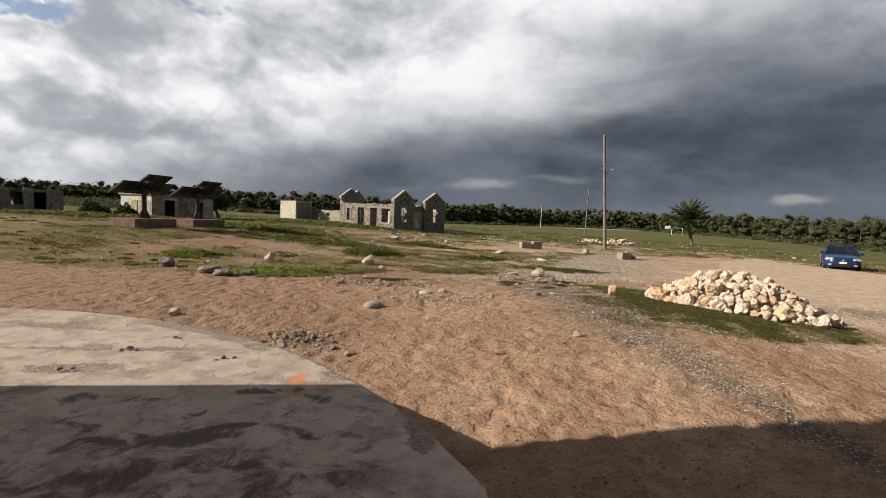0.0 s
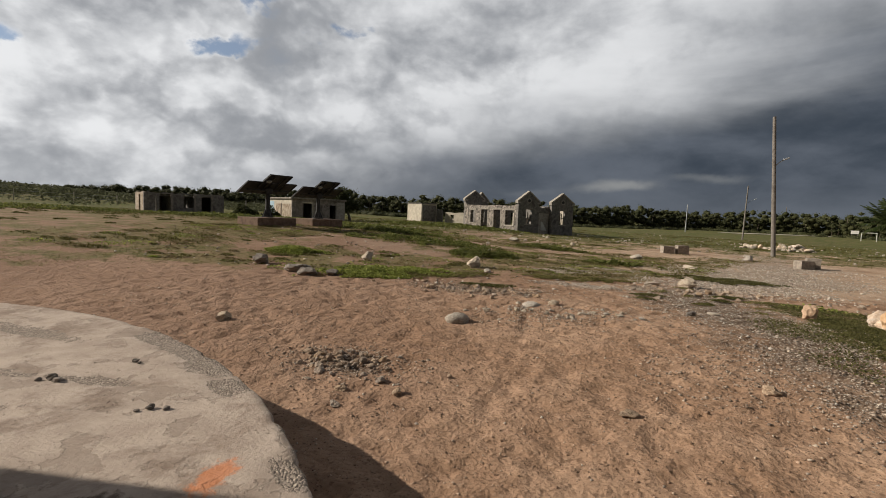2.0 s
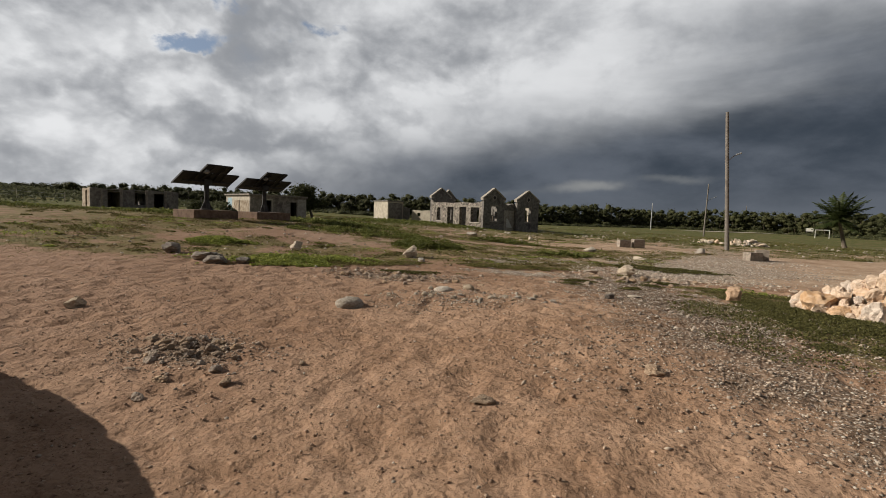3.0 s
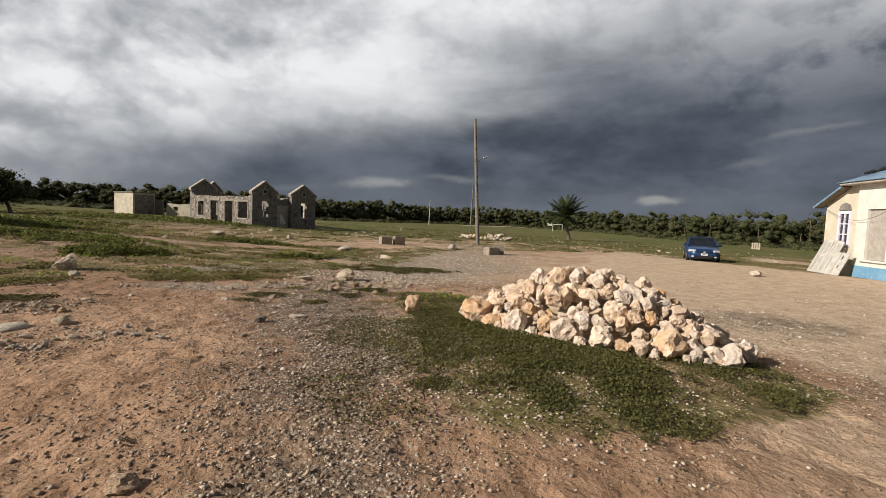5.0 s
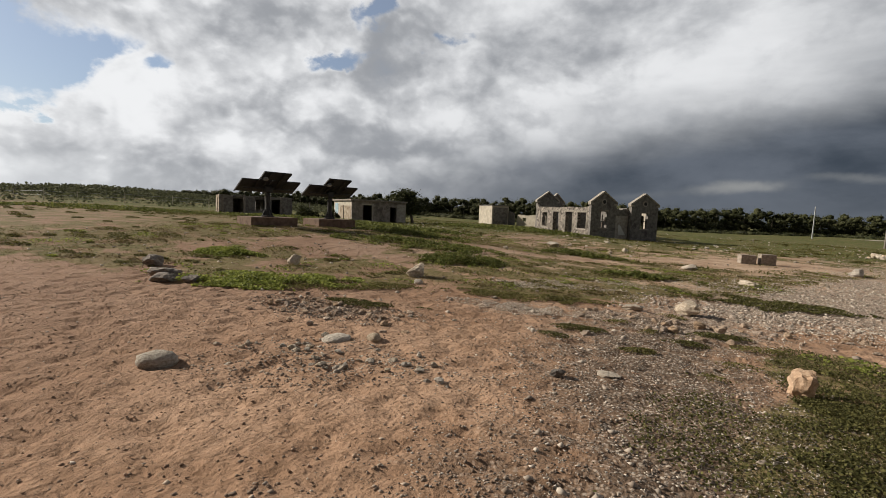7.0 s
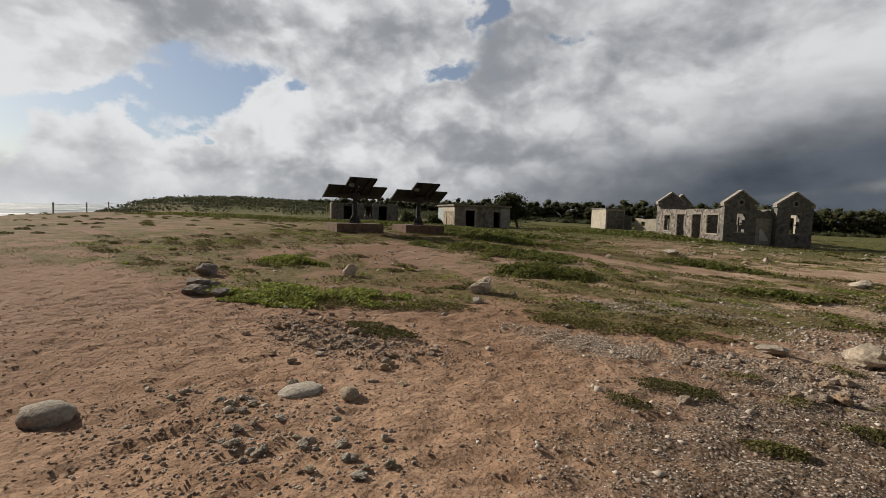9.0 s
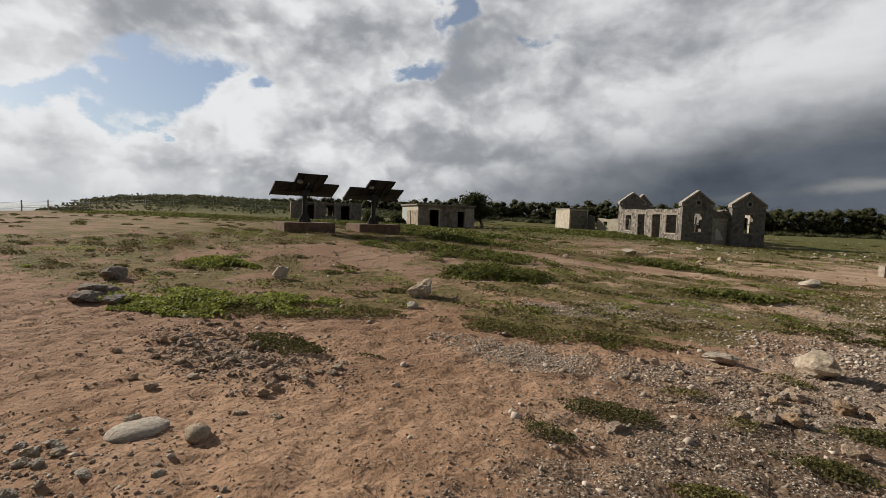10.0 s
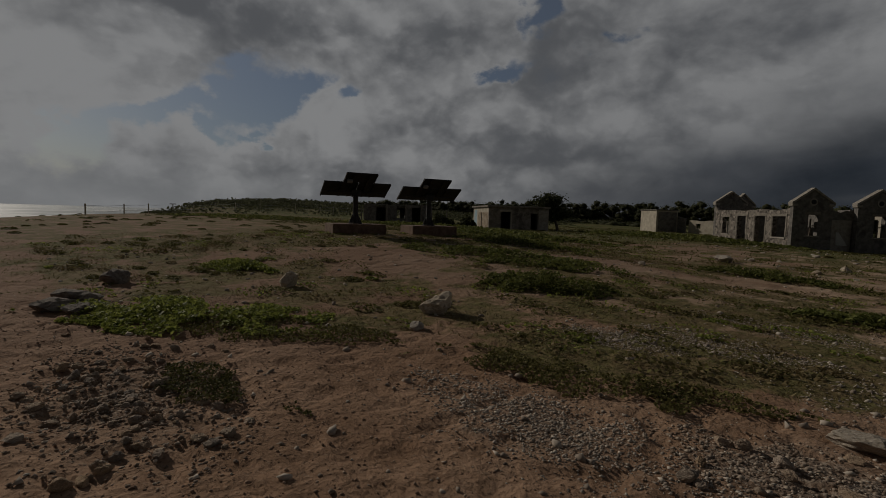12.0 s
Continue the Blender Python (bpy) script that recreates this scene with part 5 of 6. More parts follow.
            tube(bb, [(-0.106, 0, 0), (0.106, 0, 0)], [0.20, 0.20], 24)
            part("rim", bb, M_GREYM, wheel, "grey wheel rim")
    part("grille", slab_box(-0.42, -2.262, 0.56, 0.42, -2.20, 0.665, 0.02), M_BLACK, base, "black upper grille")
    part("lower_grille", slab_box(-0.5, -2.252, 0.26, 0.5, -2.20, 0.40, 0.02), M_BLACK, base, "black lower intake")
    b = bmesh.new()
    tube(b, [(0, -2.285, 0.625), (0, -2.262, 0.625)], [0.055, 0.06], 20)
    part("badge", b, M_GREYM, base, "plain round chrome badge")
    part("number_plate", slab_box(-0.17, -2.285, 0.42, 0.17, -2.255, 0.535, 0.004), M_PLATE, base, "white number plate")
    for k in range(5):
        part("plate_bar", slab_box(-0.12 + 0.05 * k, -2.289, 0.45, -0.09 + 0.05 * k, -2.286, 0.505), M_BLACK, base)


car(26.05, 29.35, 322)

# ---- palm ----


def palm(x, y, height):
    base = thing("coconut_palm", pose(x, y, zed(x, y)), "short coconut palm with drooping fronds on the grass", "palm tree")
    b = bmesh.new()
    line = [(0.9 - 1.0 * t + 0.1 * t * t, 0, -0.2 + (height + 0.2) * t) for t in (i / 9 for i in range(10))]
    tube(b, line, [0.23 - 0.10 * i / 9 for i in range(10)], 12)
    part("trunk", b, M_BARK, base)
    top = Vector(line[-1])
    r = random.Random(5)
    for k in range(34):
        a, rise, long = 2 * math.pi * k / 34 * 2.4 + r.uniform(-0.2, 0.2), r.uniform(-0.45, 1.5), r.uniform(2.0, 2.5)
        long += 1.9 * max(0.0, math.sin(rise))
        b = bmesh.new()
        d, pts = Vector((math.cos(a), math.sin(a), 0)), []
        for i in range(11):
            s = i / 10
            pts.append(top + d * (long * (s * math.cos(rise) + 0.12 * s * s)) + Vector((0, 0, long * (math.sin(rise) * s - 0.26 * s * s))))
        tube(b, pts, [0.03 * (1 - 0.8 * i / 10) for i in range(11)], 5)
        side = d.cross(Vector((0, 0, 1)))
        for i in range(1, 33):
            s = i / 33
            j = min(9, int(s * 10))
            p = pts[j].lerp(pts[j + 1], s * 10 - j)
            along = (pts[j + 1] - pts[j]).normalized()
            ll = 0.85 * math.sin(math.pi * min(1, s * 0.9 + 0.12)) + 0.08
            for sg in (-1, 1):
                tip = p + side * sg * ll * 0.7 + along * ll * 0.5 - Vector((0, 0, ll * r.uniform(0.2, 0.55)))
                wv = along * 0.05
                b.faces.new([b.verts.new(p - wv), b.verts.new(p + wv), b.verts.new(p.lerp(tip, 0.6) + wv), b.verts.new(tip)])
        part("frond", b, M_PALM, base)


palm(35.4, 64.1, 3.2)

# ---- rocks ----


def rock_mesh(seed, subdiv=3, cuts=11, rough=0.17):
    """A broken stone: a ball cut by flat faces and roughened."""
    r = random.Random(seed)
    b = bmesh.new()
    bmesh.ops.create_icosphere(b, subdivisions=subdiv, radius=1.0)
    planes = [(Vector((r.gauss(0, 1), r.gauss(0, 1), r.gauss(0, 1))).normalized(), r.uniform(0.44, 0.82)) for _ in range(cuts)]
    off = Vector((seed * 3.1, seed * 1.7, 0))
    for v in b.verts:
        for nrm, dist in planes:
            over = v.co.dot(nrm) - dist
            if over > 0:
                v.co -= nrm * over * 0.93
        v.co += v.co.normalized() * (rough * noise.fractal(v.co * 3.2 + off, 0.8, 2.1, 5))
    low = min(v.co.z for v in b.verts)
    wide = max(max(abs(v.co.x), abs(v.co.y)) for v in b.verts)
    for v in b.verts:
        v.co = Vector((v.co.x / wide, v.co.y / wide, (v.co.z - low) / wide))
    data = bpy.data.meshes.new("rock")
    b.to_mesh(data)
    b.free()
    return data


KINDS = {}


def rock_kind(k, mat):
    key = (k, mat.name)
    if key not in KINDS:
        KINDS[key] = finish(rock_mesh(100 + k) if k < 18 else rock_mesh(100 + k, 3, 0, 0.16), mat, k >= 18)
    return KINDS[key]


def rock(name, x, y, z, size, tall, mat, k, turn, label, category="rock", group="", sink=0.34, squash=1.0, tip=(0, 0)):
    ob = new(name, rock_kind(k, mat))
    sink = 0.8 if k >= 18 else sink
    ob.matrix_basis = pose(x, y, z - sink * size * tall, tip[0], tip[1], turn) @ Matrix.Diagonal((size, size * squash, size * tall, 1))
    return tagged(ob, label, category, group)


def heap():
    """Broken limestone tipped in a long mound: rocks bedded in a core of small rubble."""
    r = random.Random(11)
    mid, along, across = Vector((5.80, 9.27)), Vector((0.735, -0.678)), Vector((0.678, 0.735))

    def mound(u, v):
        peak = 0.74 - 0.17 * max(0.0, u) - 0.08 * max(0.0, -u)
        return peak * max(0.0, 1 - (abs(u) ** 3.0 + v * v) ** 0.75)

    b = bmesh.new()
    grid = {}
    for i in range(61):
        for j in range(37):
            u, v = -1.02 + 2.04 * i / 60, -1.02 + 2.04 * j / 36
            p = mid + along * (u * 1.62) + across * (v * 0.88)
            z = mound(u, v) - 0.13 + 0.06 * noise.noise(Vector((p.x * 9, p.y * 9, 1))) + 0.04 * noise.noise(Vector((p.x * 21, p.y * 21, 4)))
            grid[i, j] = b.verts.new((p.x, p.y, zed(p.x, p.y) + max(-0.1, z - 0.14)))
    for i in range(60):
        for j in range(36):
            b.faces.new((grid[i, j], grid[i + 1, j], grid[i + 1, j + 1], grid[i, j + 1]))
    tagged(part("rubble_core", b, M_ROCKM), "small cream limestone rubble filling the heap", "rubble", kind="stuff")
    here = []
    for low, wide, tries in ((0.155, 0.205, 70), (0.10, 0.145, 1600), (0.055, 0.095, 6000)):
        for _ in range(tries):
            s = r.uniform(low, wide)
            u, v = r.uniform(-1.04, 1.04), r.uniform(-1.06, 1.06)
            if abs(u) ** 3 + v * v > 1.06 or len(here) > 470:
                continue
            p = mid + along * (u * 1.62) + across * (v * 0.88)
            if any(math.hypot(p.x - q[0], p.y - q[1]) < (0.72 if low > 0.1 else 0.56) * (s + q[2]) for q in here):
                continue
            here.append((p.x, p.y, s))
            tall = r.uniform(0.75, 1.15)
            z = zed(p.x, p.y) + max(0.0, mound(u, v) - s * (0.75 if low > 0.1 else 0.35) - 0.06)
            mat = M_ROCK if r.random() > 0.17 else M_ROCKP
            rock("limestone_rock", p.x, p.y, z, s, tall, mat, r.randrange(18), r.uniform(0, 360), "rough broken cream limestone rock in the heap" if mat is M_ROCK else "rough broken orange-stained limestone rock in the heap", group="rocks of the heap", sink=0.08, squash=r.uniform(0.68, 1.0), tip=(r.uniform(-25, 25), r.uniform(-25, 25)))


heap()
for x, y, s, tall, mat, k, label in ((3.85, 10.58, 0.15, 1.2, M_ROCKO, 3, "upright orange-cream rock on the grass"), (-1.36, 8.51, 0.18, 0.55, M_ROCKM, 19, "rounded pale rock on the sand"),
                                     (-5.07, 14.29, 0.19, 0.9, M_ROCKM, 5, "pale boulder among green vines"), (-2.26, 15.09, 0.30, 0.75, M_ROCKM, 6, "angular grey boulder in the grass"),
                                     (-1.75, 14.25, 0.13, 0.6, M_ROCKM, 7, "small pale boulder in the grass"), (3.18, 14.95, 0.27, 0.6, M_ROCKM, 8, "white limestone boulder on the gravel"),
                                     (2.3, 14.6, 0.20, 0.3, M_ROCKM, 9, "flat pale stone on the gravel"), (-4.39, 7.58, 0.13, 0.8, M_ROCKM, 10, "brown rock on the sand"),
                                     (-6.91, 12.11, 0.25, 0.75, M_ROCKG, 11, "dark weathered boulder on the sand"), (-5.1, 11.15, 0.32, 0.42, M_ROCKG, 12, "dark flat rock at the sand's edge"),
                                     (-5.6, 11.45, 0.40, 0.42, M_ROCKG, 13, "dark flat rock at the sand's edge"), (-4.68, 11.35, 0.22, 0.45, M_ROCKG, 14, "dark flat rock at the sand's edge"),
                                     (-0.42, 9.88, 0.18, 0.30, M_ROCKM, 20, "flat pale stone on the sand"), (-0.06, 10.06, 0.095, 0.6, M_ROCKM, 22, "rounded pale stone on the sand"),
                                     ):
    rock("boulder", x, y, zed(x, y) + float(dents(x, y)), s, tall, mat, k, 40 * k, label, squash=0.8)
for x, y, s, tall, mat, k, label in ((19.55, 19.5, 0.34, 0.5, M_ROCKM, 2, "pale boulder beside the sandy drive"), (0.55, 6.05, 0.10, 0.4, M_ROCKD, 1, "flat dark stone on the sand"),
                                     (1.75, 6.6, 0.09, 0.5, M_ROCKD, 0, "small dark stone on the sand"), (2.36, 10.12, 0.12, 0.25, M_ROCKM, 17, "flat grey stone on the gravel"), (1.96, 9.85, 0.07, 0.7, M_ROCKG, 9, "small dark stone on the gravel"),
                                     (9.6, 29.4, 0.32, 0.7, M_ROCKM, 5, "brown boulder by the concrete blocks"), (5.0, 22.0, 0.34, 0.45, M_ROCKM, 4, "pale stone in the grass"), (3.6, 25.5, 0.4, 0.4, M_ROCKM, 6, "pale stone in the grass"),
                                     (23.2, 16.9, 0.3, 0.7, M_ROCKM, 7, "pale stone at the foot of the house"), (22.8, 16.1, 0.26, 0.7, M_ROCKM, 3, "pale stone at the foot of the house"), (-2.4, 30.0, 0.45, 0.4, M_ROCKM, 11, "pale stone in the grass")):
    rock("boulder", x, y, zed(x, y) + float(dents(x, y)), s, tall, mat, k, 40 * k, label, squash=0.8)


def scattered(name, spots, sizes, mat, label, group, seed):
    """Single stones of a loose cluster."""
    r = random.Random(seed)
    for cx, cy, sx, sy, count in spots:
        for _ in range(count):
            x, y = r.gauss(cx, sx), r.gauss(cy, sy)
            if math.hypot(x - SLAB_AT[0], y - SLAB_AT[1]) < SLAB_R + 0.15:
                continue
            rock(name, x, y, zed(x, y) + float(dents(x, y)), r.uniform(*sizes), r.uniform(0.4, 0.8), mat, r.randrange(18), r.uniform(0, 360), label, "stone", group, sink=0.45, squash=r.uniform(0.6, 1.0))


scattered("stone", [(-2.25, 6.75, 0.26, 0.15, 50), (-1.9, 6.5, 0.45, 0.25, 16)], (0.022, 0.07), M_ROCKD, "grey stone in a loose scatter on the sand", "stones by the platform", 21)
scattered("stone", [(-1.35, 11.05, 0.62, 0.30, 130), (-2.0, 11.5, 0.5, 0.25, 24)], (0.015, 0.062), M_ROCKD, "grey coral stone in a low pile", "stones of the low pile", 22)
scattered("stone", [(-0.15, 9.45, 0.6, 0.25, 70)], (0.014, 0.055), M_ROCKM, "pale stone in a loose scatter on the sand", "stones on the sand", 23)
scattered("stone", [(2.6, 13.3, 0.7, 0.4, 46), (4.6, 14.2, 0.9, 0.5, 26)], (0.025, 0.10), M_ROCKD, "grey stone on the gravel", "stones on the gravel", 24)


def rubble_pile(mid, long, deep, high, count, seed):
    """White rubble tipped in a low pile, stone on stone."""
    r = random.Random(seed)
    for k in range(count):
        q, t = math.sqrt(r.random()), r.uniform(0, 2 * math.pi)
        x, y = mid[0] + long * q * math.cos(t), mid[1] + deep * q * math.sin(t)
        lift = high * max(0.0, 1 - q * 1.25) * (k / count) ** 0.5
        s = r.uniform(0.09, 0.26) * (1.0 if q < 0.8 else 0.7)
        rock("white_rock", x, y, zed(x, y) + lift, s, r.uniform(0.6, 1.0), M_ROCKM if k % 3 else M_ROCK, r.randrange(18), r.uniform(0, 360), "white rubble rock in a low pile on the grass", "rock", "rubble behind the pole", squash=r.uniform(0.6, 1.0))


rubble_pile((18.3, 45.6), 1.9, 1.2, 0.65, 70, 25)
rubble_pile((15.7, 46.2), 1.3, 0.8, 0.35, 22, 28)
scattered("white_rock", [(12, 52, 14, 9, 46), (30, 48, 10, 9, 26), (4, 36, 5, 6, 26)], (0.06, 0.20), M_ROCKM, "white stone lying in the grass", "stones in the field", 26)

# ---- concrete blocks ----


def hollow_block(x, y, turn, sx, sy, sz, label):
    base = thing("concrete_block", pose(x, y, zed(x, y) - 0.02, 0, 0, turn), label, "block", "concrete blocks")
    part("block_body", pierced(bmesh.new(), sx, sz, sy, [(sx * 0.16, sz * 0.18, sx * 0.46, sz * 0.82), (sx * 0.56, sz * 0.18, sx * 0.86, sz * 0.82)] if sx > 0.75 else [], 0.0), M_BLOCK, base)


hollow_block(10.75, 26.55, 20, 0.66, 0.45, 0.40, "rough grey concrete block on the gravel")
hollow_block(11.25, 27.2, -15, 0.52, 0.5, 0.50, "rough grey concrete block on the gravel")
hollow_block(5.95, 31.3, 12, 0.62, 0.5, 0.42, "rough grey concrete block in the grass")
hollow_block(6.75, 31.5, 8, 0.60, 0.5, 0.50, "rough grey concrete block in the grass")


def cage():
    base = thing("slatted_crate", pose(61.7, 58.3, zed(61.7, 58.3), 0, 0, -46), "white slatted crate standing on the grass", "crate")
    for x in (0.0, 0.27, 0.54, 0.81):
        part("slat", slab_box(x, 0, 0, x + 0.17, 0.05, 0.95, 0.01), M_PALE, base)
        part("slat", slab_box(x, 0.8, 0, x + 0.17, 0.85, 0.95, 0.01), M_PALE, base)
    for z in (0.12, 0.75):
        part("rail", slab_box(-0.02, 0.052, z, 1.0, 0.798, z + 0.08), M_PALE, base)


cage()


def road_sign():
    base = thing("sign_board", pose(69.0, 136.0, zed(69.0, 136.0), 0, 0, -27), "white sign board on two posts by the far road", "sign")
    part("board", slab_box(0, 0, 1.0, 1.5, 0.06, 1.8, 0.01), M_WHITE, base)
    for x in (0.15, 1.25):
        part("post", slab_box(x, 0.062, -0.2, x + 0.1, 0.16, 1.7), M_POLE, base)


road_sign()


def goal_frame(x, y, turn, wide):
    base = thing("goal_frame", pose(x, y, zed(x, y), 0, 0, turn), "white tubular goal frame on the far grass", "goal", "goal frames")
    for px in (0.0, wide):
        b = bmesh.new()
        tube(b, [(px, 0, -0.2), (px, 0, 1.7)], [0.07, 0.07], 8)
        part("post", b, M_WHITE, base)
    b = bmesh.new()
    tube(b, [(-0.07, 0, 1.7), (wide + 0.07, 0, 1.7)], [0.07, 0.07], 8)
    part("crossbar", b, M_WHITE, base)


goal_frame(59.5, 114.0, -28, 2.3)


def fence():
    """Concrete fence posts with cross heads along the shore, two wires between."""
    base = thing("shore_fence", pose(0, 0, 0), "broken line of concrete fence posts above the shore", "fence")
    tops = []
    for azimuth, far, tall, head in ((-80.0, 42, 0.8, 0), (-77.2, 50, 0.85, 0), (-75.3, 56, 1.0, 0), (-73.3, 64, 1.05, 1), (-71.5, 72, 1.1, 1), (-69.5, 80, 1.2, 1), (-67.5, 76, 1.4, 0), (-65.0, 76, 1.3, 0), (-61.2, 74, 1.4, 0), (-57.0, 72, 1.4, 0), (-53.5, 72, 1.3, 0)):
        x, y = 2.66 + far * math.sin(radians(azimuth)), 9.07 + far * math.cos(radians(azimuth))
        z = zed(x, y)
        p = part("post", slab_box(-0.04, -0.04, -0.3, 0.04, 0.04, tall, 0.01), M_PALE, base, m=pose(x, y, z, 0, 0, 20))
        if head:
            part("cross_head", slab_box(-0.5, -0.05, tall, 0.5, 0.05, tall + 0.1, 0.01), M_RENDER, p)
        tops.append(Vector((x, y, z + tall * 0.85)))
    for a, c in zip(tops, tops[1:]):
        for drop in (0.0, 0.45):
            b = bmesh.new()
            tube(b, [a - Vector((0, 0, drop)), (a + c) / 2 - Vector((0, 0, drop + 0.06)), c - Vector((0, 0, drop))], [0.012] * 3, 5)
            part("wire", b, M_GREYM, base, "thin fence wire")


fence()


def far_road():
    """A pale track along the foot of the woods."""
    v, f = [], []
    for i in range(25):
        t = i / 24
        x, y = 40 + 30 * t, 131 + 13.0 * t + 0.8 * math.sin(5 * t)
        for side in (-4.0, 4.0):
            v.append((x - 0.4 * side, y + side, zed(x, y) + 0.06))
        if i:
            k = 2 * i
            f.append((k - 2, k, k + 1, k - 1))
    ob = soup("road", np.array(v), np.array(f), M_TRACK)
    tagged(ob, "pale sandy track below the woods", "road", kind="structure")


M_TRACK = surface("pale_track", (0.34, 0.30, 0.25), (0.46, 0.41, 0.34), 1.2, 0.95, (0.25, 0.22, 0.17), 0.5, 0.58)
far_road()

# ---- growth ----


def leaf_cloud(centres, sizes, droop=0.5, stretch=1.5, seed=1, lift=0.0, facing=None):
    """A pointed four-cornered leaf at each centre, turned at random."""
    r = np.random.default_rng(seed)
    n = len(centres)
    a = r.normal(size=(n, 3))
    a[:, 2] *= droop
    a /= np.linalg.norm(a, axis=1, keepdims=True)
    h = r.normal(size=(n, 3)) + np.array((0.0, 0.0, lift))
    if facing is not None:
        h = h + facing
    b = np.cross(h, a)
    if facing is not None:
        a = np.cross(b, h)
        a /= np.linalg.norm(a, axis=1, keepdims=True) + 1e-9
    b /= np.linalg.norm(b, axis=1, keepdims=True)
    s = np.asarray(sizes)[:, None]
    v = np.stack([centres - a * s * stretch * 0.5, centres + b * s * 0.5, centres + a * s * stretch * 0.5, centres - b * s * 0.5], 1)
    return v.reshape(-1, 3), np.arange(4 * n).reshape(-1, 4)


def vine(name, x, y, sx, sy, turn, high, count, seed, label, leaf=(0.035, 0.075), mat=None, bare=0.36, soft=0.02):
    r = np.random.default_rng(seed)
    t, q = r.uniform(0, 2 * np.pi, count), np.sqrt(r.uniform(0, 1, count))
    edge = 0.62 + 0.75 * rough2(np.cos(t) * 2, np.sin(t) * 2, 0.7, 3, seed)
    u, v = sx * q * edge * np.cos(t), sy * q * edge * np.sin(t)
    c, s = math.cos(radians(turn)), math.sin(radians(turn))
    px, py = x + u * c - v * s, y + u * s + v * c
    keep = ramp(rough2(px, py, 0.4, 4, seed + 2) - 0.28 * q**3, bare - soft, bare + soft) > r.uniform(0, 1, count)
    px, py, q = px[keep], py[keep], q[keep]
    z = lie(px, py) + high * (1 - q**2) * (0.4 + 0.9 * rough2(px, py, 0.35, 2, seed + 4)) * r.uniform(0.15, 1.0, len(px)) + 0.015
    vv, ff = leaf_cloud(np.stack([px, py, z], 1), r.uniform(*leaf, len(px)), 0.5, 1.15, seed, 1.3)
    ob = soup(name, vv, ff, mat or M_VINE)
    return tagged(ob, label, "vine", "vine patches", "stuff")


vine("vine_patch", -3.9, 12.35, 1.95, 0.95, 35, 0.14, 18414, 31, "bright green creeping vine spread over the sand", (0.024, 0.052), None, 0.40, 0.10)
vine("vine_patch", -7.45, 14.4, 1.1, 0.5, 20, 0.18, 5859, 32, "dark green low vine clump", (0.026, 0.054), None, 0.40, 0.10)
vine("vine_patch", -2.4, 18.2, 1.5, 0.8, 35, 0.28, 9207, 33, "green mounded vine clump in the grass", (0.028, 0.060), M_VINEFAR, 0.40, 0.10)
vine("vine_patch", -5.2, 20.8, 3.6, 1.3, 15, 0.22, 10935, 34, "green vine spread beyond the bare sand", (0.041, 0.083), M_VINEFAR, 0.40, 0.10)
vine("vine_patch", -8.6, 25.5, 3.5, 1.6, 0, 0.25, 9720, 35, "green vine spread near the plinths", (0.050, 0.099), M_VINEFAR, 0.40, 0.10)
vine("vine_patch", 2.2, 20.6, 1.7, 0.6, 10, 0.18, 2929, 36, "green low vine in the grass", (0.043, 0.086), M_VINEFAR, 0.40, 0.10)
vine("vine_patch", -0.6, 25.8, 2.2, 0.9, 10, 0.25, 5467, 37, "green low vine in the grass", (0.041, 0.083), M_VINEFAR, 0.40, 0.10)
vine("bush", -29.6, 42.6, 1.5, 0.9, 20, 1.3, 5000, 49, "low dark green bush beside the ruined stalls", (0.08, 0.18), M_LEAF)
vine("bush", -27.9, 44.2, 1.2, 0.8, 20, 1.1, 4000, 50, "low dark green bush beside the shed", (0.08, 0.18), M_LEAF)
vine("vine_patch", -13.5, 31.0, 6.0, 2.5, 10, 0.3, 8100, 38, "green vine spread in the far grass", (0.092, 0.184), M_VINEFAR)
vine("vine_patch", -24.0, 36.0, 9.0, 3.0, 15, 0.35, 9900, 39, "green vine spread in the far grass", (0.115, 0.230), M_VINEFAR)
vine("vine_patch", -11.0, 52.0, 10.0, 5.0, 10, 0.4, 10800, 40, "green vine spread before the ruin", (0.115, 0.253), M_VINEFAR)
vine("herb_patch", 4.62, 9.1, 1.15, 2.5, 8, 0.045, 80000, 41, "short dark green herbs round the rock heap", (0.008, 0.023), M_HERB, 0.41, 0.17)
vine("herb_patch", 5.15, 7.55, 1.9, 1.1, 12, 0.045, 80000, 40, "short dark green herbs before the rock heap", (0.008, 0.023), M_HERB, 0.44, 0.17)
vine("herb_patch", 4.5, 11.5, 1.1, 1.6, 0, 0.03, 16000, 28, "thin dark herbs spreading over the gravel", (0.008, 0.022), M_HERB, 0.40, 0.18)
vine("herb_patch", 3.5, 8.4, 1.1, 2.0, 5, 0.03, 17000, 29, "thin dark herbs creeping into the gravel", (0.008, 0.022), M_HERB, 0.38, 0.18)
vine("vine_patch", 1.75, 12.15, 0.36, 0.22, 10, 0.05, 2600, 42, "small dark olive tuft on the gravel", (0.008, 0.020), M_HERB, 0.42, 0.2)
vine("vine_patch", 1.55, 11.5, 0.24, 0.16, 0, 0.05, 1600, 43, "small dark olive tuft on the gravel", (0.008, 0.020), M_HERB, 0.42, 0.2)
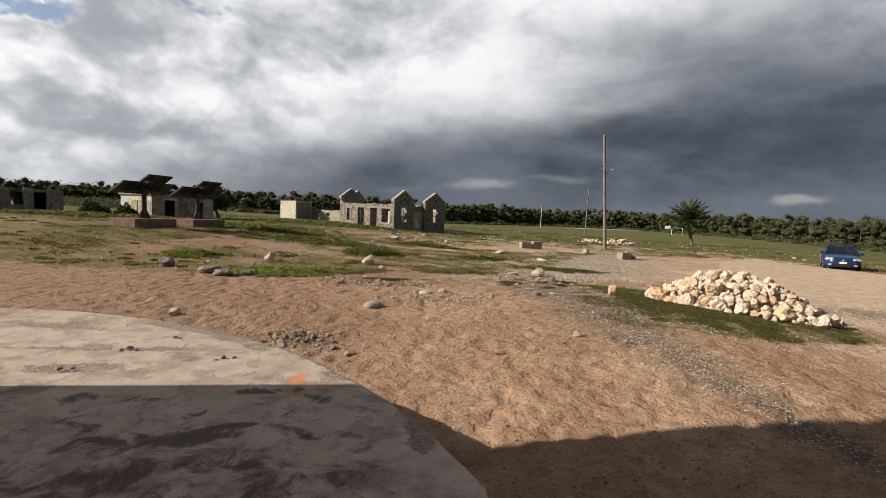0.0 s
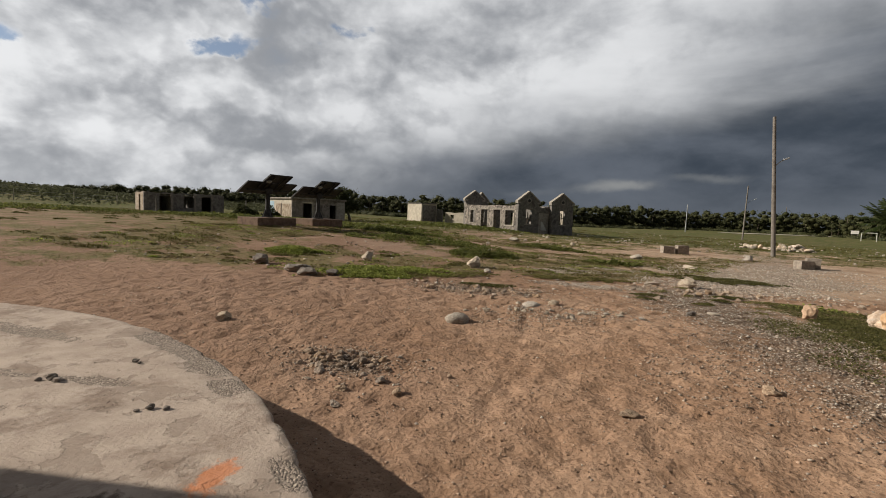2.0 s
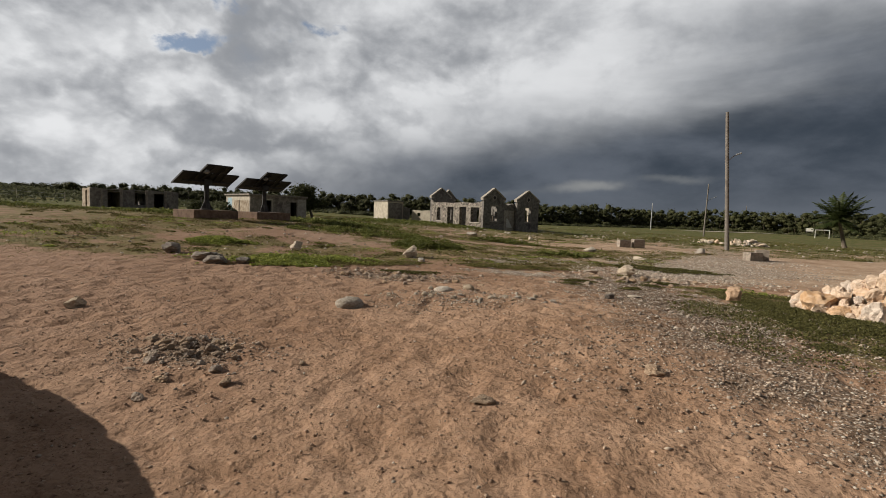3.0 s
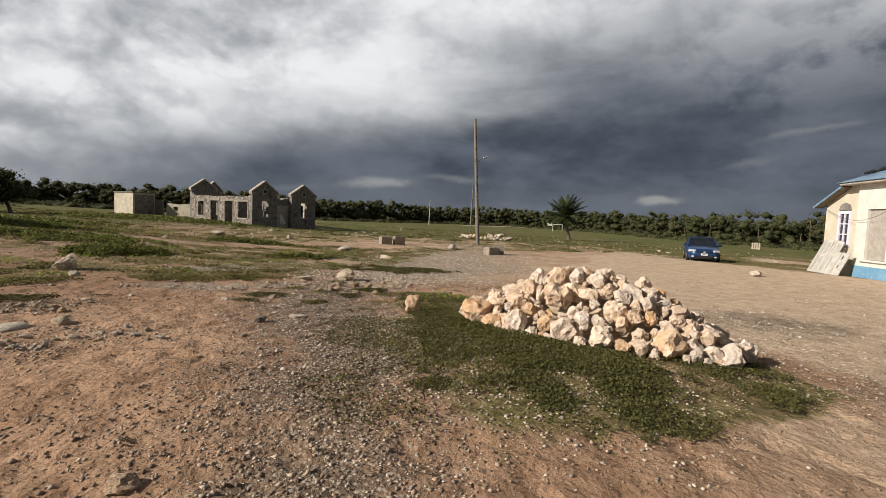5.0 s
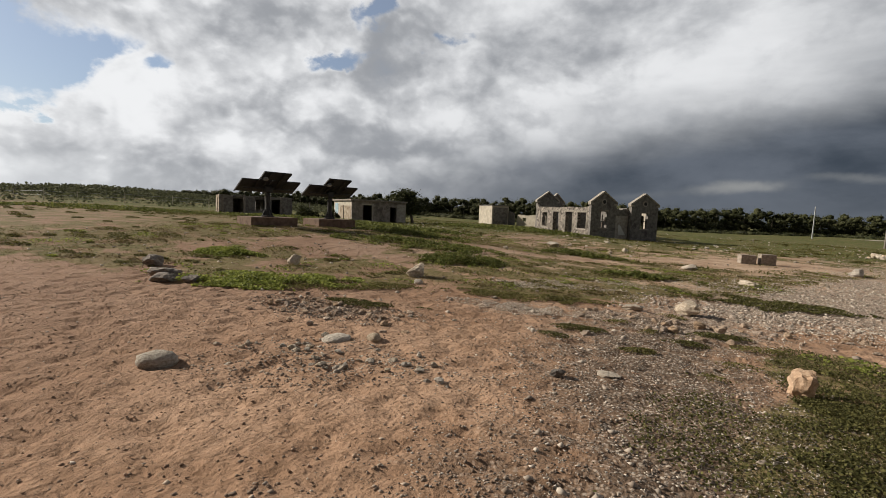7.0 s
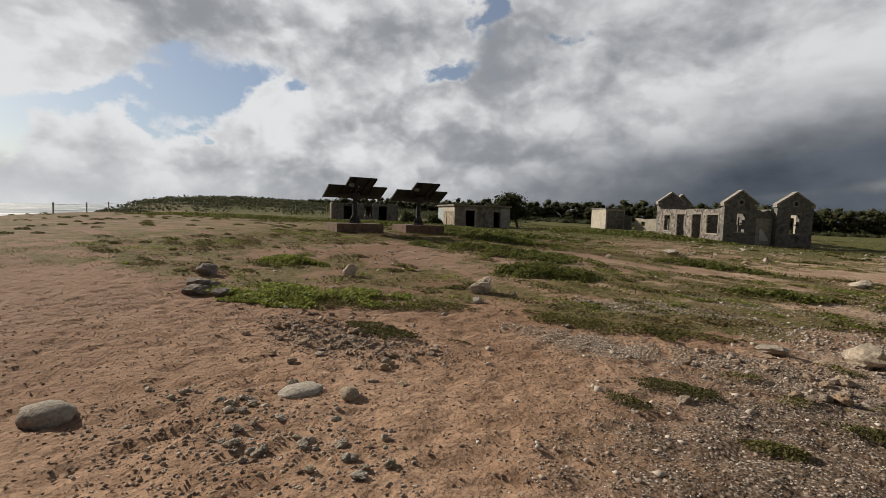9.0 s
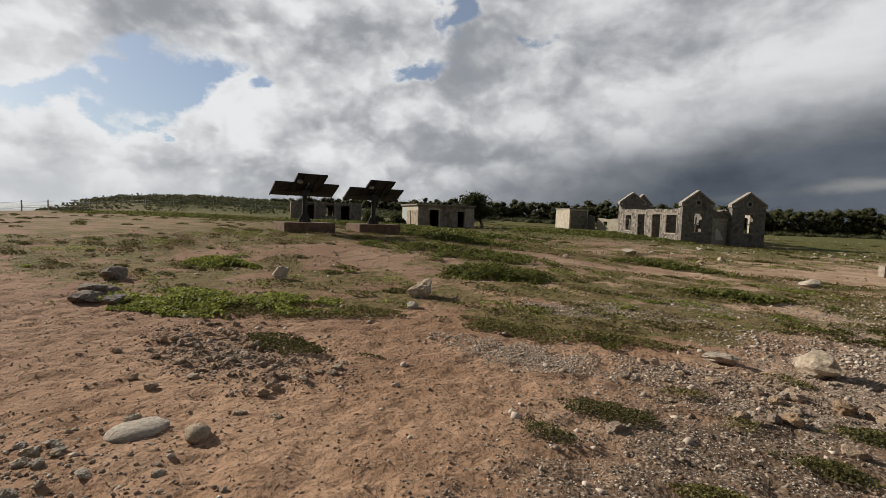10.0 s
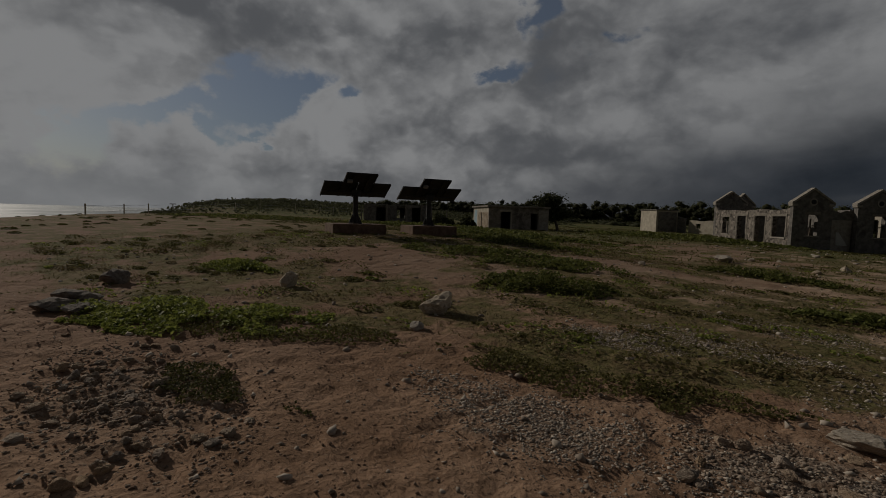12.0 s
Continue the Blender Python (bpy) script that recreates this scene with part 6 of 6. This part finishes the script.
for tuft_x, tuft_y, tuft_r, tuft_seed in ((2.2, 13.05, 0.24, 101), (3.05, 12.2, 0.30, 102), (3.45, 11.3, 0.34, 103), (2.55, 11.35, 0.2, 104), (3.5, 13.1, 0.4, 105), (2.9, 14.3, 0.3, 106), (3.1, 10.6, 0.26, 107), (1.0, 14.5, 0.35, 108), (3.9, 12.5, 0.4, 109)):
    vine("vine_patch", tuft_x, tuft_y, tuft_r, tuft_r * 0.6, 15, 0.05, int(17000 * tuft_r * tuft_r) + 500, tuft_seed, "small dull olive tuft on the gravel", (0.009, 0.022), M_HERB if tuft_seed % 3 == 0 else M_GRASS, 0.42, 0.2)
vine("vine_patch", 2.75, 12.6, 0.36, 0.22, 0, 0.06, 2400, 44, "small dry olive tuft on the gravel", (0.008, 0.020), M_GRASS, 0.42, 0.2)


def clumps(name, count, lo, hi, leaf, mat, seed, label):
    """Small scattered cushions of creeping plants."""
    r = np.random.default_rng(seed)
    x, y = r.uniform(lo[0], hi[0], count), r.uniform(lo[1], hi[1], count)
    keep = green_of(x, y) + 0.5 * (r.uniform(0, 1, count) - 0.5) > 0.55
    pts, size = [], []
    for cx, cy in zip(x[keep], y[keep]):
        rad, k = r.uniform(0.10, 0.42), int(r.integers(50, 150))
        q, t = rad * np.sqrt(r.uniform(0, 1, k)), r.uniform(0, 2 * np.pi, k)
        px, py = cx + 1.4 * q * np.cos(t), cy + 0.8 * q * np.sin(t)
        pts.append(np.stack([px, py, lie(px, py) + 0.22 * rad * (1 - (q / rad) ** 2) * r.uniform(0.3, 1, k) + 0.01], 1))
        size.append(r.uniform(*leaf, k))
    v, f = leaf_cloud(np.concatenate(pts), np.concatenate(size), 0.4, 1.3, seed, 1.8)
    return tagged(soup(name, v, f, mat), label, "plants", kind="stuff")


clumps("creeping_plants", 520, (-14, 11.5), (10, 34), (0.02, 0.055), M_GRASS, 91, "low olive cushions of creeping plants in the field")
clumps("creeping_plants", 260, (-14, 11.5), (10, 34), (0.02, 0.05), M_VINE, 92, "low bright green cushions of creeping plants in the field")
clumps("creeping_plants", 420, (-40, 32), (40, 75), (0.06, 0.14), M_GRASS, 93, "low olive cushions of creeping plants further off")
clumps("creeping_plants", 190, (-44, 10), (-13, 34), (0.03, 0.08), M_GRASS, 95, "low olive cushions of creeping plants on the western sand")
clumps("dry_plants", 380, (-14, 11.5), (10, 30), (0.02, 0.045), M_DRY, 94, "dry brown cushions in the field")


def turf(name, count, lo, hi, size, mat, seed, label, power=1.0):
    """Short blades wherever the ground is grassy."""
    r = np.random.default_rng(seed)
    x = r.uniform(lo[0], hi[0], count)
    y = lo[1] + (hi[1] - lo[1]) * r.uniform(0, 1, count) ** power
    g = green_of(x, y) + 1.5 * (rough2(x, y, 0.6, 3, seed) - 0.5)
    keep = g > 0.66
    x, y = x[keep], y[keep]
    n = len(x)
    a = r.uniform(0, 2 * np.pi, n)
    s = r.uniform(*size, n)
    base = np.stack([x, y, lie(x, y) - 0.01], 1)
    side = np.stack([np.cos(a), np.sin(a), 0 * a], 1) * (s * 0.16)[:, None]
    tip = base + np.stack([r.normal(0, 0.5, n) * s, r.normal(0, 0.5, n) * s, s * r.uniform(0.35, 0.9, n)], 1)
    v = np.stack([base - side, base + side, tip], 1).reshape(-1, 3)
    return tagged(soup(name, v, np.arange(3 * n).reshape(-1, 3), mat), label, "grass", kind="stuff")


turf("grass", 150000, (-14, 8), (10, 30), (0.018, 0.05), M_GRASS, 51, "short patchy green grass over the field", 1.3)
turf("grass", 60000, (-45, 26), (40, 75), (0.06, 0.20), M_GRASS, 52, "short green grass further off", 1.1)
turf("dry_grass", 90000, (-16, 8), (12, 34), (0.025, 0.07), M_DRY, 53, "dry brown grass among the green")


def pebbles(name, count, lo, hi, sizes, mat, seed, limit, label, fine=False, spots=()):
    """Loose chips, many, as one heap of small stones."""
    r = np.random.default_rng(seed)
    t = (1 + 5**0.5) / 2
    ico = np.array([(-1, t, 0), (1, t, 0), (-1, -t, 0), (1, -t, 0), (0, -1, t), (0, 1, t), (0, -1, -t), (0, 1, -t), (t, 0, -1), (t, 0, 1), (-t, 0, -1), (-t, 0, 1)]) / math.hypot(1, t)
    tri = np.array([(0, 11, 5), (0, 5, 1), (0, 1, 7), (0, 7, 10), (0, 10, 11), (1, 5, 9), (5, 11, 4), (11, 10, 2), (10, 7, 6), (7, 1, 8), (3, 9, 4), (3, 4, 2), (3, 2, 6), (3, 6, 8), (3, 8, 9), (4, 9, 5), (2, 4, 11), (6, 2, 10), (8, 6, 7), (9, 8, 1)])
    if fine:
        ico = np.array([(1, 0, 0), (-1, 0, 0), (0, 1, 0), (0, -1, 0), (0, 0, 1), (0, 0, -1)], float)
        tri = np.array([(0, 2, 4), (2, 1, 4), (1, 3, 4), (3, 0, 4), (2, 0, 5), (1, 2, 5), (3, 1, 5), (0, 3, 5)])
    x, y = r.uniform(lo[0], hi[0], count), r.uniform(lo[1], hi[1], count)
    if spots:
        xy = [(np.r_[r.normal(a, u * 0.55, k), a + u * 1.3 * np.sqrt(r.uniform(0, 1, k)) * np.cos(q)], np.r_[r.normal(b, v * 0.55, k), b + v * 1.3 * np.sqrt(r.uniform(0, 1, k)) * np.sin(q)])
              for a, b, u, v, k in spots for q in [r.uniform(0, 2 * np.pi, k)]]
        x, y = np.concatenate([p[0] for p in xy]), np.concatenate([p[1] for p in xy])
        count = len(x)
    g = stone_of(x, y) + 0.5 * (r.uniform(0, 1, count) - 0.5) - 0.5 * np.clip(green_of(x, y) - 0.7, 0, 1)
    keep = (g > limit) & (np.hypot(x - SLAB_AT[0], y - SLAB_AT[1]) > SLAB_R + 0.06)
    x, y = x[keep], y[keep]
    n = len(x)
    s = sizes[0] + (sizes[1] - sizes[0]) * r.uniform(0, 1, n) ** 2.5
    shape = ico[None] * r.uniform(0.40, 1.35, (n, len(ico), 1)) * s[:, None, None]
    shape = shape * np.stack([np.ones(n), r.uniform(0.6, 1, n), r.uniform(0.4, 0.75, n)], 1)[:, None]
    a = r.uniform(0, 2 * np.pi, n)
    c, d = np.cos(a)[:, None], np.sin(a)[:, None]
    sx, sy = shape[..., 0] * c - shape[..., 1] * d, shape[..., 0] * d + shape[..., 1] * c
    v = np.stack([sx + x[:, None], sy + y[:, None], shape[..., 2] + (lie(x, y) + dents(x, y) + 0.15 * s)[:, None]], -1).reshape(-1, 3)
    f = (tri[None] + len(ico) * np.arange(n)[:, None, None]).reshape(-1, 3)
    return tagged(soup(name, v, f, mat), label, "gravel", kind="stuff")


def chip_material(name, low, high):
    m, n, s = material(name)
    rnd = n.node("ShaderNodeNewGeometry").outputs["Random Per Island"]
    n.put(s.inputs["Base Color"], n.mix(n.math("POWER", rnd, 1.8), low, high))
    s.inputs["Roughness"].default_value = 0.95
    return m


M_CHIP = chip_material("gravel_chips", (0.098, 0.076, 0.060), (0.62, 0.56, 0.48))
M_CHIPP = chip_material("bleached_chips", (0.26, 0.21, 0.168), (0.60, 0.53, 0.45))
M_CLOD = chip_material("sand_crumbs", (0.17, 0.105, 0.066), (0.46, 0.325, 0.235))
M_CHIPS = chip_material("sand_pebbles", (0.21, 0.135, 0.09), (0.44, 0.335, 0.25))
pebbles("gravel", 20000, (-4, 3), (12, 20), (0.004, 0.018), M_CHIP, 61, 0.45, "loose grey and white gravel")
pebbles("gravel", 95000, (0.0, 4.6), (6.5, 14.0), (0.003, 0.014), M_CHIP, 67, 0.32, "fine grey and white gravel", True)
pebbles("gravel", 20000, (-6, 3.2), (8, 13.0), (0.004, 0.020), M_CLOD, 68, -0.4, "crumbs of sand and earth on the trodden ground", True)
pebbles("gravel", 16000, (-6, 3.5), (8, 13), (0.004, 0.018), M_CHIPS, 62, -0.3, "small brown pebbles strewn on the sand", True)
M_CHIPD = chip_material("dark_gravel", (0.165, 0.118, 0.085), (0.50, 0.41, 0.325))
pebbles("gravel", 0, (0, 0), (1, 1), (0.004, 0.025), M_CHIPD, 69, -9.0, "dark grey gravel in low heaps on the sand", True, ((-1.5, 11.2, 1.2, 0.55, 1500), (-2.2, 6.75, 0.75, 0.38, 750), (2.35, 13.8, 1.0, 0.5, 1400), (-0.4, 8.85, 0.8, 0.4, 450), (2.3, 6.9, 1.2, 1.1, 1500)))
pebbles("gravel", 0, (0, 0), (1, 1), (0.004, 0.022), M_CHIPP, 70, -9.0, "pale gravel spread in patches", True, ((0.0, 9.4, 1.0, 0.45, 500), (0.65, 13.2, 1.0, 0.4, 2000), (0.0, 16.0, 0.6, 0.4, 1200), (0.95, 16.9, 0.9, 0.45, 1700), (4.4, 15.6, 2.0, 1.3, 3500), (6.2, 19.5, 2.6, 1.8, 3500), (1.3, 18.6, 1.2, 0.5, 1500), (4.4, 8.3, 1.2, 1.7, 2600), (12.0, 17.0, 4.0, 6.0, 2200), (9.0, 8.5, 2.6, 2.2, 2600)))
pebbles("gravel", 0, (0, 0), (1, 1), (0.010, 0.050), M_CHIPP, 71, -9.0, "pale stones spread over the gravel by the drive", True, ((6.8, 21.0, 3.2, 2.6, 2600), (4.6, 16.2, 2.0, 1.4, 1300), (9.5, 25.0, 3.0, 2.0, 1200)))


def strewn(name, count, lo, hi, sizes, mat, seed, label):
    return pebbles(name, count, lo, hi, sizes, mat, seed, -9.0, label)


pebbles("gravel", 30000, (-4, 8), (24, 36), (0.010, 0.040), M_CHIPP, 63, 0.30, "loose pale stones on the far gravel", True)


strewn("stones", 3600, (-14, 11.5), (12, 34), (0.010, 0.055), M_CHIPP, 64, "small white stones strewn through the grass")
strewn("stones", 1600, (-25, 34), (45, 80), (0.03, 0.13), M_CHIPP, 65, "white stones strewn in the far grass")
strewn("stones", 1500, (-7, 3), (10, 13), (0.005, 0.022), M_CHIPP, 66, "pale chips strewn on the sand")
vine("scrub_patch", -84.0, 52.0, 20.0, 9.0, 35, 0.6, 22000, 23, "low grey-green scrub over the western rise", (0.12, 0.30), M_SCRUB, 0.40, 0.12)
vine("scrub_patch", -68.0, 74.0, 30.0, 15.0, 25, 0.7, 30000, 22, "low grey-green scrub over the western rise", (0.18, 0.42), M_SCRUB, 0.36, 0.12)
vine("scrub_patch", -58.0, 26.0, 8.0, 2.2, 10, 0.35, 6000, 24, "low dark scrub along the top of the shore", (0.08, 0.2), M_SCRUB, 0.42, 0.12)
vine("vine_patch", -36.0, 27.5, 9.0, 3.6, 35, 0.25, 12600, 21, "green creepers spread over the western sand", (0.081, 0.172), M_VINEFAR)
vine("herb_patch", -1.35, 11.65, 1.25, 0.34, 12, 0.05, 7000, 45, "dull olive moss-like growth over the stones", (0.010, 0.026), M_HERB)
vine("herb_patch", -2.9, 12.75, 2.6, 0.55, 30, 0.06, 9000, 46, "olive low growth along the edge of the sand", (0.015, 0.035), M_GRASS)
vine("herb_patch", 0.4, 14.3, 1.6, 0.5, 20, 0.06, 7000, 47, "olive low growth along the edge of the sand", (0.015, 0.035), M_GRASS)
vine("herb_patch", 4.7, 18.0, 2.1, 1.0, 15, 0.08, 14000, 48, "green low growth in the gravel", (0.02, 0.04), M_HERB)


def woods():
    """Low coastal woods all round the clearing."""
    r = np.random.default_rng(71)
    bends = np.array([-75, -60, -45, -25, -10, 0, 8, 16, 26, 36, 44, 52, 66, 90, 120])
    away = np.array([150, 135, 120, 112, 112, 118, 135, 165, 160, 135, 112, 105, 95, 80, 70])
    tall = np.array([1.6, 1.8, 3.0, 4.2, 4.9, 5.2, 5.2, 5.2, 5.4, 5.2, 5.0, 5.2, 5.6, 6, 6])
    spots = []
    for row in range(3):
        t = -58.0
        while t < 118:
            d = np.interp(t, bends, away) + row * 3.2 + r.uniform(-1.5, 1.5)
            spots.append((d * math.sin(radians(t)), 5 + d * math.cos(radians(t)), np.interp(t, bends, tall) * r.uniform(0.86, 1.28) * (1 + 0.07 * row), row))
            t += math.degrees(r.uniform(1.1, 2.0) / d)
    centres, faces_out, sizes, cores, tv, tf = [], [], [], [], [], []
    ball = bmesh.new()
    bmesh.ops.create_icosphere(ball, subdivisions=1, radius=1.0)
    ball_v = np.array([tuple(q.co) for q in ball.verts])
    ball_f = np.array([[q.index for q in face.verts] for face in ball.faces])
    ball.free()
    for x, y, h, row in spots:
        z = zed(x, y)
        k = 500 if row < 2 else 200
        count = 10
        lobes = r.normal(0, 1, (count, 3)) * (1.15, 1.15, 0.0)
        lobes[:, 2] = h * (0.06 + 0.74 * r.uniform(0.0, 1.0, count) ** 1.2)
        wide = r.uniform(0.5, 0.95, count) * (0.62 + 0.11 * h)
        way = r.normal(0, 1, (k, 3))
        way[:, 2] = np.abs(way[:, 2]) * 0.9 - 0.25
        way /= np.linalg.norm(way, axis=1, keepdims=True)
        which = r.integers(0, count, k)
        pick = lobes[which] + way * (wide[which] * r.uniform(0.66, 1.30, k))[:, None] * (1.0, 1.0, 0.8)
        pick[:, 2] = np.clip(pick[:, 2], 0.1, None)
        centres.append(pick + (x, y, z))
        faces_out.append(way)
        sizes.append(r.uniform(0.12, 0.25, k) * (1.0 if row < 2 else 1.3))
        # added solid balls fill each crown, coloured as dark as the shade within
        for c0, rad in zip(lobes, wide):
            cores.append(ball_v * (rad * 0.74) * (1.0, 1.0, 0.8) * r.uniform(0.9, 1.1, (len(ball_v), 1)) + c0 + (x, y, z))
        if row < 1:
            lean = r.normal(0, 0.35, 2)
            ring = np.array([(math.cos(q), math.sin(q)) for q in (0, 2.1, 4.2)])
            lo = np.c_[ring * 0.10 + (x, y), np.full(3, z - 0.3)]
            hi = np.c_[ring * 0.05 + (x + lean[0], y + lean[1]), np.full(3, z + h * 0.7)]
            o = 6 * len(tf)
            tv += [lo, hi]
            tf.append(np.array([(0, 1, 4, 3), (1, 2, 5, 4), (2, 0, 3, 5)]) + o)
    # low bushes along the foot of the woods and on the western rise
    n = 520
    bt = r.uniform(-44, 60, n)
    bd = np.interp(bt, bends, away) - r.uniform(1.0, 14.0, n) ** 1.0
    bx, by = bd * np.sin(np.radians(bt)), 5 + bd * np.cos(np.radians(bt))
    for x, y, rad in zip(bx, by, r.uniform(0.5, 1.3, n)):
        way = r.normal(0, 1, (90, 3))
        way[:, 2] = np.abs(way[:, 2])
        way /= np.linalg.norm(way, axis=1, keepdims=True)
        centres.append(way * rad * r.uniform(0.8, 1.1, (90, 1)) * (1.5, 1.5, 0.75) + (x, y, zed(x, y)))
        faces_out.append(way)
        sizes.append(r.uniform(0.12, 0.28, 90))
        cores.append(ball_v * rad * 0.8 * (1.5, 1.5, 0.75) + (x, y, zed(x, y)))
    allc, alls, out = np.concatenate(centres), np.concatenate(sizes), np.concatenate(faces_out)
    n = 1300
    hx, hy = r.normal(-98, 17, n), r.normal(70, 20, n)
    bump = np.stack([hx, hy, lie(hx, hy)], 1)[r.integers(0, n, n * 34)]
    low = r.normal(0, 1, (n * 34, 3)) * (1.0, 1.0, 0.0)
    low[:, 2] = r.uniform(0.05, 1.0, n * 34) * (1.0 - 0.35 * np.hypot(low[:, 0], low[:, 1]))
    v, f = leaf_cloud(bump + low, r.uniform(0.2, 0.45, n * 34), 0.6, 1.3, 74, 1.6)
    tagged(soup("coastal_scrub", v, f, M_SCRUB), "grey-green scrub on the low western rise", "scrub", kind="stuff")
    v, f = leaf_cloud(allc, alls, 0.6, 1.3, 72, 0.5, out * 2.2)
    ob = tagged(soup("coastal_woods", v, f, M_WOODS), "dense low dark green coastal woods round the clearing", "woods", kind="stuff")
    trunks = soup("trunks", np.concatenate(tv), np.concatenate(tf), M_BARK, parent=ob)
    trunks["kind"] = "stuff"
    # all the dark filler balls, shade in their colour, as one mesh
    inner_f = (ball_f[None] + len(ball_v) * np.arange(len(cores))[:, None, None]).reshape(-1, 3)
    inner = soup("shade_cores", np.concatenate(cores), inner_f, M_LEAFSHADE, parent=ob)
    inner["kind"] = "stuff"


woods()


def lone_tree(x, y, h, lean, seed, label, leaves=1500, bare=True):
    r = np.random.default_rng(seed)
    base = thing("wind_bent_tree", pose(x, y, zed(x, y)), label, "tree")
    b = bmesh.new()
    line = [Vector((lean * t * t * 1.2, 0.1 * math.sin(4 * t), -0.2 + 0.62 * h * t)) for t in (i / 6 for i in range(7))]
    tube(b, line, [0.17 - 0.09 * i / 6 for i in range(7)], 9)
    part("trunk", b, M_BARK, base)
    tips = []
    for k in range(13):
        a, q = r.uniform(0, 2 * np.pi), line[3 + k % 4]
        end = q + Vector((math.cos(a) * r.uniform(0.7, 1.6), math.sin(a) * r.uniform(0.7, 1.6), r.uniform(0.3, 0.42 * h)))
        mid = q.lerp(end, 0.5) + Vector((0, 0, 0.15))
        b = bmesh.new()
        tube(b, [q, mid, end], [0.06, 0.035, 0.012], 6)
        for _ in range(5):
            e2 = end + Vector(r.normal(0, 0.35, 3)) + Vector((0, 0, 0.25))
            tube(b, [mid.lerp(end, r.uniform(0.3, 1)), e2], [0.015, 0.006], 4)
        part("limb", b, M_BARK, base)
        tips.append(mid.lerp(end, 0.6))
    pick = np.array([tuple(t) for t in tips])[r.integers(0, len(tips), leaves)] + r.normal(0, 1, (leaves, 3)) * (0.5, 0.5, 0.28) - (0, 0, 0.2)
    v, f = leaf_cloud(pick, r.uniform(0.08, 0.2, leaves), 0.6, 1.4, seed)
    soup("crown", v, f, M_LEAF, parent=base)


def stakes():
    for x, y, h in ((-24.2, 50.4, 1.7), (-28.6, 47.2, 1.6), (-31.0, 44.6, 1.6), (-33.5, 36.0, 1.5)):
        b = bmesh.new()
        tube(b, [(0, 0, -0.3), (0.02, 0.01, h * 0.5), (0.05, 0.0, h)], [0.06, 0.055, 0.05], 7)
        tagged(part("fence_stake", b, M_POLE, m=pose(x, y, zed(x, y))), "weathered wooden fence stake in the grass", "post", "wooden stakes")


stakes()
lone_tree(-23.4, 53.1, 3.9, -1.3, 81, "dark dense wind-bent tree with bare twigs behind the shed", 9000)
